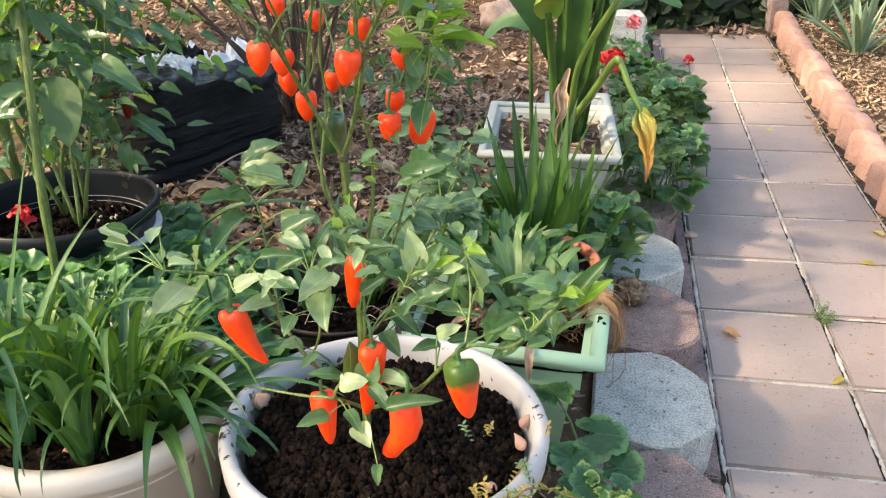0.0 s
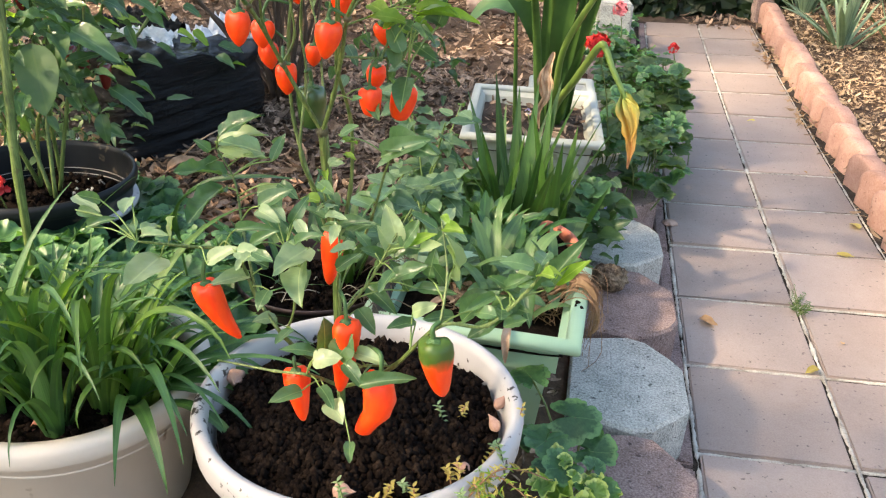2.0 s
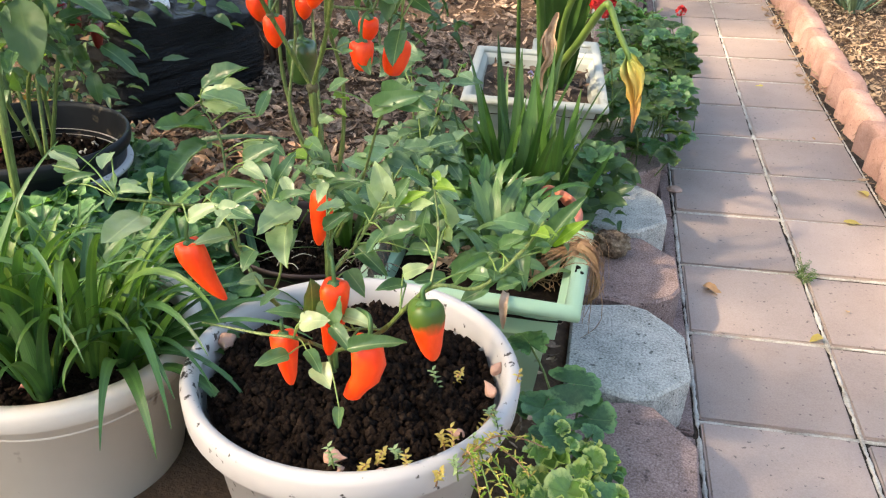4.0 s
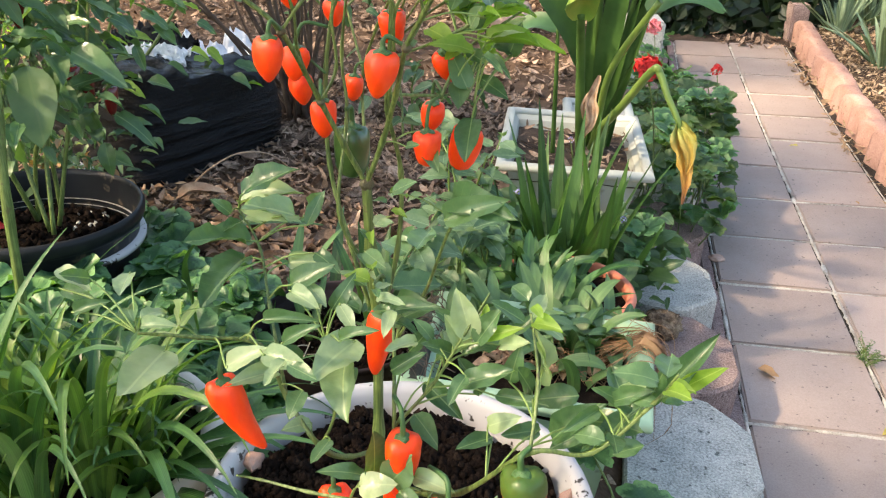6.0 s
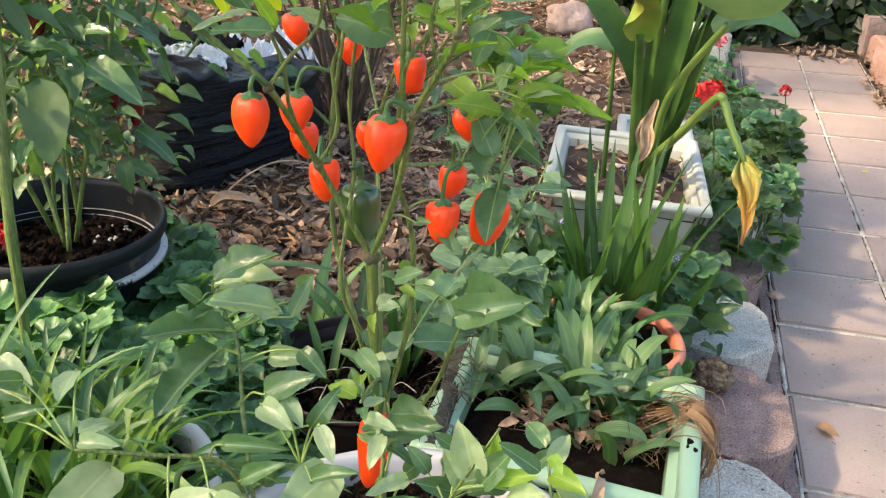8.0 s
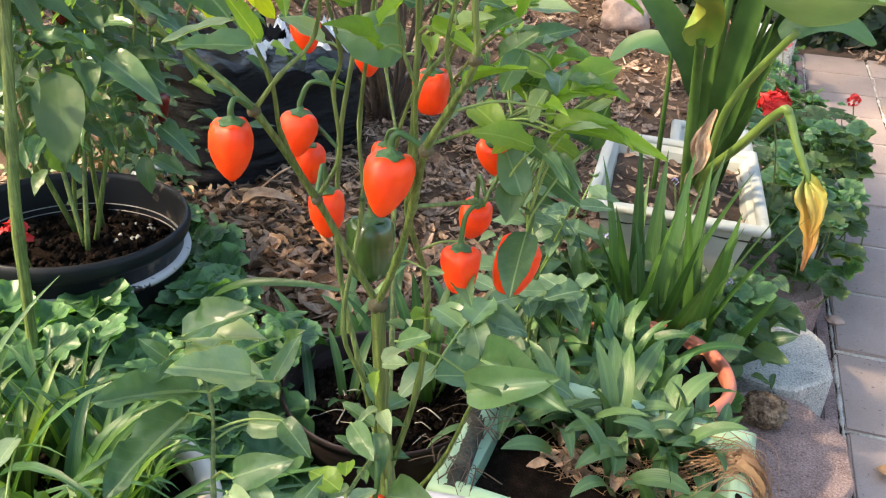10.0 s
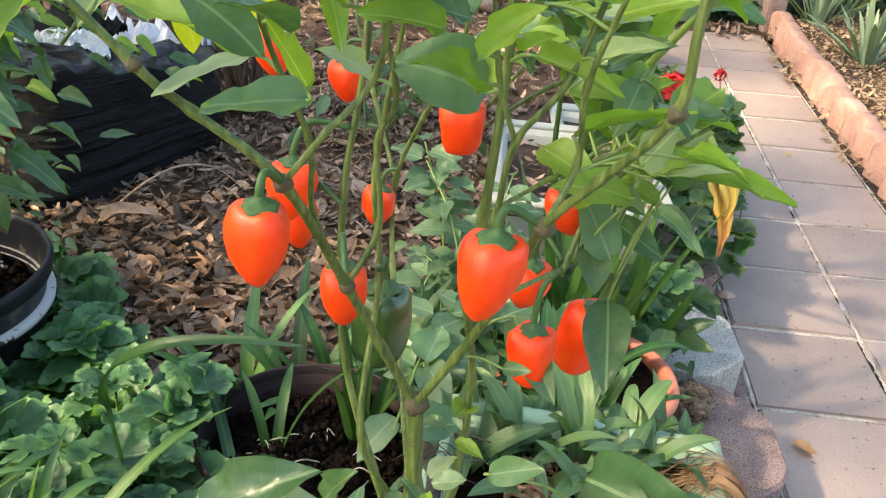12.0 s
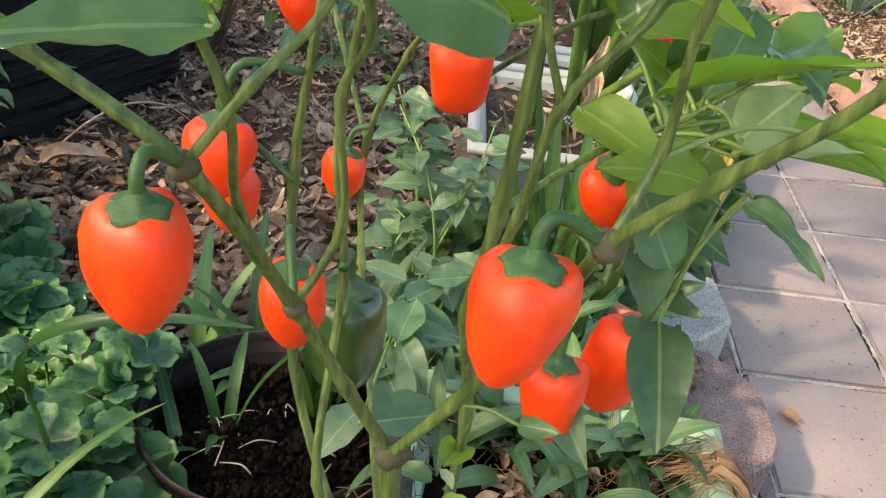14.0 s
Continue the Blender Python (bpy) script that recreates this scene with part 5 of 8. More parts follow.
for k, (q, n, s, c) in enumerate((((-0.990, -0.500, 0.955), 7, 0.036, "bgb"), ((-0.778, -0.515, 0.955), 7, 0.036, "bbg"), ((-0.912, -0.338, 0.93), 8, 0.040, "gbn"),
                                  ((-0.880, -0.390, 0.905), 8, 0.036, "bng"), ((-0.842, -0.425, 0.945), 7, 0.040, "bbn"), ((-0.803, -0.445, 0.915), 6, 0.034, "bgb"),
                                  ((-0.872, -0.465, 0.915), 5, 0.026, "bng"), ((-0.918, -0.490, 0.940), 6, 0.034, "bgn"), ((-0.858, -0.325, 0.91), 8, 0.042, "gnb"),
                                  ((-0.935, -0.258, 0.93), 8, 0.042, "gnb"), ((-0.766, -0.385, 0.852), 6, 0.040, "bbn"), ((-0.780, -0.360, 0.90), 7, 0.046, "bng"),
                                  ((-0.965, -0.625, 0.655), 4, 0.030, "pgn"), ((-0.815, -0.560, 0.680), 5, 0.026, "pbn"), ((-0.700, -0.590, 0.690), 6, 0.026, "pnb"),
                                  ((-0.612, -0.624, 0.665), 6, 0.030, "gnb"), ((-0.640, -0.632, 0.628), 4, 0.024, "ngn"), ((-0.800, -0.560, 0.66), 5, 0.026, "ngp"),
                                  ((-0.858, -0.402, 0.600), 6, 0.034, "gnp"), ((-0.866, -0.400, 0.56), 5, 0.030, "ngn"), ((-0.750, -0.478, 0.715), 3, 0.026, "ngn"),
                                  ((-0.930, -0.515, 0.690), 3, 0.022, "png"), ((-0.850, -0.430, 0.655), 4, 0.028, "pnb"), ((-0.842, -0.40, 0.68), 4, 0.026, "bnp"))):
    sprig(q, n, s, c, 100 + k)
for k, (q, n, s, c) in enumerate((((-0.851, -0.366, 0.872), 6, 0.036, "pgb"), ((-0.830, -0.347, 0.870), 6, 0.034, "bpg"), ((-0.806, -0.330, 0.868), 6, 0.038, "gbp"), ((-0.782, -0.318, 0.850), 5, 0.034, "bgp"))):
    branch([(-0.862, -0.320, 0.800), Vector((-0.862, -0.320, 0.800)).lerp(Vector(q), 0.6) + Vector((0, 0, 0.010)), q], 0.0022, 0.0014)
    sprig(q, n, s, c, 150 + k)
for k, (q, d, s) in enumerate((((-0.960, -0.436, 0.893), (0.15, 0.1, -1), 0.026), ((-0.929, -0.434, 0.898), (-0.1, 0.0, -1), 0.020), ((-0.925, -0.438, 0.888), (0.6, 0.1, -0.8), 0.016))):
    put("leaf", SET_BACKLIT[k], None, pepper_plant, aim(q, d, (0.2, -1, 0.2), (s * 1.1, s, s)))

# bulbs and little seedlings on the soil
BULBS = ((-1.004, -0.358, 0.021, 1.35), (-0.809, -0.538, 0.017, 1.2), (-0.651, -0.335, 0.012, 1.5), (-0.652, -0.380, 0.012, 1.7), (-0.678, -0.468, 0.011, 1.5), (-0.795, -0.552, 0.008, 1.4), (-0.752, -0.545, 0.008, 1.6))
for k, (x, y, s, long) in enumerate(BULBS):
    v, f = lathe([(0, -0.66), (0.30, -0.60), (0.62, -0.34), (0.74, -0.02), (0.66, 0.30), (0.44, 0.56), (0.22, 0.80), (0.12, 1.02), (0.05, 1.22), (0, 1.24)], 24, 5, 0.07)
    v = [(q[0] + 0.10 * noise.noise(Vector(q) * 1.7 + Vector((k, 0, 0))) + 0.16 * q[2] * q[2], q[1] + 0.16 * noise.noise(Vector(q) * 1.7 + Vector((0, k, 5))), q[2] + 0.07 * noise.noise(Vector(q) * 2.6 + Vector((0, 3, k)))) for q in v]
    single("bulb", mesh_of("bulb", v, f), M_BULB, "small papery pinkish-brown bulb lying on the potting soil", "bulb", "bulbs on the soil", m=pose(x, y, 0.315 + s * 0.30, 68 + 22 * math.sin(k * 3), 20, 67 * k) @ Matrix.Diagonal((s * 0.85, s * 0.75, s * long * 0.75, 1)))


def seedling(x, y, z, tall, seed, dry):
    rng = random.Random(seed)
    t = thing("seedling", (x, y, z), "wilting yellow-green succulent seedling on the potting soil", "seedling", "seedlings in the white pot")
    lean = Vector((rng.uniform(-0.6, 0.6), rng.uniform(-0.6, 0.6), 1)).normalized()
    top = Vector((x, y, z)) + lean * tall
    put("stem", mesh_of("stem", *tube([(x, y, z - 0.004), Vector((x, y, z)) + lean * tall * 0.5 + Vector((0, 0, 0.003)), top], 0.0012, 0.0008, 6, 4)), M_STRAW if dry else M_STEM, t)
    for i in range(13):
        q = Vector((x, y, z)) + lean * tall * (0.25 + 0.75 * i / 12)
        a = i * 2.2
        d = Vector((math.cos(a), math.sin(a), 0.4))
        put("leaf", (SET_YELLOW if dry else SET_PALE)[rng.randrange(7)], None, t, aim(q, d, (0, 0, 1), (0.0080, 0.0085, 0.008)))


for k, (x, y) in enumerate(((-0.700, -0.372), (-0.715, -0.390), (-0.660, -0.467), (-0.690, -0.490), (-0.640, -0.430), (-0.625, -0.385), (-0.760, -0.535), (-0.735, -0.520), (-0.675, -0.505), (-0.705, -0.535))):
    seedling(x, y, 0.312, 0.022 + 0.008 * (k % 3), k, k % 3 != 1)
for k, (x, y) in enumerate(((-0.655, -0.520), (-0.668, -0.535), (-0.690, -0.548), (-0.645, -0.500), (-0.720, -0.552), (-0.630, -0.465), (-0.775, -0.560), (-0.800, -0.555))):
    seedling(x, y, 0.316, 0.030 + 0.008 * (k % 3), 40 + k, k % 2 == 0)
trailer = thing("trailing_plant", (-0.655, -0.52, 0.33), "yellowing trailing succulent hanging over the white rim", "trailing plant")
rng = random.Random(77)
for k, (dx, dy, dz) in enumerate(((0.06, -0.05, -0.02), (0.08, -0.02, -0.01), (0.05, -0.07, -0.06), (0.09, 0.02, 0.01), (0.07, -0.03, -0.05), (0.03, -0.06, -0.01))):
    a = Vector((-0.668, -0.518, 0.318)) + Vector((rng.uniform(-0.01, 0.01), rng.uniform(-0.02, 0.02), 0))
    e = a + Vector((dx, dy, dz)) + Vector((0, 0, 0.02))
    pts = [a, a.lerp(e, 0.35) + Vector((0, 0, 0.032)), a.lerp(e, 0.7) + Vector((0, 0, 0.022)), e]
    put("stem", mesh_of("stem", *tube(pts, 0.0013, 0.0008, 6, 5)), M_STRAW if k % 2 else M_STALK, trailer)
    for q in spline(pts, 6)[3:]:
        for j in range(2):
            d = Vector((rng.uniform(-1, 1), rng.uniform(-1, 1), rng.uniform(0, 0.8)))
            put("leaf", (SET_YELLOW if rng.random() < 0.5 else SET_BRIGHT)[rng.randrange(7)], None, trailer, aim(q, d, (0, 0, 1), (0.005, 0.011, 0.008)))


# ---- strap-leaved plants ----
def tuft(parent, base, count, length, width, lift, droop, seed, material, spread=0.02, name="leaf", azimuth=(0, 360), twist=40, keel=0.3, late=1.5, blunt=2.8):
    """Blades that rise from one crown; lift, droop and length are ranges."""
    rng = random.Random(seed)
    for i in range(count):
        az = azimuth[0] + (azimuth[1] - azimuth[0]) * ((i * 0.618) % 1.0) + rng.uniform(-12, 12)
        b = Vector(base) + Vector((math.sin(radians(az)) * rng.random() * spread, math.cos(radians(az)) * rng.random() * spread, 0))
        v, f, uv = strap(b, az, rng.uniform(*lift), rng.uniform(*length), width * rng.uniform(0.75, 1.2), rng.uniform(*droop), rng.uniform(-twist, twist), 14, keel, late, blunt)
        put(name, mesh_of(name, v, f, True, uv), material, parent)


lily = thing("lily_plant", LEFT_POT + Vector((0, 0, 0.21)), "dense clump of arching strap-leaved lilies filling the cream pot", "lily plant")
for k in range(15):
    a, r = k * 2.4, 0.030 + 0.105 * math.sqrt((k + 0.5) / 15)
    c = LEFT_POT + Vector((r * math.cos(a), r * math.sin(a), 0.20))
    reach = 0.46 if math.sin(a) > 0.2 else 0.62 if math.sin(a) > -0.35 else 0.92
    out = math.degrees(math.atan2(math.cos(a), math.sin(a)))
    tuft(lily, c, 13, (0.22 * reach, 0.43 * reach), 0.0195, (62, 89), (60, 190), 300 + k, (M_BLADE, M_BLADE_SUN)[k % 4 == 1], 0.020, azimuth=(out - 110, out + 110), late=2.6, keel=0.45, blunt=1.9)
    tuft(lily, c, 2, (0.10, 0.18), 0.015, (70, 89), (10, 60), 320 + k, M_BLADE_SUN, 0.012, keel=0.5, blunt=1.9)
tuft(lily, LEFT_POT + Vector((0.11, -0.02, 0.20)), 18, (0.22, 0.34), 0.020, (38, 76), (80, 150), 340, M_BLADE, 0.035, azimuth=(55, 150), blunt=1.9)
tuft(lily, LEFT_POT + Vector((-0.13, -0.05, 0.20)), 11, (0.26, 0.42), 0.013, (66, 89), (4, 50), 341, M_BLADE, 0.09, blunt=1.7)

short_lily = thing("lily_plant", (-0.70, 0.0, 0.255), "cluster of short broad-leaved lily shoots with straw in the green planter", "lily plant")
for k, (x, y, n, tall) in enumerate(((-0.655, 0.035, 6, 1.0), (-0.625, 0.040, 7, 0.95), (-0.600, 0.045, 7, 0.9), (-0.700, 0.040, 5, 1.1), (-0.735, 0.060, 6, 1.1), (-0.780, 0.055, 5, 1.0), (-0.690, -0.030, 4, 1.0), (-0.645, -0.055, 3, 0.9),
                                    (-0.580, 0.060, 6, 0.85), (-0.650, 0.080, 6, 1.1), (-0.715, 0.082, 6, 1.1), (-0.600, 0.080, 5, 1.0), (-0.790, 0.085, 5, 1.0), (-0.755, 0.000, 3, 0.9), (-0.838, 0.062, 5, 1.1), (-0.815, 0.040, 4, 1.0), (-0.842, 0.020, 3, 0.9), (-0.765, 0.040, 5, 1.1))):
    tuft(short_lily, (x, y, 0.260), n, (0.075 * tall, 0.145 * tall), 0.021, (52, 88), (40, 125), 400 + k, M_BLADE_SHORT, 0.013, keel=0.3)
pot_lily = thing("lily_plant", (-0.69, 0.215, 0.24), "strap-leaved lily shoots growing in the terracotta pot", "lily plant")
for k, (x, y) in enumerate(((-0.74, 0.16), (-0.70, 0.15), (-0.715, 0.22), (-0.745, 0.25), (-0.67, 0.16), (-0.78, 0.21), (-0.76, 0.29), (-0.71, 0.11), (-0.735, 0.29), (-0.70, 0.30), (-0.665, 0.29))):
    tuft(pot_lily, (x, y, 0.235), 7, (0.09, 0.16), 0.018, (54, 86), (45, 110), 420 + k, M_BLADE, 0.012, keel=0.2)
bed_lily = thing("lily_plant", (-0.83, 0.27, 0.09), "strap-leaved lily shoots growing in the mulch", "lily plant")
for k, (x, y) in enumerate(((-0.83, 0.24), (-0.87, 0.32), (-0.78, 0.34), (-0.91, 0.26), (-0.80, 0.16), (-0.73, 0.36))):
    tuft(bed_lily, (x, y, 0.09), 7, (0.15, 0.25), 0.020, (52, 84), (40, 110), 440 + k, M_BLADE, 0.015, keel=0.2)

pieces = []
for i in range(16):
    a, q = ROOTS.uniform(0, 6.28), BROWN_POT + Vector((ROOTS.uniform(-0.08, 0.08), ROOTS.uniform(-0.09, 0.06), 0.140))
    d = Vector((math.cos(a), math.sin(a), 0.1)) * ROOTS.uniform(0.006, 0.022)
    pieces.append(tube([q - d, q + Vector((ROOTS.gauss(0, 0.005), ROOTS.gauss(0, 0.005), 0.008)), q + d], 0.0011, 0.0006, 5, 4))
tagged(put("root_debris", heap("rootlets", pieces), M_ROOTLET, brown_pot, None, "pale dry rootlets on the black soil"), kind="stuff")
for k, (x, y) in enumerate(((-1.10, 0.245), (-1.02, 0.255), (-0.94, 0.240), (-1.17, 0.200))):
    tuft(bed_lily, (x, y, 0.09), 7, (0.20, 0.30), 0.019, (62, 88), (20, 80), 450 + k, M_BLADE, 0.020, keel=0.2)

iris = thing("iris_plant", (-0.69, 0.47, 0.09), "upright clump of sword-shaped green iris leaves", "iris")
for k, (x, y) in enumerate(((-0.73, 0.46), (-0.69, 0.48), (-0.65, 0.46), (-0.70, 0.52), (-0.62, 0.50))):
    tuft(iris, (x, y - 0.03, 0.085), 6, (0.24, 0.45), 0.042, (62, 89), (-6, 26), 460 + k, M_BLADE_IRIS, 0.020, twist=25, blunt=1.9)

sprouts = thing("lily_plant", (-1.02, 0.05, 0.255), "few loose strap leaves sprouting from the brown pot", "lily plant")
tuft(sprouts, (-1.075, 0.06, 0.195), 5, (0.10, 0.20), 0.012, (50, 85), (20, 80), 480, M_BLADE_IRIS, 0.02)
tuft(sprouts, (-1.10, 0.01, 0.195), 3, (0.16, 0.24), 0.013, (30, 70), (40, 90), 481, M_BLADE, 0.02, azimuth=(-120, 30))
tuft(sprouts, (-0.98, 0.12, 0.195), 6, (0.14, 0.26), 0.020, (60, 86), (10, 60), 482, M_BLADE_IRIS, 0.02)

for k, (x, y, s) in enumerate(((0.64, 3.10, 1.0), (0.58, 3.72, 0.9), (0.95, 3.30, 0.9), (0.80, 4.00, 1.1), (1.25, 3.05, 0.9))):
    z = right_height(x, y)
    aloe = thing("succulent_plant", (x, y, z), "spiky grey-green succulent clump in the wood chips", "succulent", "succulents in the chip bed")
    tuft(aloe, (x, y, z - 0.01), 24, (0.20 * s, 0.40 * s), 0.024 * s, (35, 86), (-10, 30), 500 + k, M_BLADE_GREY, 0.05, twist=15, keel=0.5)

# dry straw over the planter's rim
rng, pieces = random.Random(50), []
for i in range(300):
    a = rng.uniform(0, 6.28)
    if i < 44:
        y = rng.gauss(0.020, 0.022)
        out = -0.536 + rng.gauss(0.004, 0.006)
        fall = 0.10 * rng.random() ** 1.6
        pts = [Vector((rng.uniform(-0.63, -0.585), y + rng.gauss(0, 0.03), rng.uniform(0.275, 0.318))), Vector((-0.562, y + rng.gauss(0, 0.010), 0.326 + rng.uniform(0, 0.006))),
               Vector((out, y + rng.gauss(-0.008, 0.012), 0.316 + rng.uniform(-0.004, 0.006))), Vector((out + rng.gauss(0.006, 0.005), y + rng.gauss(-0.02, 0.016), 0.305 - fall * 0.5)), Vector((out + rng.gauss(0.004, 0.007), y + rng.gauss(-0.03, 0.02), 0.300 - fall))]
    else:
        q = Vector((rng.uniform(-0.78, -0.575), rng.uniform(-0.05, 0.07), 0.275 + rng.uniform(0, 0.016)))
        d = Vector((math.cos(a), math.sin(a), rng.uniform(-0.2, 0.25))) * rng.uniform(0.008, 0.026)
        pts = [q - d, q + Vector((rng.gauss(0, 0.004), rng.gauss(0, 0.004), 0.004)), q + d]
    pieces.append(tube(pts, rng.uniform(0.0004, 0.0009), 0.0004, 4, 3))
tagged(put("dry_straw", heap("straw", pieces), M_STRAW, short_lily, None, "tangled dry brown straw hanging over the rim"), kind="stuff")
SHEATHS = [[(-0.580 + 0.004 * k, 0.030 - 0.014 * k, 0.318), (-0.558, 0.026 - 0.014 * k, 0.331), (-0.535 + 0.003 * (k % 2), 0.018 - 0.014 * k, 0.316), (-0.530 + 0.004 * (k % 3), 0.010 - 0.013 * k, 0.270 - 0.006 * (k % 2)), (-0.532, 0.002 - 0.012 * k, 0.225 + 0.012 * (k % 3))] for k in range(3)]
STRIP = [(-0.664, -0.135, 0.318), (-0.662, -0.150, 0.327), (-0.661, -0.176, 0.322), (-0.659, -0.180, 0.300), (-0.657, -0.178, 0.278)]

# dark dead stems and rootlets matted over the planter's other end
rng, pieces = random.Random(51), []
for i in range(60):
    a, y = rng.uniform(0, 6.28), rng.uniform(-0.15, 0.10)
    q = Vector((rng.gauss(-0.868, 0.016), y, 0.324 + rng.uniform(0.0, 0.012)))
    d = Vector((math.cos(a), math.sin(a), rng.uniform(-0.25, 0.15))) * rng.uniform(0.012, 0.035)
    pieces.append(tube([q - d - Vector((0, 0, 0.010)), q + Vector((rng.gauss(0, 0.004), rng.gauss(0, 0.004), 0.004)), q + d - Vector((0, 0, 0.008))], rng.uniform(0.0005, 0.0012), 0.0004, 4, 3))
tagged(put("straw_mat", heap("straw_mat", pieces), M_TWIG, short_lily, None, "matted dark brown dead stems over the rim"), kind="stuff")

# ---- tall lily and its wilted leaf in the white planter ----
canna = thing("canna_plant", (-0.66, 0.95, 0.275), "tall broad-leaved lily with thick stalks and one wilted yellow leaf", "lily plant")


def big_leaf(pts, width, material, parent, seed, name="leaf", cup=0.35, ragged=0.0, face=(0.1, -0.25, 1)):
    """A broad leaf along a curve, trough-shaped, wavy at its margins."""
    rng = random.Random(seed)
    c = spline(pts, 7)
    n, m = len(c), 9
    ph = rng.uniform(0, 6)
    verts, faces = [], []
    for i, q in enumerate(c):
        s = i / (n - 1)
        d = (c[min(i + 1, n - 1)] - c[max(i - 1, 0)]).normalized()
        sd = d.cross(Vector(face)).normalized()
        nr = sd.cross(d)
        w = width * 0.5 * (math.sin(math.pi * min(1.0, s * 0.93 + 0.05) ** 0.8) ** 0.8)
        for j in range(m):
            u = j / (m - 1) * 2 - 1
            z = cup * w * u * u + 0.05 * width * math.sin(7 * s + 2.5 * u + ph) * abs(u) + ragged * width * rng.uniform(-1, 1) * abs(u)
            verts.append(q + sd * (w * u) + nr * z)
    for i in range(n - 1):
        for j in range(m - 1):
            a = i * m + j
            faces.append((a, a + 1, a + m + 1, a + m))
    return put(name, mesh_of(name, verts, faces), material, parent)


def withered_leaf(pts, width, twist, material, parent, seed, name, label, face, wide_at=0.16, crease=0.30):
    """A shrivelled hanging leaf: wide near its base, folded lengthwise and twisted, its torn margin tapering to a curled tip."""
    rng = random.Random(seed)
    c = spline(pts, 8)
    n, m = len(c), 13
    ph, verts, faces = rng.uniform(0, 6), [], []
    for i, q in enumerate(c):
        t = i / (n - 1)
        d = (c[min(i + 1, n - 1)] - c[max(i - 1, 0)]).normalized()
        sd = Matrix.Rotation(radians(twist * t + 14 * math.sin(5 * t + ph)), 3, d) @ d.cross(Vector(face)).normalized()
        nr = sd.cross(d)
        w = width * 0.5 * min(1.0, 0.25 + 0.75 * t / wide_at) * (1 - 0.90 * max(0.0, (t - wide_at) / (1 - wide_at)) ** 0.85)
        for j in range(m):
            u = j / (m - 1) * 2 - 1
            torn = 1 + 0.22 * noise.noise(Vector((t * 9, seed, 3 + (u > 0)))) * abs(u) ** 3
            z = w * (0.75 * abs(u) ** 1.3 + crease * math.sin(6.5 * u + 4 * t + ph) + 0.16 * noise.noise(Vector((u * 3, t * 11, seed))))
            verts.append(q + sd * (w * u * torn) + nr * z + d * (0.10 * width * noise.noise(Vector((u * 4, t * 5, seed + 9)))))
    for i in range(n - 1):
        for j in range(m - 1):
            a = i * m + j
            faces.append((a, a + 1, a + m + 1, a + m))
    ob = put(name, mesh_of(name, verts, faces), material, parent)
    ob["label"] = label
    return ob


def wilting(name, z0, z1):
    """Leaf skin that turns from yellow-green at its base through yellow to brown at its tip."""
    m, ns, ls, p = nodes(name)
    co = ns.new("ShaderNodeTexCoord").outputs["Object"]
    sep = ns.new("ShaderNodeSeparateXYZ")
    ls.new(co, sep.inputs[0])
    n = noise_node(ns, ls, 28.0, 4, 0.65, co)
    f = math_node(ns, ls, "ADD", math_node(ns, ls, "DIVIDE", math_node(ns, ls, "SUBTRACT", sep.outputs[2], z0), z1 - z0), math_node(ns, ls, "MULTIPLY", math_node(ns, ls, "SUBTRACT", n, 0.5), 0.5))
    col = ramp(ns, ls, f, ((0.02, (0.17, 0.075, 0.03)), (0.20, (0.42, 0.20, 0.05)), (0.45, (0.52, 0.31, 0.06)), (0.72, (0.50, 0.37, 0.09)), (0.95, (0.30, 0.36, 0.08))))
    ls.new(col, p.inputs["Base Color"])
    p.inputs["Roughness"].default_value = 0.55
    bump(ns, ls, noise_node(ns, ls, 60.0, 3, 0.6, co), p, 0.4, 0.002)
    return m


M_LEAF_TAN = glossy("tan_dry_leaf", (0.33, 0.195, 0.115), (0.58, 0.42, 0.29), 45, 0.8, 0.6)
M_LEAF_WILT_EDGE = glossy("leaf_yellowing", (0.12, 0.25, 0.035), (0.34, 0.32, 0.05), 14, 0.45, 0.3)
big_leaf([(-1.21, -0.06, 0.27), (-1.20, -0.10, 0.42), (-1.14, -0.123, 0.490), (-1.06, -0.12, 0.512), (-0.995, -0.117, 0.515)], 0.017, M_BLADE_IRIS, sprouts, 90, cup=0.4)
M_LEAF_BROAD = glossy("broad_leaf", (0.025, 0.065, 0.025), (0.05, 0.11, 0.04), 6, 0.45, 0.15)
big_leaf(STRIP, 0.014, M_LEAF_TAN, short_lily, 95, "dry_leaf", 0.9, 0.08, (0.4, -1.0, 0.3))["label"] = "dry tan leaf hanging over the rim"
for k, pts in enumerate(SHEATHS):
    big_leaf(pts, 0.008 + 0.003 * (k % 3), M_STRAW, short_lily, 96 + k, "dry_leaf", 1.2, 0.12, (1.0, -0.5 + 0.3 * (k % 3), 0.3))["label"] = "withered brown leaf sheath hanging over the rim"
rng, pieces = random.Random(59), []
for i in range(70):
    pieces.append(dead_leaf(rng, Vector((rng.uniform(-0.80, -0.58), rng.uniform(-0.04, 0.08), 0.279 + rng.uniform(0, 0.008))), rng.uniform(0.018, 0.040)))
tagged(put("dead_leaves", heap("dead_leaves", pieces), M_CHIP_LEAF, short_lily, None, "dry leaf bits among the shoots"), kind="stuff")
M_LILY_BIG = glossy("lily_leaf", (0.08, 0.16, 0.045), (0.18, 0.30, 0.10), 9, 0.38, 0.15)
M_BLADE_BIG = glossy("lily_leaf_dark", (0.022, 0.062, 0.013), (0.068, 0.140, 0.030), 9, 0.55, 0.15)
for dull in (M_LEAF_BROAD, M_BLADE_BIG, M_STALK_DARK):
    dull.node_tree.nodes["Principled BSDF"].inputs["Specular IOR Level"].default_value = 0.22
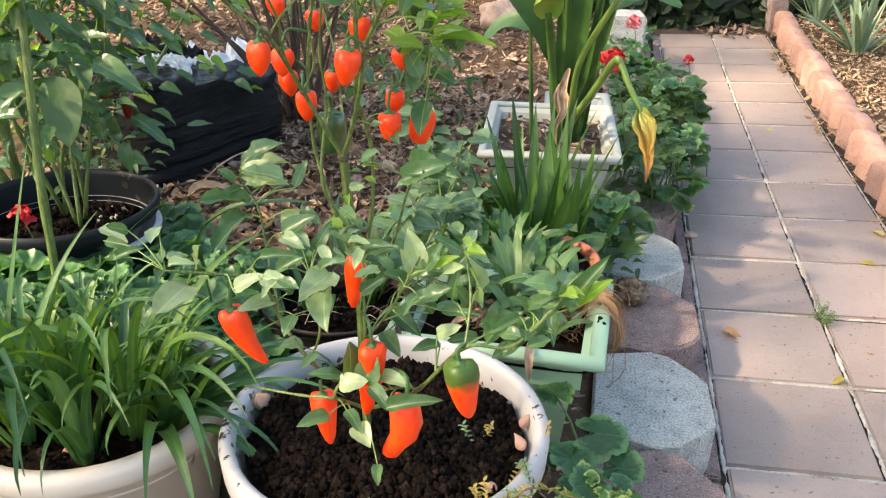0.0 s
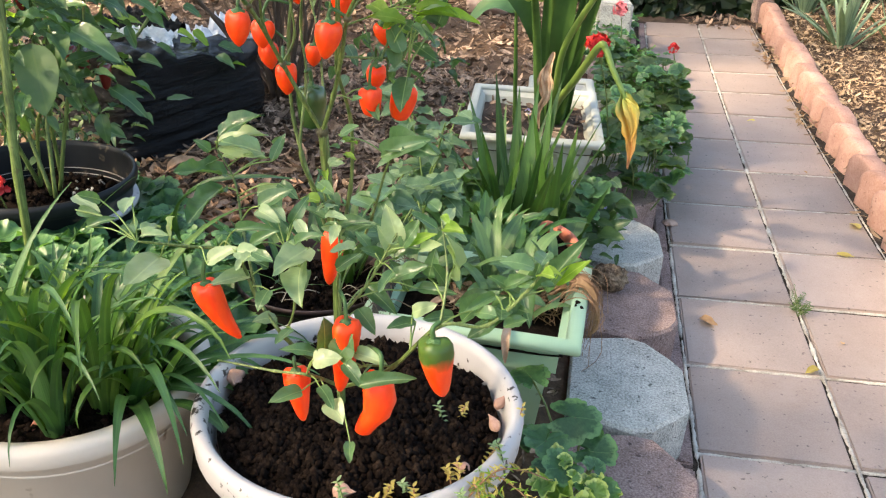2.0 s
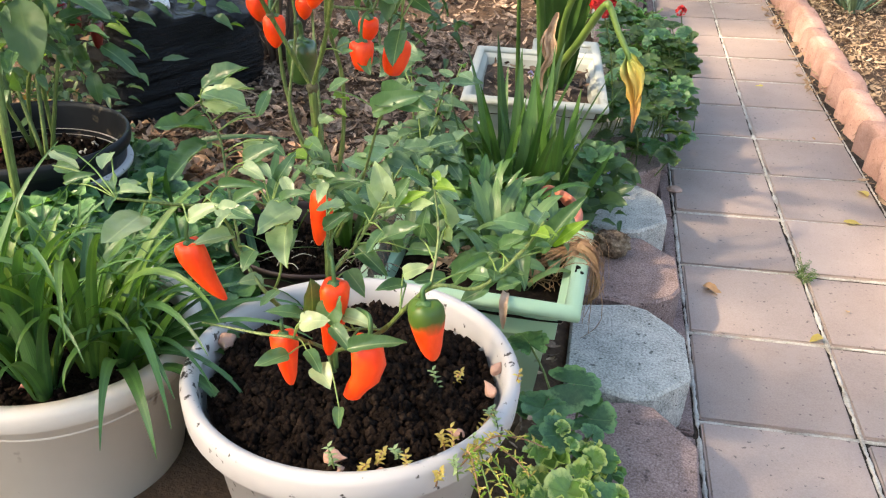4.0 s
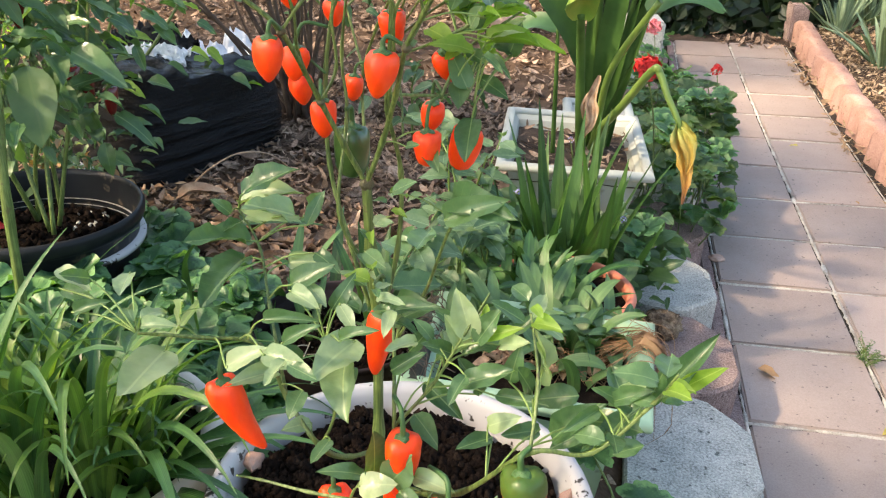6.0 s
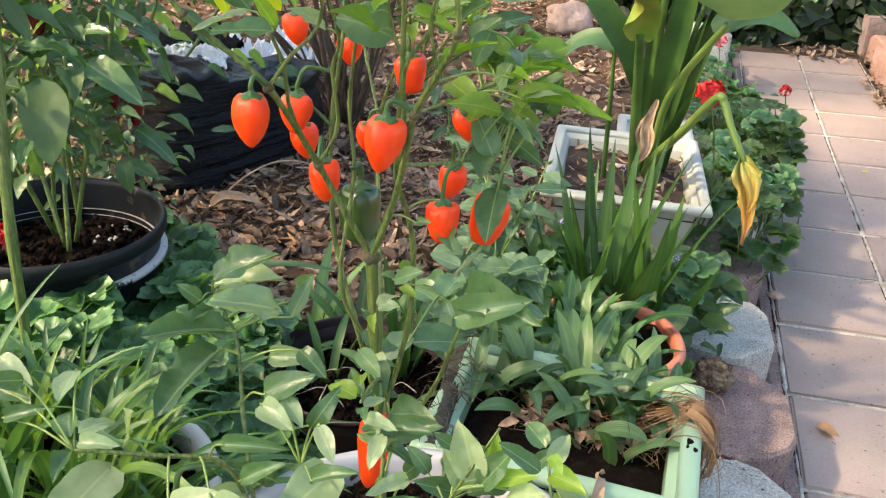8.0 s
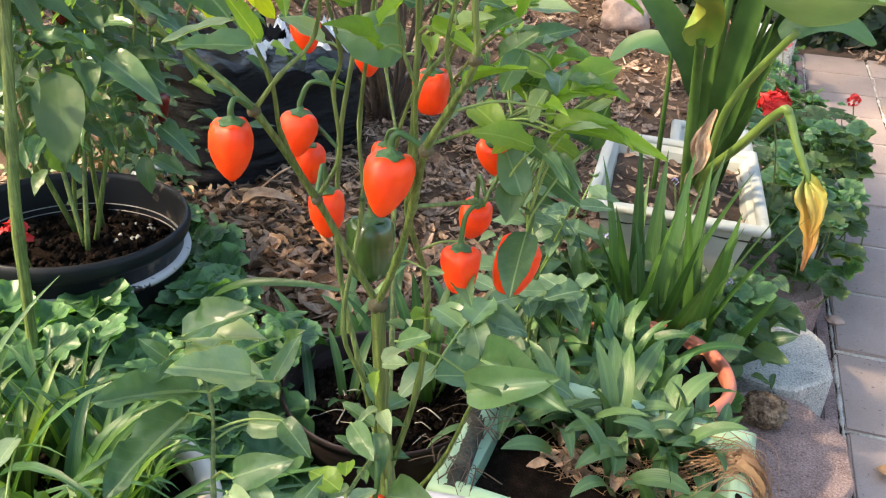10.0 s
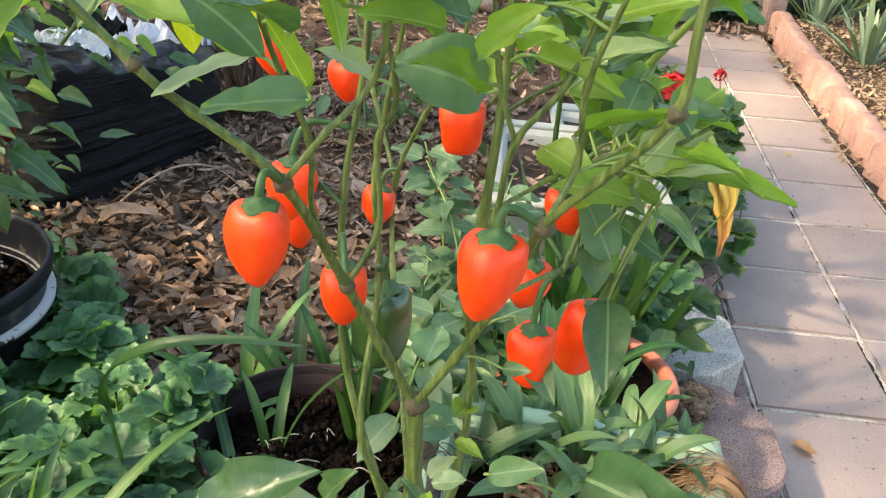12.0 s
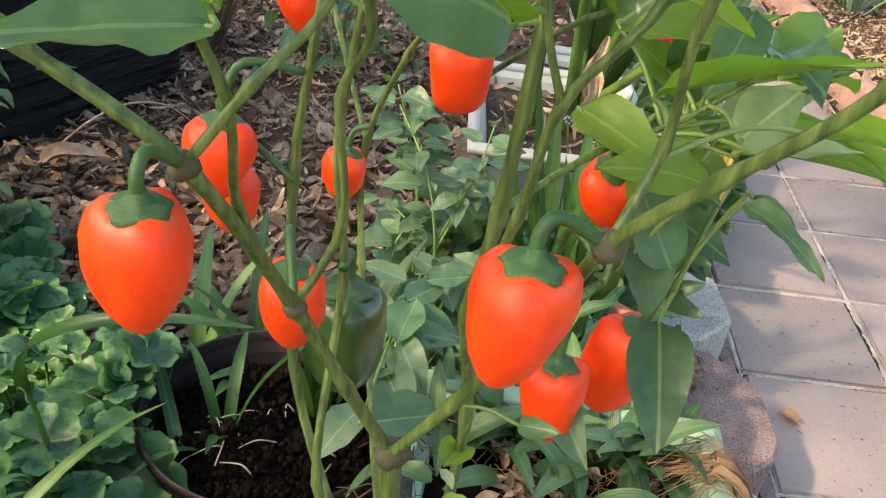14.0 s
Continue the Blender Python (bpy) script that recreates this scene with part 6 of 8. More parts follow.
shine = M_LILY_BIG.node_tree.nodes.new("ShaderNodeBsdfTranslucent")
shine.inputs["Color"].default_value = (0.24, 0.38, 0.10, 1)
blend = M_LILY_BIG.node_tree.nodes.new("ShaderNodeMixShader")
blend.inputs[0].default_value = 0.22
M_LILY_BIG.node_tree.links.new(M_LILY_BIG.node_tree.nodes["Principled BSDF"].outputs[0], blend.inputs[1])
M_LILY_BIG.node_tree.links.new(shine.outputs[0], blend.inputs[2])
M_LILY_BIG.node_tree.links.new(blend.outputs[0], M_LILY_BIG.node_tree.nodes["Material Output"].inputs["Surface"])
STALKS = (((-0.672, 0.935, 0.27), (-0.686, 0.865, 0.40), (-0.700, 0.800, 0.56), (-0.708, 0.710, 0.665), 0.0185), ((-0.742, 0.925, 0.27), (-0.748, 0.88, 0.43), (-0.752, 0.85, 0.53), (-0.757, 0.84, 0.610), 0.0085),
          ((-0.648, 0.935, 0.27), (-0.644, 0.860, 0.42), (-0.628, 0.785, 0.55), (-0.558, 0.682, 0.705), 0.0140), ((-0.662, 0.985, 0.27), (-0.664, 0.965, 0.48), (-0.672, 0.92, 0.66), (-0.668, 0.90, 0.80), 0.0150),
          ((-0.625, 0.985, 0.27), (-0.612, 0.975, 0.48), (-0.60, 0.945, 0.64), (-0.57, 0.925, 0.78), 0.0115))
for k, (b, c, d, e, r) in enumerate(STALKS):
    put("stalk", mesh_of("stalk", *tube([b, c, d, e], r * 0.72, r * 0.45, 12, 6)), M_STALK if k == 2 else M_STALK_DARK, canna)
FRONT = (0.0, -1.0, 0.35)
big_leaf([(-0.56, 0.69, 0.715), (-0.545, 0.62, 0.755), (-0.51, 0.54, 0.785), (-0.46, 0.47, 0.79)], 0.17, M_LILY_BIG, canna, 2, cup=0.15)
big_leaf([(-0.57, 0.90, 0.655), (-0.52, 0.90, 0.685), (-0.46, 0.89, 0.69), (-0.405, 0.87, 0.665)], 0.075, M_LEAF_BROAD, canna, 3, cup=0.1, face=(0.0, -0.6, 1.0))
big_leaf([(-0.755, 0.845, 0.605), (-0.795, 0.86, 0.615), (-0.840, 0.88, 0.597), (-0.880, 0.89, 0.560)], 0.060, M_LEAF_BROAD, canna, 4, cup=0.2, face=(0.0, -0.6, 1.0))
big_leaf([(-0.702, 0.83, 0.535), (-0.728, 0.80, 0.610), (-0.772, 0.775, 0.675), (-0.820, 0.755, 0.725), (-0.860, 0.735, 0.76)], 0.056, M_BLADE_BIG, canna, 5, cup=0.3, face=(0.3, -0.9, 0.5))
big_leaf([(-0.706, 0.715, 0.655), (-0.712, 0.695, 0.700), (-0.722, 0.66, 0.735), (-0.735, 0.61, 0.752)], 0.070, M_LEAF_WILT_EDGE, canna, 31, "wilted_leaf", 0.8, 0.03, FRONT)["label"] = "leaf turning yellow and brown at its edge"
big_leaf([(-0.652, 0.89, 0.47), (-0.646, 0.86, 0.55), (-0.636, 0.845, 0.66), (-0.625, 0.835, 0.78), (-0.612, 0.82, 0.92)], 0.050, M_BLADE_BIG, canna, 1, cup=0.45, face=FRONT)
big_leaf([(-0.615, 1.00, 0.28), (-0.600, 0.985, 0.47), (-0.578, 0.965, 0.63), (-0.548, 0.95, 0.78)], 0.024, M_BLADE_BIG, canna, 20, cup=0.5, face=(0.2, -1.0, 0.2))
big_leaf([(-0.635, 0.94, 0.28), (-0.622, 0.89, 0.40), (-0.600, 0.84, 0.49), (-0.585, 0.80, 0.56)], 0.022, M_BLADE_BIG, canna, 22, cup=0.5, face=FRONT)
big_leaf([(-0.63, 0.95, 0.78), (-0.58, 0.98, 0.86), (-0.50, 0.98, 0.90)], 0.16, M_LILY_BIG, canna, 6, cup=0.3)
for k, (x, y, dx, dy, h) in enumerate(((-0.672, 0.945, -0.020, -0.050, 0.70), (-0.655, 0.965, 0.010, -0.050, 0.80), (-0.660, 0.955, 0.045, -0.020, 0.66), (-0.645, 0.935, 0.060, -0.060, 0.68), (-0.668, 0.975, -0.030, 0.010, 0.86), (-0.640, 0.960, 0.110, 0.000, 0.74))):
    big_leaf([(x, y, 0.28), (x + dx * 0.3, y + dy * 0.3, 0.28 + (h - 0.28) * 0.4), (x + dx * 0.65, y + dy * 0.7, 0.28 + (h - 0.28) * 0.75), (x + dx, y + dy, h)], 0.026 + 0.006 * (k % 3), M_BLADE_BIG, canna, 140 + k, cup=0.5, face=(0.3 * math.sin(k * 2), -1.0, 0.2))
put("stalk", mesh_of("stalk", *tube([(-0.657, 0.942, 0.28), (-0.640, 0.88, 0.37), (-0.599, 0.777, 0.464), (-0.555, 0.650, 0.576), (-0.540, 0.637, 0.574), (-0.520, 0.620, 0.535), (-0.493, 0.606, 0.490), (-0.488, 0.604, 0.475)], 0.0105, 0.0052, 10, 6)), M_STALK, canna)
M_WILTING = wilting("wilting_leaf", 0.335, 0.490)
withered_leaf([(-0.492, 0.606, 0.492), (-0.480, 0.602, 0.455), (-0.467, 0.592, 0.410), (-0.460, 0.580, 0.370), (-0.462, 0.570, 0.330)], 0.051, 70, M_WILTING, canna, 7, "wilted_leaf", "shrivelled yellow hanging leaf with a brown tip", (0.3, -1.0, 0.2), 0.22)
withered_leaf([(-0.488, 0.600, 0.480), (-0.470, 0.590, 0.452), (-0.462, 0.585, 0.420), (-0.466, 0.580, 0.390)], 0.036, -50, M_WILTING, canna, 10, "wilted_leaf", "torn yellow flap of the hanging leaf", (-0.5, -1.0, 0.2), 0.3)
withered_leaf([(-0.656, 0.775, 0.528), (-0.668, 0.765, 0.480), (-0.662, 0.760, 0.430), (-0.678, 0.772, 0.385), (-0.672, 0.780, 0.335)], 0.029, 60, M_LEAF_TAN, canna, 8, "dry_leaf", "crumpled dry tan leaf", (0.7, -1.0, 0.2), 0.35, 0.24)
withered_leaf([(-0.660, 0.770, 0.505), (-0.680, 0.762, 0.460), (-0.672, 0.770, 0.415)], 0.024, -70, M_LEAF_TAN, canna, 48, "dry_leaf", "crumpled dry tan leaf", (-0.4, -1.0, 0.2), 0.4, 0.24)


# ---- geraniums and other ground cover ----
def geranium(name, label, centre, count, region, size, seed, shapes, top, cat="geranium", group=""):
    """A mound of stalked round leaves over a region (x0, x1, y0, y1); top gives the mound's height at a place."""
    rng = random.Random(seed)
    t = thing(name, centre, label, cat, group)
    x0, x1, y0, y1 = region
    n = 0
    while n < count:
        x, y = rng.uniform(x0, x1), rng.uniform(y0, y1)
        h = top(x, y)
        if h is None:
            continue
        n += 1
        low = 0.45 if rng.random() < 0.3 else 1.0
        z = 0.09 + (h - 0.09) * low * rng.uniform(0.78, 1.05)
        s = size * (0.42 + 0.85 * rng.random() ** 1.3)
        nrm = Vector((rng.uniform(-0.7, 0.7) + (x - centre[0]) * 0.9, rng.uniform(-0.8, 0.4) + (y - centre[1]) * 0.5, 1)).normalized()
        me = shapes[rng.randrange(5)] if not isinstance(shapes[0], list) else shapes[int(rng.random() * len(shapes))][rng.randrange(5)]
        q = Vector((x, y, z))
        put("leaf", me, None, t, aim(q, Vector((math.cos(n * 2.4), math.sin(n * 2.4), 0)), nrm, (s, s, s * 1.2)))
        if n % 4 == 0:
            b = Vector((x + rng.uniform(-0.03, 0.03), y + rng.uniform(-0.03, 0.03), 0.09))
            put("stalk", mesh_of("stalk", *tube([b, b.lerp(q, 0.6) + Vector((0.01, 0, 0.01)), q], 0.0022, 0.0014, 5, 3)), M_STEM, t)
    return t


def clear_of(x, y, spots):
    return all((x - a) ** 2 + (y - b) ** 2 > r * r for a, b, r in spots)


POT_SPOTS = ((POT.x, POT.y, 0.225), (LEFT_POT.x, LEFT_POT.y, 0.19), (BROWN_POT.x, BROWN_POT.y, 0.160), (BLACK_POT.x, BLACK_POT.y, 0.20))


def left_cover(x, y):
    if not clear_of(x, y, POT_SPOTS) or y > 0.13 + 0.05 * noise.noise(Vector((x * 9, 0, 1))) + 1.05 * max(0.0, -1.25 - x):
        return None
    return 0.235 + 0.06 * noise.noise(Vector((x * 7, y * 7, 4))) + 0.08 * max(0.0, min(1.0, (-1.36 - x) / 0.12)) * (y < 0.08)


geranium("geranium_plant", "low spreading geranium with scalloped dark green leaves", (-1.30, 0.15, 0.09), 370, (-1.78, -1.04, -0.20, 0.52), 0.046, 61, SET_GERANIUM, left_cover)
geranium("geranium_plant", "geranium leaves leaning over the brown pot's edge", (-1.16, 0.04, 0.09), 80, (-1.32, -1.165, -0.14, 0.15), 0.031, 65, SET_GERANIUM, lambda x, y: 0.290 + 0.03 * noise.noise(Vector((x * 11, y * 11, 3))))
variegated = geranium("geranium_plant", "variegated geranium with yellow-edged leaves beside the blocks", (-0.530, -0.31, 0.09), 46, (-0.60, -0.47, -0.43, -0.26), 0.024, 62, [SET_GERANIUM, SET_GERANIUM_VAR, SET_GERANIUM_VAR],
                      lambda x, y: (0.205 + 0.05 * noise.noise(Vector((x * 12, y * 12, 9)))) if clear_of(x, y, POT_SPOTS[:1]) else None)
for k, (x, y, z, r) in enumerate(((-0.545, -0.212, 0.222, 0.040), (-0.618, -0.162, 0.250, 0.030), (-0.585, -0.255, 0.205, 0.034), (-0.515, -0.245, 0.190, 0.034), (-0.610, -0.230, 0.180, 0.030), (-0.500, -0.205, 0.170, 0.026))):
    q = Vector((x, y, z))
    put("leaf", SET_GERANIUM[k % 5], None, variegated, aim(q, Vector((math.cos(k * 2.1), math.sin(k * 2.1), 0)), Vector((0.15 - 0.1 * (k % 3), -0.30, 1)).normalized(), (r, r, r)))
    put("stalk", mesh_of("stalk", *tube([(-0.545, -0.26, 0.09), q.lerp(Vector((-0.545, -0.26, 0.09)), 0.4) + Vector((0.01, 0, 0.015)), q], 0.0022, 0.0016, 6, 4)), M_STEM, variegated)
path_geranium = geranium("geranium_plant", "leafy red-flowering geranium spilling over the path edge", (-0.40, 1.45, 0.09), 370, (-0.52, -0.235, 0.92, 2.25), 0.034, 63, [SET_GERANIUM, SET_GERANIUM_SUN, SET_GERANIUM_SUN],
                         lambda x, y: None if (x > -0.30 and (y < 1.15 or y > 1.75)) else 0.25 + 0.09 * noise.noise(Vector((x * 6, y * 4, 2))) - 0.5 * max(0.0, x + 0.34))


def flower_head(parent, at, size, material, seed, petals=26, foot=None):
    """A round cluster of small petals on a thin stalk."""
    rng = random.Random(seed)
    c = Vector(at)
    head = put("flower_head", heap("flower_head", [petal(rng, c, size) for _ in range(petals)]), material, parent)
    b = Vector(foot or (c.x + 0.02, c.y + 0.02, 0.15))
    put("stalk", mesh_of("stalk", *tube([b, c.lerp(b, 0.4) + Vector((0.01, 0, 0)), c], 0.002, 0.0016, 6, 4)), M_STEM, head)
    return head


def petal(rng, c, size):
    d = Vector((rng.gauss(0, 1), rng.gauss(0, 1), rng.gauss(0.3, 0.8))).normalized()
    s, q = d.orthogonal().normalized(), c + d * size * 0.55
    u = d.cross(s)
    a, w = rng.uniform(0, 6.28), size * 0.42
    e, g = s * math.cos(a) + u * math.sin(a), u * math.cos(a) - s * math.sin(a)
    v = [q - e * w * 0.3, q + g * w * 0.5 + d * w * 0.2, q + e * w + d * w * 0.35, q - g * w * 0.5 + d * w * 0.2, q + e * w * 0.35 - d * w * 0.15]
    return v, [(0, 1, 4), (1, 2, 4), (2, 3, 4), (3, 0, 4)]


geranium("geranium_plant", "geranium leaves crowding the smaller red flower", (-0.34, 1.62, 0.09), 60, (-0.42, -0.25, 1.42, 1.80), 0.030, 68, [SET_GERANIUM, SET_GERANIUM_SUN], lambda x, y: 0.33 + 0.03 * noise.noise(Vector((x * 9, y * 9, 5))) - 0.35 * abs(x + 0.32))
flower_head(path_geranium, (-0.556, 0.800, 0.546), 0.042, M_FLOWER_RED, 1, 60, (-0.485, 1.02, 0.2))
flower_head(path_geranium, (-0.293, 1.615, 0.377), 0.025, M_FLOWER_RED, 2, 30)
flower_head(path_geranium, (-0.350, 2.050, 0.270), 0.012, M_STEM, 3, 16)
far_geranium = geranium("geranium_plant", "pink-flowering geranium near the end of the path", (-0.46, 2.75, 0.09), 70, (-0.62, -0.34, 2.35, 3.1), 0.032, 64, SET_GERANIUM, lambda x, y: 0.22 + 0.05 * noise.noise(Vector((x * 7, y * 7, 8))))
flower_head(far_geranium, (-0.447, 2.40, 0.35), 0.044, M_FLOWER_PINK, 4, 44)
left_red = thing("flowering_plant", (-1.70, 0.10, 0.09), "small red-flowered plant beside the black pot", "flower")
flower_head(left_red, (-1.655, 0.085, 0.35), 0.034, M_FLOWER_RED, 5, 24)

ferny = thing("groundcover_plant", (-0.60, 0.72, 0.09), "grey-green ferny ground cover with lilac flowers", "ground cover")
rng = random.Random(66)
for i in range(260):
    x, y = rng.uniform(-0.76, -0.44), rng.uniform(0.52, 0.98)
    if y > 0.66 and x < -0.53:
        continue
    d = Vector((rng.uniform(-1, 1), rng.uniform(-1, 0.6), rng.uniform(-0.1, 0.7)))
    s = rng.uniform(0.018, 0.042)
    put("leaf", SET_BLUE[rng.randrange(7)], None, ferny, aim((x, y, 0.095 + rng.uniform(0, 0.075)), d, (rng.uniform(-.4, .4), -.3, 1), (s * 0.7, s, s)))
for k, q in enumerate(((-0.574, 0.566, 0.285), (-0.700, 0.700, 0.400), (-0.50, 0.62, 0.21), (-0.80, 0.62, 0.30))):
    flower_head(ferny, q, 0.011, M_FLOWER_LILAC, 70 + k, 14)

broadleaf = thing("broadleaf_plant", (-0.74, 0.50, 0.09), "dark broad-leaved plant in front of the white planter", "plant")
rng = random.Random(69)
for i in range(170):
    x, y = rng.uniform(-0.98, -0.50), rng.uniform(0.40, 0.64)
    d = Vector((rng.uniform(-1, 1), rng.uniform(-1, 0.2), rng.uniform(-0.3, 0.5)))
    s = rng.uniform(0.05, 0.10)
    put("leaf", (SET_DARK if i % 3 else SET_GERANIUM)[rng.randrange(5)], None, broadleaf, aim((x, y, 0.12 + rng.uniform(0, 0.16)), d, (rng.uniform(-.4, .4), -.6, 1), (s, s, s)) if i % 3 else aim((x, y, 0.12 + rng.uniform(0, 0.16)), d, (rng.uniform(-.4, .4), -.6, 1), (s * 0.4, s * 0.4, s * 0.4)))
for i in range(190):
    x, y = rng.uniform(-0.92, -0.47), rng.uniform(0.58, 0.675)
    d = Vector((rng.uniform(-1, 1), rng.uniform(-1, 0.1), rng.uniform(-0.4, 0.4)))
    s = rng.uniform(0.035, 0.07)
    put("leaf", (SET_DARK if i % 3 else SET_BLUE)[rng.randrange(7)], None, broadleaf, aim((x, y, 0.13 + rng.uniform(0, 0.14)), d, (rng.uniform(-.4, .4), -.8, 0.8), (s, s, s)))
big_leaf([(-0.90, 0.60, 0.16), (-0.895, 0.56, 0.24), (-0.89, 0.50, 0.29), (-0.885, 0.44, 0.28)], 0.085, M_LEAF_BROAD, broadleaf, 12, cup=0.15)
big_leaf([(-0.87, 0.60, 0.14), (-0.862, 0.57, 0.21), (-0.86, 0.55, 0.26)], 0.03, M_LEAF_DRY, broadleaf, 13, "dry_leaf", 0.8, 0.05)

# pale vine with compound leaves behind the pepper plant
vine = thing("vine_plant", (-0.90, 0.12, 0.26), "pale bluish-green leafy vine climbing behind the peppers", "vine")
rng = random.Random(67)
for k in range(12):
    tip = Vector((-0.86 + rng.uniform(-0.12, 0.14), 0.26 + rng.uniform(-0.16, 0.30), rng.uniform(0.28, 0.52)))
    b = Vector((-0.90 + rng.uniform(-0.05, 0.1), 0.28 + rng.uniform(-0.05, 0.15), 0.20))
    mid = b.lerp(tip, 0.5) + Vector((rng.uniform(-0.03, 0.03), 0, 0.06))
    put("stem", mesh_of("stem", *tube([b, mid, tip], 0.0022, 0.0012, 6, 5)), M_STALK, vine)
    for i in range(9):
        q = mid.lerp(tip, i / 8)
        a = i * 2.6 + k
        d = Vector((math.cos(a), math.sin(a), rng.uniform(-0.2, 0.3)))
        s = rng.uniform(0.032, 0.058)
        put("leaf", SET_BLUE[rng.randrange(7)], None, vine, aim(q + d * 0.008, d, (rng.uniform(-.3, .3), -.4, 1), (s * 1.15, s, s)))

for k, (tip, mid) in enumerate((((-0.905, -0.125, 0.440), (-0.895, 0.02, 0.43)), ((-0.890, -0.03, 0.450), (-0.895, 0.08, 0.42)))):
    b, mid, tip = Vector((-0.90, 0.13, 0.22)), Vector(mid), Vector(tip)
    put("stem", mesh_of("stem", *tube([b, mid, tip], 0.0022, 0.0012, 6, 6)), M_STALK, vine)
    for i in range(6):
        q, a = mid.lerp(tip, i / 5), i * 2.6 + k
        d = Vector((math.cos(a), math.sin(a), rng.uniform(-0.2, 0.1)))
        s = rng.uniform(0.050, 0.070)
        put("leaf", (SET_LEAF if i % 2 else SET_BLUE)[i], None, vine, aim(q + d * 0.006, d, (rng.uniform(-.3, .1), -.45, 1), (s * 1.15, s, s)))

# ---- pepper plant in the black pot, and the shrubs behind ----
def leafy_shrub(name, label, base, stems, leaf_n, leaf_size, shapes, seed, r, category="shrub", wide=1.0, stem_mat=None, spread=0.10, low=0.3, east=9.0):
    """Upright stems with side shoots; leaves hang from the upper two thirds."""
    rng = random.Random(seed)
    t = thing(name, base, label, category)
    for tip in stems:
        b, e = Vector(base) + Vector((rng.uniform(-0.05, 0.05), rng.uniform(-0.05, 0.05), 0)), Vector(tip)
        pts = [b, b.lerp(e, 0.35) + Vector((rng.uniform(-0.02, 0.02), rng.uniform(-0.02, 0.02), 0.02)), b.lerp(e, 0.7) + Vector((rng.uniform(-0.02, 0.02), rng.uniform(-0.02, 0.02), 0)), e]
        put("stem", mesh_of("stem", *tube(pts, r, r * 0.4, 8, 5, 0.2)), stem_mat or M_STEM, t)
        c = spline(pts, 8)
        for i in range(leaf_n):
            q = c[int(len(c) * rng.uniform(low, 1.0)) - 1] + Vector((rng.gauss(0, spread), rng.gauss(0, spread), rng.gauss(0, spread * 0.5)))
            if q.x > east:
                q.x = east - rng.uniform(0.0, 0.22)
            d = Vector((q.x - b.x + rng.gauss(0, 0.15), q.y - b.y + rng.gauss(0, 0.15), rng.uniform(-0.25, 0.1)))
            s = leaf_size * rng.uniform(0.55, 1.2)
            sh = shapes[rng.randrange(len(shapes))]
            put("leaf", sh[rng.randrange(7)], None, t, aim(q, d, (rng.uniform(-.5, .5), -.35 + rng.uniform(-.4, .4), 1), (s * wide, s, s)))
    return t


dark_pepper = leafy_shrub("pepper_plant", "tall pepper plant with dark red peppers in the black pot", (-1.625, 0.19, 0.31),
                          ((-1.50, 0.10, 0.66), (-1.62, 0.20, 0.92), (-1.72, 0.10, 0.80), (-1.58, 0.32, 0.86), (-1.80, 0.24, 0.90), (-1.50, 0.24, 0.78)), 76, 0.058, (SET_DARK, SET_DARK, SET_LEAF, SET_DARK, SET_LEAF, SET_DARK, SET_LEAF), 71, 0.0045, "pepper plant", 0.95, spread=0.105, low=0.56, east=-1.46)
for k, (x, y, z) in enumerate(((-1.540, 0.320, 0.510), (-1.660, 0.400, 0.520), (-1.600, 0.345, 0.525), (-1.700, 0.140, 0.600), (-1.600, 0.180, 0.690))):
    pepper(dark_pepper, (x, y, z), 0.030, 0.055, (0.1 * math.sin(k), 0, -1), (x + 0.01, y, z + 0.05), material=M_PEPPER_DARK, kind="horn", variant=k, label="ripe dark red pepper")
rng = random.Random(72)
for k, (x, y, z, dx, dy) in enumerate(((-1.505, 0.050, 0.640, 0.30, -0.35), (-1.455, 0.085, 0.660, 0.95, -0.25), (-1.52, 0.20, 0.63, 0.9, -0.1), (-1.535, 0.020, 0.625, -0.5, -0.5), (-1.465, 0.205, 0.525, 0.9, -0.2), (-1.640, 0.420, 0.365, 0.9, 0.0))):
    s, w = (0.125, 0.115, 0.095, 0.085, 0.090, 0.075)[k], (1.25, 0.8, 0.9, 1.0, 0.7, 0.9)[k]
    put("leaf", (SET_LEAF if k else SET_DARK)[k], None, dark_pepper, aim((x, y, z), (dx, dy, -0.85 if k == 0 else -0.25), (0.2, -0.8 if k == 0 else -0.4, 0.7), (s * w, s, s)))
tall_stem = thing("leafy_shrub", (-1.475, -0.10, 0.09), "single thick pale green stem with leaves high up", "shrub")
put("stem", mesh_of("stem", *tube([(-1.475, -0.10, 0.08), (-1.473, -0.088, 0.464), (-1.472, -0.074, 0.593), (-1.471, -0.049, 0.784), (-1.475, -0.03, 0.95)], 0.0074, 0.0062, 10, 6, 0.15)), M_STEM, tall_stem)
rng = random.Random(170)
for i in range(26):
    d = Vector((rng.uniform(-1, 0.8), rng.uniform(-1, 1), rng.uniform(-0.5, 0.2)))
    s = rng.uniform(0.05, 0.085)
    put("leaf", (SET_DARK if i % 3 else SET_BRIGHT)[rng.randrange(7)], None, tall_stem, aim(Vector((-1.473, -0.04, rng.uniform(0.74, 0.95))) + d * 0.02, d, (rng.uniform(-.4, .4), -.4, 1), (s * 0.8, s, s)))
leafy_shrub("leafy_shrub", "leafy green shrub with a thick pale stem", (-1.86, 0.40, 0.09), ((-1.90, 0.36, 1.05), (-2.15, 0.60, 0.95), (-2.05, 0.20, 0.90), (-1.95, 0.55, 0.75)), 48, 0.065, (SET_DARK, SET_DARK, SET_LEAF, SET_BRIGHT), 73, 0.013, wide=0.9, spread=0.14)
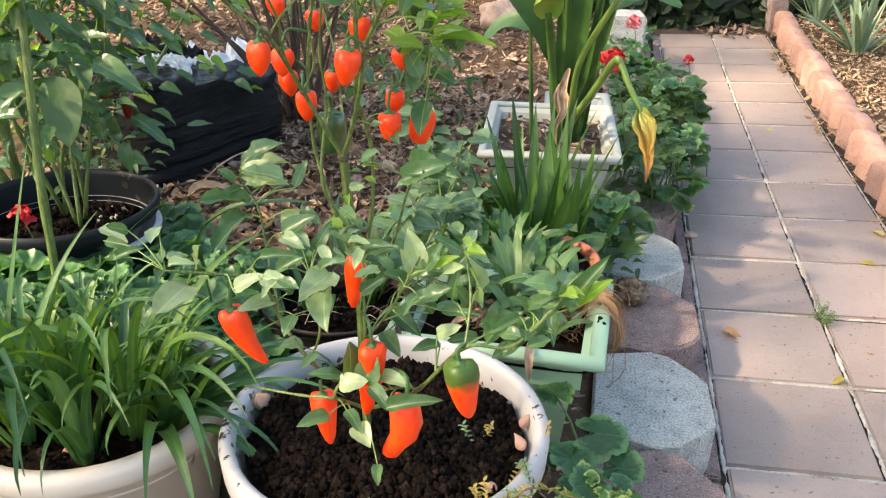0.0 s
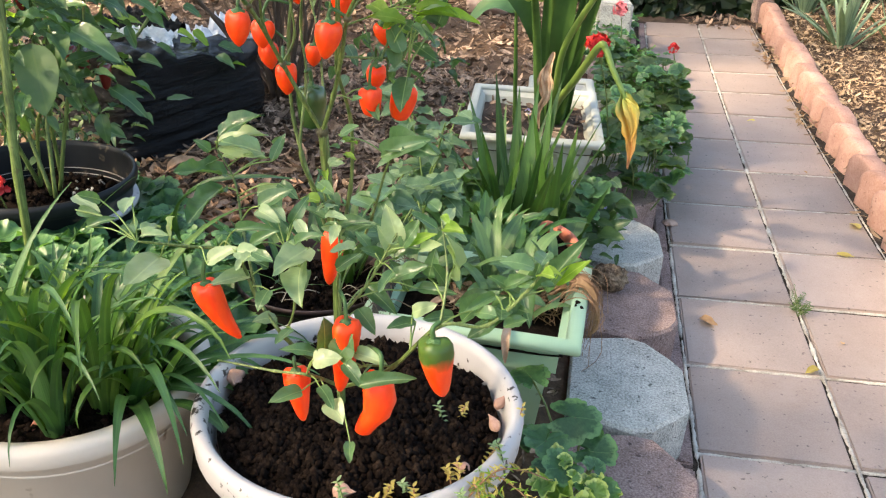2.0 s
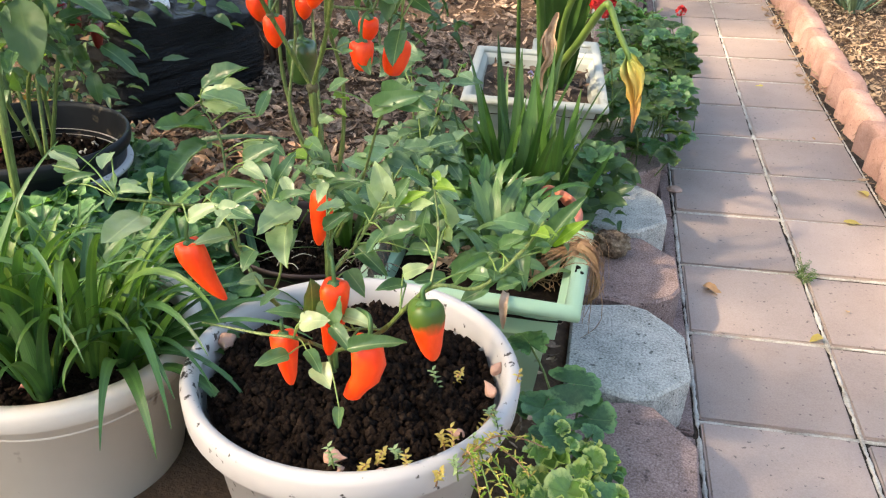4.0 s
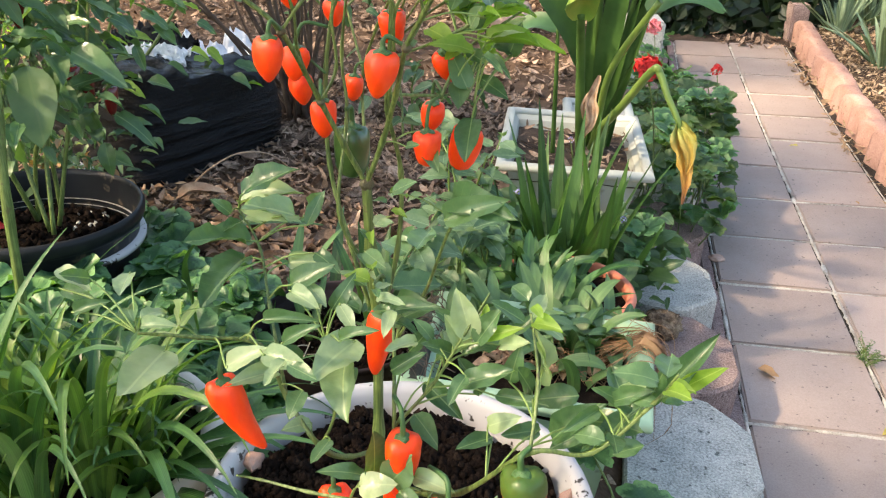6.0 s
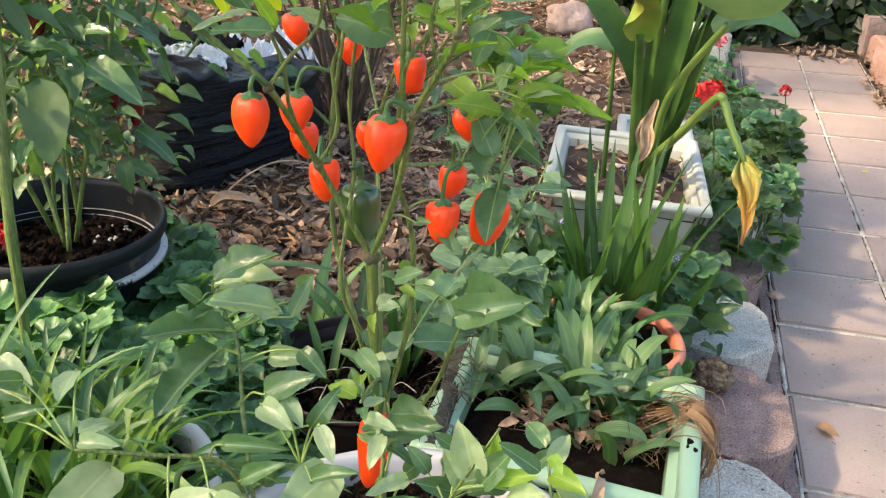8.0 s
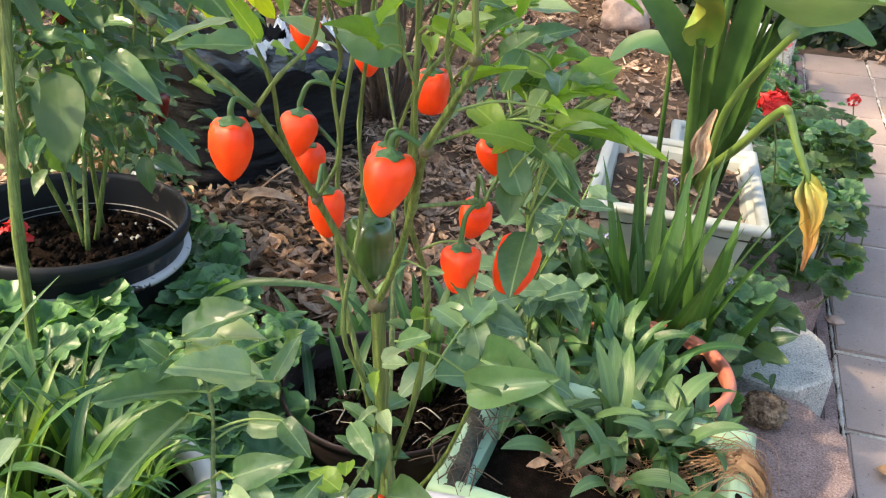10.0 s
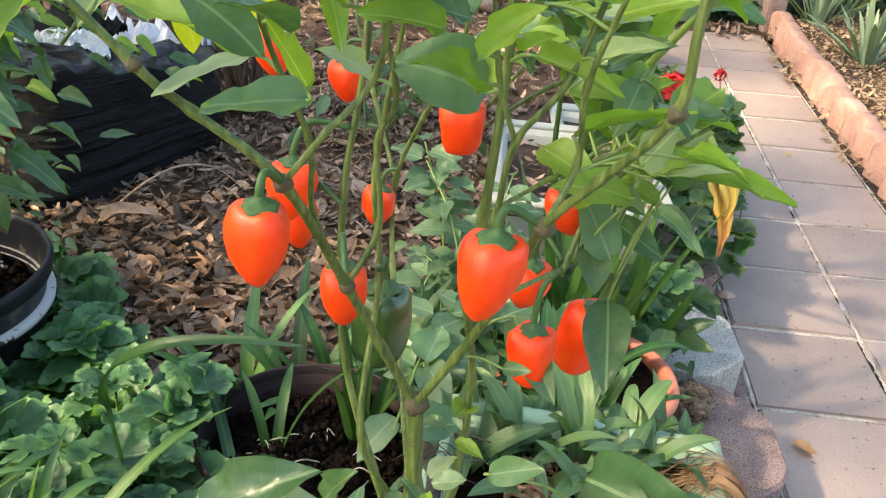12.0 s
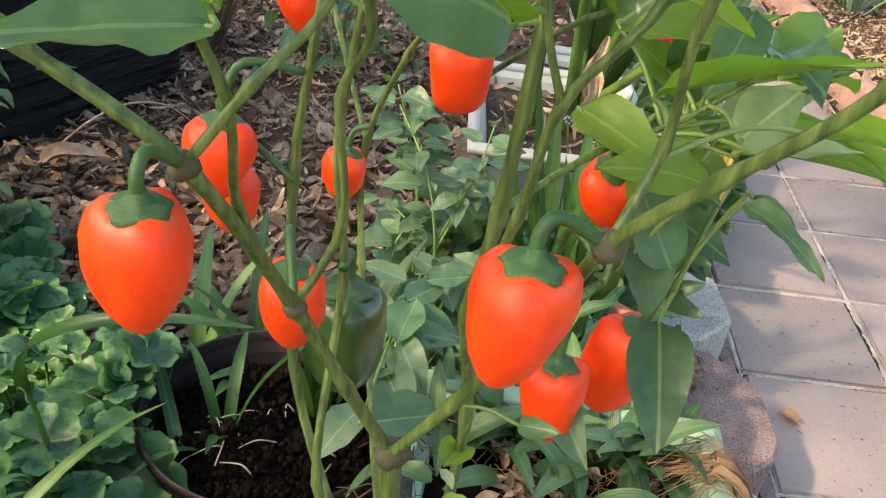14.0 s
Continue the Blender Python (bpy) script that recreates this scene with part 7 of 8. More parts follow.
leafy_shrub("leafy_shrub", "tangle of small-leaved weeds between the black pot and the bag", (-1.80, 0.62, 0.09), ((-1.98, 0.50, 0.46), (-1.84, 0.52, 0.36), (-1.80, 0.60, 0.28), (-2.02, 0.70, 0.42), (-2.12, 0.60, 0.58), (-1.92, 0.60, 0.38)), 95, 0.034, (SET_DARK, SET_LEAF, SET_LEAF, SET_PALE, SET_DRY), 79, 0.003, wide=0.9, spread=0.07)
leafy_shrub("leafy_shrub", "sunlit yellow-green leafy shrub behind the pots", (-2.05, 0.95, 0.09), ((-2.05, 1.05, 0.80), (-1.85, 1.00, 0.72), (-2.30, 1.00, 0.75), (-2.15, 1.25, 0.85), (-1.75, 1.15, 0.62)), 26, 0.075, (SET_BRIGHT, SET_LEAF), 74, 0.007, wide=0.9, spread=0.12)
leafy_shrub("leafy_shrub", "dense dark shrub at the back of the bed", (-2.75, 1.60, 0.09), ((-2.7, 1.6, 0.8), (-3.0, 1.3, 0.85), (-2.9, 1.9, 0.8), (-2.5, 1.9, 0.7), (-3.2, 1.7, 0.8)), 40, 0.085, (SET_DARK, SET_LEAF), 75, 0.010, spread=0.2)
leafy_shrub("leafy_shrub", "low leafy shrub far back in the mulch", (-2.0, 3.2, 0.09), ((-2.0, 3.2, 0.42), (-1.75, 3.3, 0.36), (-2.3, 3.2, 0.4)), 26, 0.075, (SET_DARK, SET_LEAF), 76, 0.008, spread=0.14)
leafy_shrub("leafy_shrub", "low leafy shrub in the mulch behind the bag", (-1.25, 1.55, 0.09), ((-1.20, 1.50, 0.34), (-1.35, 1.7, 0.36), (-1.05, 1.62, 0.34)), 18, 0.075, (SET_DARK, SET_BLUE), 77, 0.005, spread=0.09)

bare = thing("bare_shrub", (-1.62, 1.62, 0.09), "woody shrub of thin dark brown stems beside the bag", "shrub")
rng = random.Random(78)
for i in range(24):
    b = Vector((-1.62 + rng.uniform(-0.06, 0.06), 1.62 + rng.uniform(-0.06, 0.06), 0.08))
    e = b + Vector((rng.uniform(-0.65, 0.28), rng.uniform(-0.25, 0.3), rng.uniform(0.45, 0.95)))
    put("stem", mesh_of("stem", *tube([b, b.lerp(e, 0.4) + Vector((rng.uniform(-.04, .04), 0, 0.05)), b.lerp(e, 0.75) + Vector((rng.uniform(-.05, .05), 0, 0.03)), e], rng.uniform(0.004, 0.011), 0.0025, 7, 5)), M_TWIG, bare)
    if i % 3 == 0:
        for j in range(5):
            put("leaf", SET_DARK[rng.randrange(7)], None, bare, aim(b.lerp(e, rng.uniform(0.6, 1.0)), (rng.uniform(-1, 1), rng.uniform(-1, 0.5), -0.2), (0, -.3, 1), (0.05, 0.06, 0.06)))

# ---- black plastic bag, white plastic, rocks ----
def bag_mesh():
    """A slumped square bag: its front drawn in flat horizontal pleats, its top crumpled."""
    nu, nv = 170, 150
    verts, faces = [], []
    for j in range(nv + 1):
        t = j / nv
        for i in range(nu):
            a = 2 * math.pi * i / nu
            c, s = math.cos(a), math.sin(a)
            k = (abs(c) ** 5 + abs(s) ** 5) ** (-1 / 5)
            if t < 0.62:
                h, f = t / 0.62, 1 - 0.10 * (t / 0.62) ** 2
                z = 0.255 * h
            else:
                h = (t - 0.62) / 0.38
                f = 0.90 * (1 - h ** 1.3)
                z = 0.255 + 0.035 * math.sin(h * 1.6)
            x, y = 0.215 * k * c * f, 0.315 * k * s * f
            z *= 0.92 - 0.75 * y
            p = Vector((x, y, z))
            pleat = 0.009 * noise.noise(Vector((x * 2.5, y * 2.5, z * 34))) + 0.006 * noise.noise(Vector((x * 6, y * 6, z * 90)))
            fold = 0.035 * noise.noise(Vector((x * 4, y * 4, z * 5 + 3))) + (0.060 * (0.6 - abs(noise.noise(Vector((x * 5 + y * 4, y * 7 - x * 2, 7))))) + 0.022 * (0.5 - abs(noise.noise(Vector((x * 12 - y * 5, y * 17, 3))))) if t > 0.58 else 0)
            out = Vector((c, s, 0)) * (pleat + fold * 0.6) + Vector((0, 0, fold if t > 0.5 else 0))
            verts.append(p + out)
    for j in range(nv):
        for i in range(nu):
            q = (i + 1) % nu
            faces.append((j * nu + i, j * nu + q, (j + 1) * nu + q, (j + 1) * nu + i))
    cut = int(nv * 0.60) * nu
    return mesh_of("bag", verts, faces[:cut]), mesh_of("bag_top", verts, faces[cut:])


bag = thing("plastic_bag", (-1.885, 1.195, 0.085), "large black plastic bag pleated and slumped on the mulch", "plastic bag")
for bag_name, bag_part in zip(("side", "gathered_top"), bag_mesh()):
    put(bag_name, bag_part, M_BAG, bag, pose(-1.885, 1.195, 0.085, 0, 0, -20))


def crumpled(sx, sy, height, seed):
    n = 34
    verts = []
    for j in range(n + 1):
        for i in range(n + 1):
            u, v = i / n * 2 - 1, j / n * 2 - 1
            e = max(0.0, 1 - (u * u + v * v) * 0.6)
            k = 1 + 0.18 * noise.noise(Vector((u * 1.5, v * 1.5, seed)))
            verts.append((sx * u * k, sy * v * k, height * (0.35 * e + 0.9 * abs(noise.noise(Vector((u * 3.2, v * 3.2, seed)))) + 0.45 * abs(noise.noise(Vector((u * 8, v * 8, seed + 3)))))))
    faces = [(j * (n + 1) + i, j * (n + 1) + i + 1, (j + 1) * (n + 1) + i + 1, (j + 1) * (n + 1) + i) for j in range(n) for i in range(n)]
    return mesh_of("sheet", verts, faces, False)


single("plastic_sheet", crumpled(0.21, 0.20, 0.20, 1), M_PLASTIC_WHITE, "crumpled white plastic sheet behind the black bag", "plastic sheet", m=pose(-2.08, 1.88, 0.10, 0, 0, 15))
single("plastic_sheet", crumpled(0.105, 0.050, 0.055, 2), M_PLASTIC_WHITE, "scrap of shiny white plastic on the black bag", "plastic sheet", m=pose(-1.900, 1.13, 0.372, 6, 0, 20))
single("plastic_sheet", crumpled(0.14, 0.10, 0.10, 3), M_BAG, "crumpled black plastic scrap on the bag", "plastic sheet", m=pose(-2.02, 1.34, 0.335, 0, 0, 10))

single("plastic_sheet", crumpled(0.055, 0.035, 0.05, 6), M_PLASTIC_WHITE, "small torn scrap of white plastic among the weeds", "plastic sheet", m=pose(-1.955, 0.80, 0.13, 20, 0, 70))
# a dead vine and a curled strip of bark beside the bag
single("dead_vine", mesh_of("vine", *tube([(-1.71, 0.80, 0.085), (-1.66, 0.845, 0.135), (-1.60, 0.86, 0.19), (-1.555, 0.93, 0.205), (-1.51, 1.03, 0.17), (-1.46, 1.10, 0.09)], 0.0028, 0.0016, 7, 8, 0.2)), M_LEAF_TAN, "thin dead vine arching over the mulch beside the bag", "dead vine")
big_leaf([(-1.675, 0.800, 0.112), (-1.645, 0.815, 0.128), (-1.610, 0.835, 0.126), (-1.575, 0.865, 0.112)], 0.040, M_LEAF_TAN, None, 130, "bark_strip", 0.9, 0.05)
tagged(bpy.data.objects["bark_strip"], "curled pale tan strip of bark on the mulch", "bark")


def rock(name, at, size, material, label, category, seed, squash=0.7, holes=0.0):
    bm = bmesh.new()
    bmesh.ops.create_icosphere(bm, subdivisions=4, radius=1)
    for v in bm.verts:
        n = v.co.normalized()
        k = 1 + 0.28 * noise.noise(n * 1.4 + Vector((seed, 0, 0))) + 0.10 * noise.noise(n * 4 + Vector((seed, 3, 0))) + 0.06 * noise.noise(n * 11 + Vector((0, seed, 0))) + holes * 0.22 * noise.noise(n * 19 + Vector((2, seed, 0)))
        if holes:
            k -= holes * max(0.0, noise.noise(n * 5 + Vector((seed, 7, 2))) - 0.15)
        v.co = Vector((n.x * size, n.y * size * 0.8, n.z * size * squash)) * k
    me = bpy.data.meshes.new(name)
    bm.to_mesh(me)
    bm.free()
    me.polygons.foreach_set("use_smooth", [True] * len(me.polygons))
    return single(name, me, material, label, category, m=Matrix.Translation(at))


rock("rock", (-1.12, 3.55, 0.15), 0.13, M_ROCK, "rounded pinkish rock lying in the mulch", "rock", 3)
rock("soil_clod", (-0.478, 0.448, 0.118), 0.040, M_CLUMP, "crumbly brown lump of root and soil on the block border", "soil clod", 5, 0.75, 0.9)
rock("pebble", (-0.283, 1.072, path_z(-0.283, 1.072) + 0.008), 0.020, M_ROCK, "pale flat pebble lying on the path", "pebble", 8, 0.45)
single("concrete_block", rounded_box(0.16, 0.20, 0.24, 0.01), M_BLOCK_GREY, "upright grey concrete block beside the geraniums", "concrete block", m=pose(-0.46, 2.86, 0.19, 0, 0, 6))
single("brick", rounded_box(0.09, 0.10, 0.22, 0.006), M_BLOCK_RED, "upright weathered red brick at the end of the edging", "brick", m=pose(0.370, 3.74, 0.185, 2, -3, 8))


# ---- far hedge, dark ivy ----
def ivy_heap(name, count, place, size, seed):
    rng, pieces = random.Random(seed), []
    for i in range(count):
        q, nrm = place(rng)
        s = size * rng.uniform(0.5, 1.3)
        n = (Vector(nrm) + Vector((rng.gauss(0, .5), rng.gauss(0, .5), rng.gauss(0, .5)))).normalized()
        a = n.orthogonal().normalized()
        a = a * math.cos(i) + n.cross(a) * math.sin(i)
        b = n.cross(a)
        v = [q - a * s * 0.5, q + b * s * 0.42 - a * s * 0.15 + n * s * 0.1, q + a * s * 0.6, q - b * s * 0.42 - a * s * 0.15 + n * s * 0.1, q + b * s * 0.25 + a * s * 0.3 + n * s * 0.05, q - b * s * 0.25 + a * s * 0.3 + n * s * 0.05]
        pieces.append((v, [(0, 5, 2), (0, 2, 4), (0, 4, 1), (0, 3, 5)]))
    return heap(name, pieces, False)


def hedge_place(rng):
    x, z = rng.uniform(-1.0, 4.2), rng.uniform(0.02, 1.35)
    near = max(0.0, min(1.0, (x + 0.75) * 3)) * max(0.0, min(1.0, (0.75 - x) * 3))
    y = 4.15 - 0.37 * near + 0.10 * noise.noise(Vector((x * 2.5, z * 3, 0))) + rng.uniform(-0.05, 0.12) + 0.10 * z
    return Vector((x, y, z)), (0, -0.8, 0.5)


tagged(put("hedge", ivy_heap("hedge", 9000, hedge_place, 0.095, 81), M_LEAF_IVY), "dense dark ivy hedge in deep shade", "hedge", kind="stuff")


def back_place(rng):
    x, z = rng.uniform(-6.0, -1.0), rng.uniform(0.02, 1.5)
    y = 4.75 + 0.25 * noise.noise(Vector((x * 2.0, z * 2, 4))) + rng.uniform(-0.08, 0.12)
    return Vector((x, y, z)), (0, -0.8, 0.5)


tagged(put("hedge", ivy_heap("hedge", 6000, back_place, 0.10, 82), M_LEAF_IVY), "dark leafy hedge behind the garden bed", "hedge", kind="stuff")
# Near-black backing, added so that gaps in the ivy read as shade.
single("wall_north", rounded_box(11.0, 0.2, 1.7, 0.02), M_WALL, "dark backing wall added behind the hedge", "wall", kind="structure", m=pose(-0.9, 5.15, 0.80))
single("wall_west", rounded_box(0.2, 9.0, 1.7, 0.02), M_WALL, "dark backing wall added beside the bed", "wall", kind="structure", m=pose(-6.4, 0.7, 0.80))


def west_place(rng):
    y, z = rng.uniform(-1.0, 4.9), rng.uniform(0.02, 1.4)
    return Vector((-5.4 + 0.25 * noise.noise(Vector((y * 2.0, z * 2, 9))) + rng.uniform(-0.08, 0.12), y, z)), (0.8, 0, 0.5)


tagged(put("hedge", ivy_heap("hedge", 2200, west_place, 0.10, 83), M_LEAF_IVY), "dark leafy hedge at the side of the bed", "hedge", kind="stuff")


# ---- unseen trees, added so that their crowns dapple the sunlight ----
SUNNY = ((-1.38, 0.40, 0.10, 0.50), (-1.78, 0.55, 0.20, 0.45), (0.20, 2.10, 0.05, 0.36))     # spots chosen to be sunlit: the crowns are thinned there; last, the gap's radius


def in_gap(c):
    """Whether a leaf clump hangs where the crowns are thinned to let the sun through."""
    to_sun = Vector((math.sin(_a) * math.cos(_e), math.cos(_a) * math.cos(_e), math.sin(_e)))
    return any((c - Vector(g[:3])).cross(to_sun).length < g[3] for g in SUNNY)


def shade_tree(at, seed, dense):
    """An unseen tree added for its dappled shade: forked trunk, limbs, and a loose crown of leaf clumps with gaps
    between them.
    """
    rng = random.Random(seed)
    base = Vector(at)
    t = thing("tree", base, "unseen leafy tree added to dapple the bed and the path", "tree")
    fork = base + Vector((0.10, 0.05, 2.0))
    put("trunk", mesh_of("trunk", *tube([base - Vector((0, 0, 0.1)), base + Vector((0.03, 0.0, 0.9)), fork], 0.16, 0.11, 14, 8, 0.1, 1)), M_TWIG, t)
    leaves = []
    for k in range(13):
        a = k * 2.4
        reach = 0.7 + 1.6 * math.sqrt((k + 0.5) / 13)
        e = fork + Vector((math.cos(a) * reach, math.sin(a) * reach, rng.uniform(0.9, 3.0)))
        mid = fork.lerp(e, 0.5) + Vector((0, 0, 0.25))
        put("limb", mesh_of("limb", *tube([fork, mid, e], 0.055, 0.015, 8, 6, 0.1, k)), M_TWIG, t)
        for j in range(7):
            c = mid.lerp(e, rng.uniform(0.2, 1.1)) + Vector((rng.gauss(0, 0.40), rng.gauss(0, 0.40), rng.gauss(0, 0.32)))
            put("twig", mesh_of("twig", *tube([mid.lerp(e, 0.6), c], 0.012, 0.004, 5, 4)), M_TWIG, t)
            size = rng.uniform(0.16, 0.34)
            if in_gap(c):
                size *= 0.3
            for _ in range(int(dense * size)):
                d = Vector((rng.gauss(0, 1), rng.gauss(0, 1), rng.gauss(0, 0.7)))
                q = c + d * size * 0.62
                n = (Vector((0, 0, 0.8)) + Vector((rng.gauss(0, .7), rng.gauss(0, .7), rng.gauss(0, .5)))).normalized()
                u = n.orthogonal().normalized()
                u = u * math.cos(rng.uniform(0, 6.28)) + n.cross(u) * math.sin(rng.uniform(0, 6.28))
                u = (u - n * u.dot(n)).normalized()
                v, l = n.cross(u), rng.uniform(0.06, 0.11)
                leaves.append(([q - u * l * 0.5, q + v * l * 0.27 - u * l * 0.08 + n * l * 0.06, q + u * l * 0.55 - n * l * 0.08, q - v * l * 0.27 - u * l * 0.08 + n * l * 0.06], [(0, 1, 2), (0, 2, 3)]))
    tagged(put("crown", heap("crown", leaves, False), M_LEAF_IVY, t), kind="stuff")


shade_tree((-4.65, -2.2, -0.05), 12, 480)
shade_tree((-4.75, 0.55, 0.03), 13, 500)


# ---- mulch, leaf litter, small bits ----
def flake(rng, q, size, flat=0.5):
    """One curled flake of bark or dead leaf."""
    a = rng.uniform(0, 6.28)
    n = Vector((rng.gauss(0, flat), rng.gauss(0, flat), 1)).normalized()
    u = Vector((math.cos(a), math.sin(a), 0))
    u = (u - n * u.dot(n)).normalized()
    v = n.cross(u)
    l, w, c = size * rng.uniform(0.6, 1.3), size * rng.choice((0.14, 0.2, 0.3, 0.5)) * rng.uniform(0.7, 1.2), size * rng.uniform(-0.05, 0.22)
    vs = []
    for s, k in ((-1, 0.45), (-0.3, 1.0), (0.4, 0.9), (1, 0.25)):
        for j in (-1, 1):
            vs.append(q + u * (l * 0.5 * s) + v * (w * 0.5 * k * j * rng.uniform(0.8, 1.2)) + n * (c * (s * s) + 0.003))
    return vs, [(0, 1, 3, 2), (2, 3, 5, 4), (4, 5, 7, 6)]


def litter(name, label, count, region, size, height, seed, material, keep=None, near=None):
    rng, pieces = random.Random(seed), []
    x0, x1, y0, y1 = region
    while len(pieces) < count:
        x, y = rng.uniform(x0, x1), rng.uniform(y0, y1)
        if keep and not keep(x, y, rng):
            continue
        pieces.append(flake(rng, Vector((x, y, height(x, y) + rng.uniform(0.0, 0.014))), size * rng.uniform(0.5, 1.5)))
    return tagged(put(name, heap(name, pieces, False), material), label, "mulch", kind="stuff")


def leaf_drift(label, count, centre, reach, size, seed, material):
    """Dry leaves strewn thickly round one spot of the bed."""
    rng, pieces = random.Random(seed), []
    while len(pieces) < count:
        x, y = rng.gauss(centre[0], reach[0]), rng.gauss(centre[1], reach[1])
        if not clear_of(x, y, BED_SPOTS):
            continue
        pieces.append(dead_leaf(rng, Vector((x, y, bed_height(x, y) + rng.uniform(0.006, 0.020))), size * rng.uniform(0.6, 1.3)))
    return tagged(put("dead_leaves", heap("dead_leaves", pieces), material), label, "leaf litter", kind="stuff")


BED_SPOTS = POT_SPOTS + ((RED_POT.x, RED_POT.y, 0.11),)
litter("bark_mulch", "layer of curled brown bark chips and dead leaves", 12000, (-2.3, -0.60, 0.15, 2.2), 0.031, bed_height, 91, M_CHIP, lambda x, y, r: clear_of(x, y, BED_SPOTS) and not (-0.88 < x < -0.51 and y > 0.62))
litter("bark_mulch", "layer of curled brown bark chips and dead leaves", 9000, (-4.0, -0.60, 1.6, 4.5), 0.042, bed_height, 92, M_CHIP)
litter("dead_leaves", "large curled dead leaves lying on the mulch", 260, (-1.55, -0.85, 0.30, 1.5), 0.062, lambda x, y: bed_height(x, y) + 0.012, 99, M_CHIP)
leaf_drift("drift of curled tan dead leaves on the mulch", 620, (-1.36, 0.50), (0.19, 0.17), 0.048, 101, M_CHIP_LEAF)
leaf_drift("sunlit drift of tan dead leaves beside the bag", 170, (-1.88, 0.74), (0.10, 0.08), 0.042, 103, M_CHIP_LEAF)
leaf_drift("thin scatter of curled brown dead leaves on the mulch", 230, (-1.25, 0.90), (0.28, 0.36), 0.048, 102, M_CHIP)
litter("bark_mulch", "layer of brown bark chips between the pots", 1600, (-1.9, -0.56, -1.2, 0.2), 0.030, bed_height, 93, M_CHIP, lambda x, y, r: clear_of(x, y, BED_SPOTS))
litter("wood_chips", "pale tan wood chips covering the narrow bed", 26000, (0.40, 1.9, 0.6, 4.3), 0.021, right_height, 94, M_CHIP_PALE)
litter("dead_leaves", "scatter of dry leaves at the end of the path", 110, (-0.05, 0.36, 3.48, 3.74), 0.045, lambda x, y: path_z(x, y) + 0.004, 95, M_CHIP)
litter("dead_leaves", "dry leaf bits gathered along the edging", 260, (0.25, 0.345, 0.9, 3.5), 0.030, lambda x, y: path_z(x, y) + 0.004, 96, M_CHIP_PALE, lambda x, y, r: r.random() < 0.25 + 0.75 * (abs(y - 3.05) < 0.2 or abs(y - 2.1) < 0.12))
litter("planter_straw", "bits of straw and bark on the planter's soil", 160, (-0.83, -0.56, 0.73, 1.10), 0.030, lambda x, y: 0.297, 97, M_CHIP)
for k, (x, y, s, dry) in enumerate(((0.143, 0.941, 0.050, 0), (0.247, 1.119, 0.05, 0), (-0.025, 0.372, 0.034, 0), (-0.252, 0.542, 0.060, 1), (0.05, 0.48, 0.02, 1), (0.10, 2.05, 0.03, 0), (0.18, 1.55, 0.02, 1))):
    single("fallen_leaf", (SET_DRY if dry else SET_YELLOW)[k % 7], None, "curled dry brown leaf lying on the pavers" if dry else "small yellow leaf fallen on the pavers", "fallen leaf", "leaves on the path",
           m=aim((x, y, path_z(x, y) + 0.008), (math.cos(k * 1.9), math.sin(k * 1.9), 0.02), (0.1, -0.1, 1), (s, s, s * 0.8)))
weed = thing("weed", (-0.014, 0.640, -0.008), "small wiry weed growing in the paver joint", "weed")
rng = random.Random(98)
for i in range(30):
    a = rng.uniform(0, 6.28)
    q = Vector((-0.014 + rng.uniform(-0.006, 0.006), 0.635 + rng.uniform(-0.03, 0.03), -0.012))
    e = q + Vector((math.cos(a) * 0.025, math.sin(a) * 0.030, rng.uniform(0.012, 0.052)))
    st = put("stem", mesh_of("stem", *tube([q, q.lerp(e, 0.5) + Vector((0, 0, 0.006)), e], 0.0008, 0.0005, 5, 3)), M_STALK, weed)
    for j in range(4):
        put("leaf", SET_DARK[rng.randrange(7)], None, weed, aim(q.lerp(e, 0.4 + 0.2 * j), (math.cos(a + j), math.sin(a + j), 0.3), (0, 0, 1), (0.004, 0.009, 0.008)))


# ---- path: pavers, joints, block border, terracotta edging ----
PITCH, COLUMN, TURN = 0.2965, 0.282, 0.0135


def on_path(u, v):
    """The place on the path u across and v along it."""
    x, y = -0.020 + u + v * TURN, 0.0535 + v - u * TURN
    return Vector((x, y, path_z(x, y)))


pavement = thing("pavement", (0, 1.0, 0), "garden path of weathered red concrete pavers in two columns", "path", kind="structure")
put("joint_bed", height_sheet("joints", -0.345, 0.33, -1.90, 3.60, 0.015, lambda x, y: path_z(x, y) - 0.008 + 0.004 * noise.noise(Vector((x * 40, y * 40, 0)))), M_JOINT, pavement)


def mortar_strip(a, b, width, seed, bare):
    """A ragged strip of pale mortar along a joint, broken where it has crumbled away."""
    a, b = Vector((*a, 0)), Vector((*b, 0))
    d = (b - a).normalized()
    up = lambda q, z: on_path(q.x, q.y) + Vector((0, 0, z))
    sd, n = Vector((-d.y, d.x, 0)), int((b - a).length / 0.006)
    verts, faces = [], []
    for i in range(n + 1):
        q = a.lerp(b, i / n)
        k = noise.noise(Vector((q.x * 21, q.y * 21, seed))) + 0.45 * noise.noise(Vector((q.x * 90, q.y * 90, seed + 4)))
        w = width * min(1.0, max(0.04, 0.85 + 1.15 * k - bare))
        off = 0.0012 * noise.noise(Vector((q.x * 60, q.y * 60, seed + 9)))
        z = -0.0015 + 0.0012 * noise.noise(Vector((q.x * 130, q.y * 130, seed)))
        verts += [up(q + sd * (off - w * 0.5), z - 0.004), up(q + sd * (off - w * 0.35), z), up(q + sd * (off + w * 0.35), z), up(q + sd * (off + w * 0.5), z - 0.004)]
    for i in range(n):
        for j in range(3):
            faces.append((i * 4 + j, i * 4 + j + 1, i * 4 + j + 5, i * 4 + j + 4))
    return verts, faces


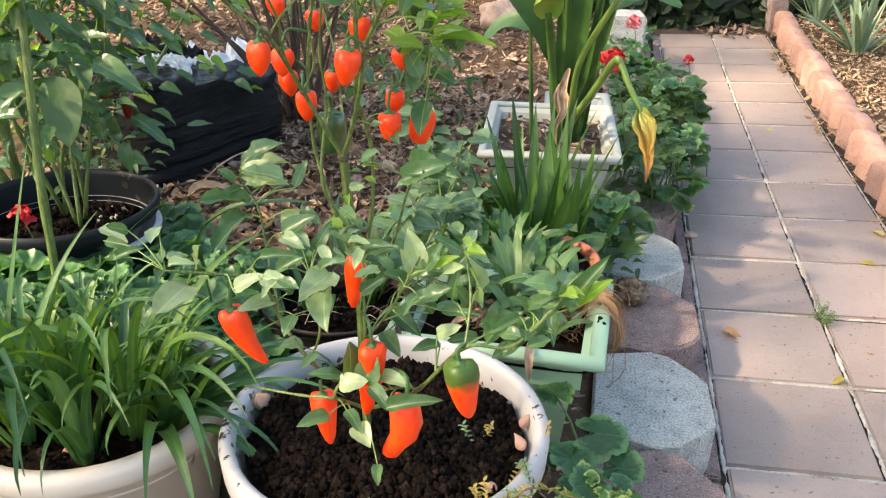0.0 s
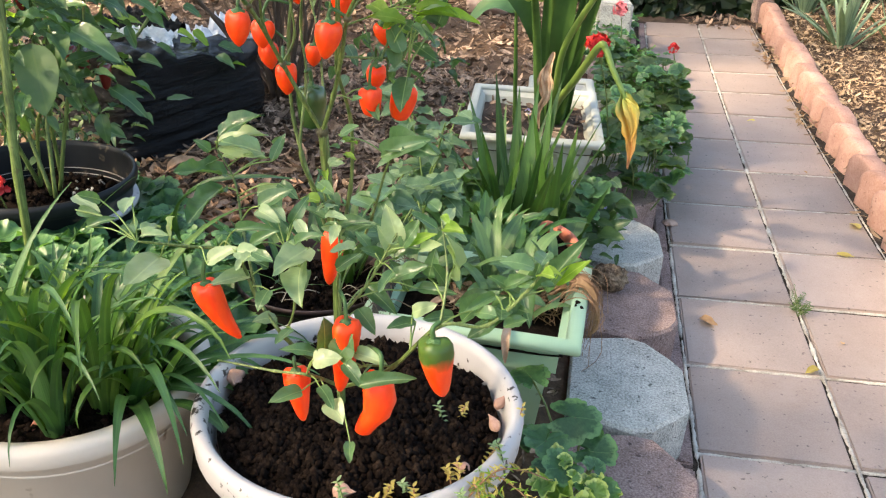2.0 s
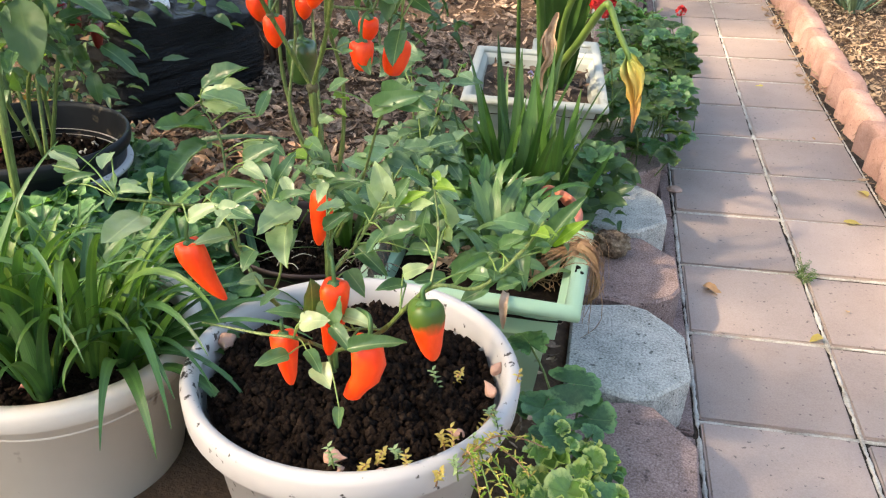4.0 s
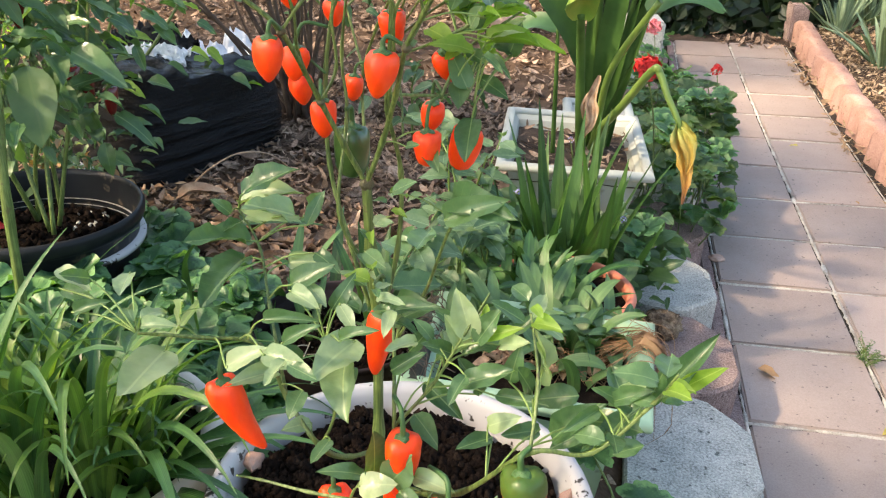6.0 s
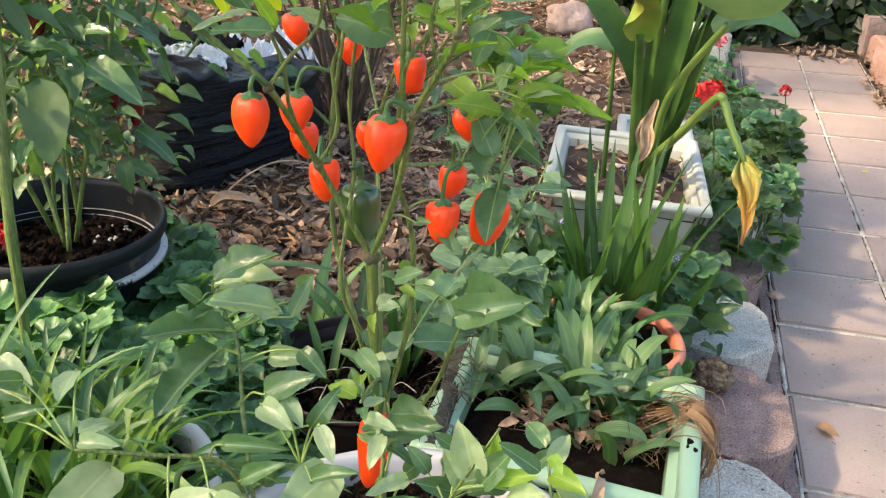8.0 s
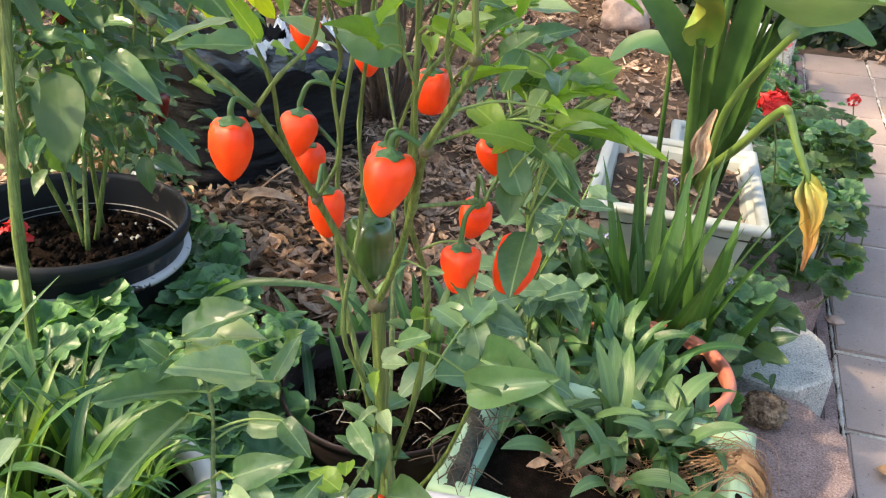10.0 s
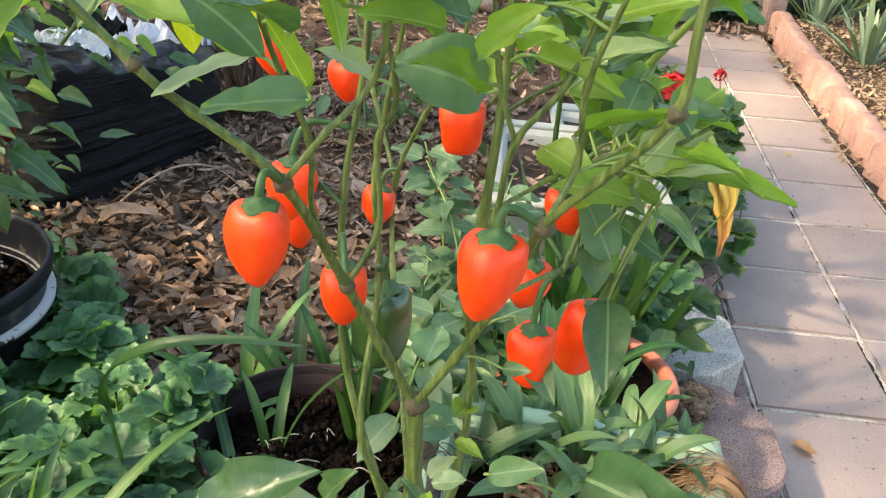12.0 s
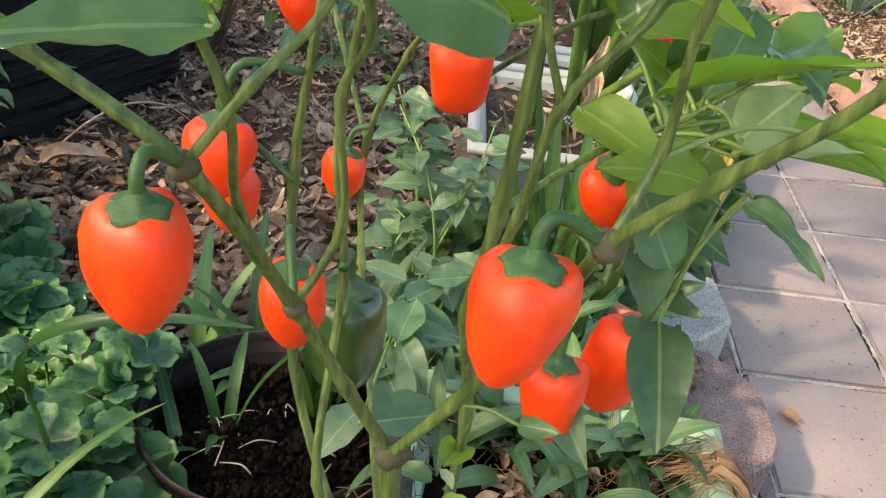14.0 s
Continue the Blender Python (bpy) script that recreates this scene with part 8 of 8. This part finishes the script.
strips = [mortar_strip((0.001, -1.9), (0.001, 3.52), 0.0135, 1, 0.30), mortar_strip((-COLUMN, -1.9), (-COLUMN, 3.52), 0.0115, 2, 0.25), mortar_strip((COLUMN, -1.9), (COLUMN, 3.52), 0.008, 3, 0.5)]
for row in range(-6, 12):
    v = PITCH * row + 0.0022
    strips += [mortar_strip((-COLUMN, v), (-0.004, v), 0.0078, 20 + row, 0.10), mortar_strip((0.004, v), (COLUMN - 0.004, v), 0.0068, 50 + row, 0.25)]
tagged(put("mortar", heap("mortar", strips), M_MORTAR, pavement, None, "crumbling pale mortar in the joints"), kind="stuff")
paver_shapes = []
for i in range(4):
    me = rounded_box(COLUMN - 0.0115, PITCH - 0.0115, 0.05, 0.0035, 2)
    rng = random.Random(i)
    for v in me.vertices:
        v.co += Vector((rng.uniform(-1, 1), rng.uniform(-1, 1), rng.uniform(-1, 1))) * 0.0012
    me.materials.append(M_PAVER)
    paver_shapes.append(me)
rng = random.Random(5)
lean = math.degrees(math.atan(0.04))
for row in range(-6, 12):
    for col in (-1, 1):
        q = on_path(col * COLUMN / 2 + rng.uniform(-0.002, 0.002), PITCH * (row + 0.5) + rng.uniform(-0.003, 0.003))
        climb = math.degrees(math.atan(0.015 * max(q.y, 0.0)))
        put("paver", paver_shapes[rng.randrange(4)], M_PAVER, pavement, pose(q.x, q.y, q.z - 0.024 + rng.uniform(-0.002, 0.002), climb + rng.uniform(-0.4, 0.4), -lean + rng.uniform(-0.4, 0.4), -math.degrees(TURN) + rng.uniform(-0.4, 0.4)))
kerb_shape = rounded_box(0.030, 0.285, 0.06, 0.004, 2)
kerb_shape.materials.append(M_BLOCK_RED)
for row in range(-6, 12):
    q = on_path(-COLUMN - 0.022 + rng.uniform(-0.002, 0.002), PITCH * (row + 0.35))
    put("edge_brick", kerb_shape, M_BLOCK_RED, pavement, pose(q.x, q.y, q.z - 0.024, math.degrees(math.atan(0.015 * max(q.y, 0.0))), 0, -math.degrees(TURN) + rng.uniform(-0.5, 0.5)))

def wall_block(y, grey, x=-0.335, turn=0.0, seed=0):
    """A retaining-wall block: its face to the path is narrow, the sides splay out to full width behind."""
    rng = random.Random(seed)
    w, q = 0.150, 0.066
    outline = [(0.0, -q), (0.0, q), (-0.024, q + 0.030), (-0.070, w - 0.008), (-0.105, w), (-0.215, w - 0.030), (-0.215, -w + 0.030), (-0.105, -w), (-0.070, -w + 0.008), (-0.024, -q - 0.030)]
    outline = [(a + rng.uniform(-0.003, 0.003), b + rng.uniform(-0.004, 0.004)) for a, b in outline]
    ob = single("retaining_block", mesh_of("block", *prism(outline, -0.03, 0.092, 0.006), False), M_BLOCK_GREY if grey else M_BLOCK_RED,
                "rough grey concrete retaining-wall block edging the bed" if grey else "rough red concrete retaining-wall block edging the bed", "garden block", "block border",
                m=pose(x, y, path_z(x, y) + 0.022 + rng.uniform(-0.004, 0.004), rng.uniform(-1, 1), rng.uniform(-1.5, 1.5), turn))
    return ob


for i in range(-5, 12):
    wall_block(0.100 + 0.308 * i, i % 2 == 0, -0.338 + 0.006 * math.sin(i * 2.1), 2.5 * math.sin(i * 1.7), i)

edging = thing("bed_edging", (0.36, 1.5, 0), "row of scalloped terracotta-red concrete bed edgers", "edging", kind="structure")


def edger_shape(seed):
    """One edger: a thick slab with a rounded top, its face to the path faintly hollowed, leaning on its neighbour."""
    rng, verts, faces = random.Random(seed), [], []
    n, half = 14, 0.0765
    for i in range(n + 1):
        u = -half + 2 * half * i / n
        b = math.sqrt(max(0.0, 1 - (u / half * 0.97) ** 2))
        top = 0.072 + 0.040 * b + 0.010 * u / half
        front, back = -0.030 - 0.006 * b - 0.006 * u / half, 0.032
        for q in ((front, u, -0.06), (front, u, top - 0.012), (front + 0.005, u, top - 0.003), (front + 0.014, u, top), (back - 0.012, u, top - 0.002), (back, u, top - 0.014), (back, u, -0.06)):
            verts.append(tuple(c + rng.uniform(-0.0013, 0.0013) for c in q))
    for i in range(n):
        for j in range(6):
            a = i * 7 + j
            faces.append((a, a + 7, a + 8, a + 1))
    faces += [tuple(range(7)), tuple(reversed(range(n * 7, n * 7 + 7)))]
    return mesh_of("edger", verts, faces)


edger_shapes = [edger_shape(i) for i in range(3)]
for i in range(36):
    y = -1.82 + 0.155 * i
    x = 0.312 + 0.024 * y
    put("edger", edger_shapes[i % 3], M_EDGER, edging, pose(x, y, path_z(x, y) + rng.uniform(-0.01, 0.008), rng.uniform(-2.5, 2.5), rng.uniform(-3, 3), 11 + rng.uniform(-3, 3)))
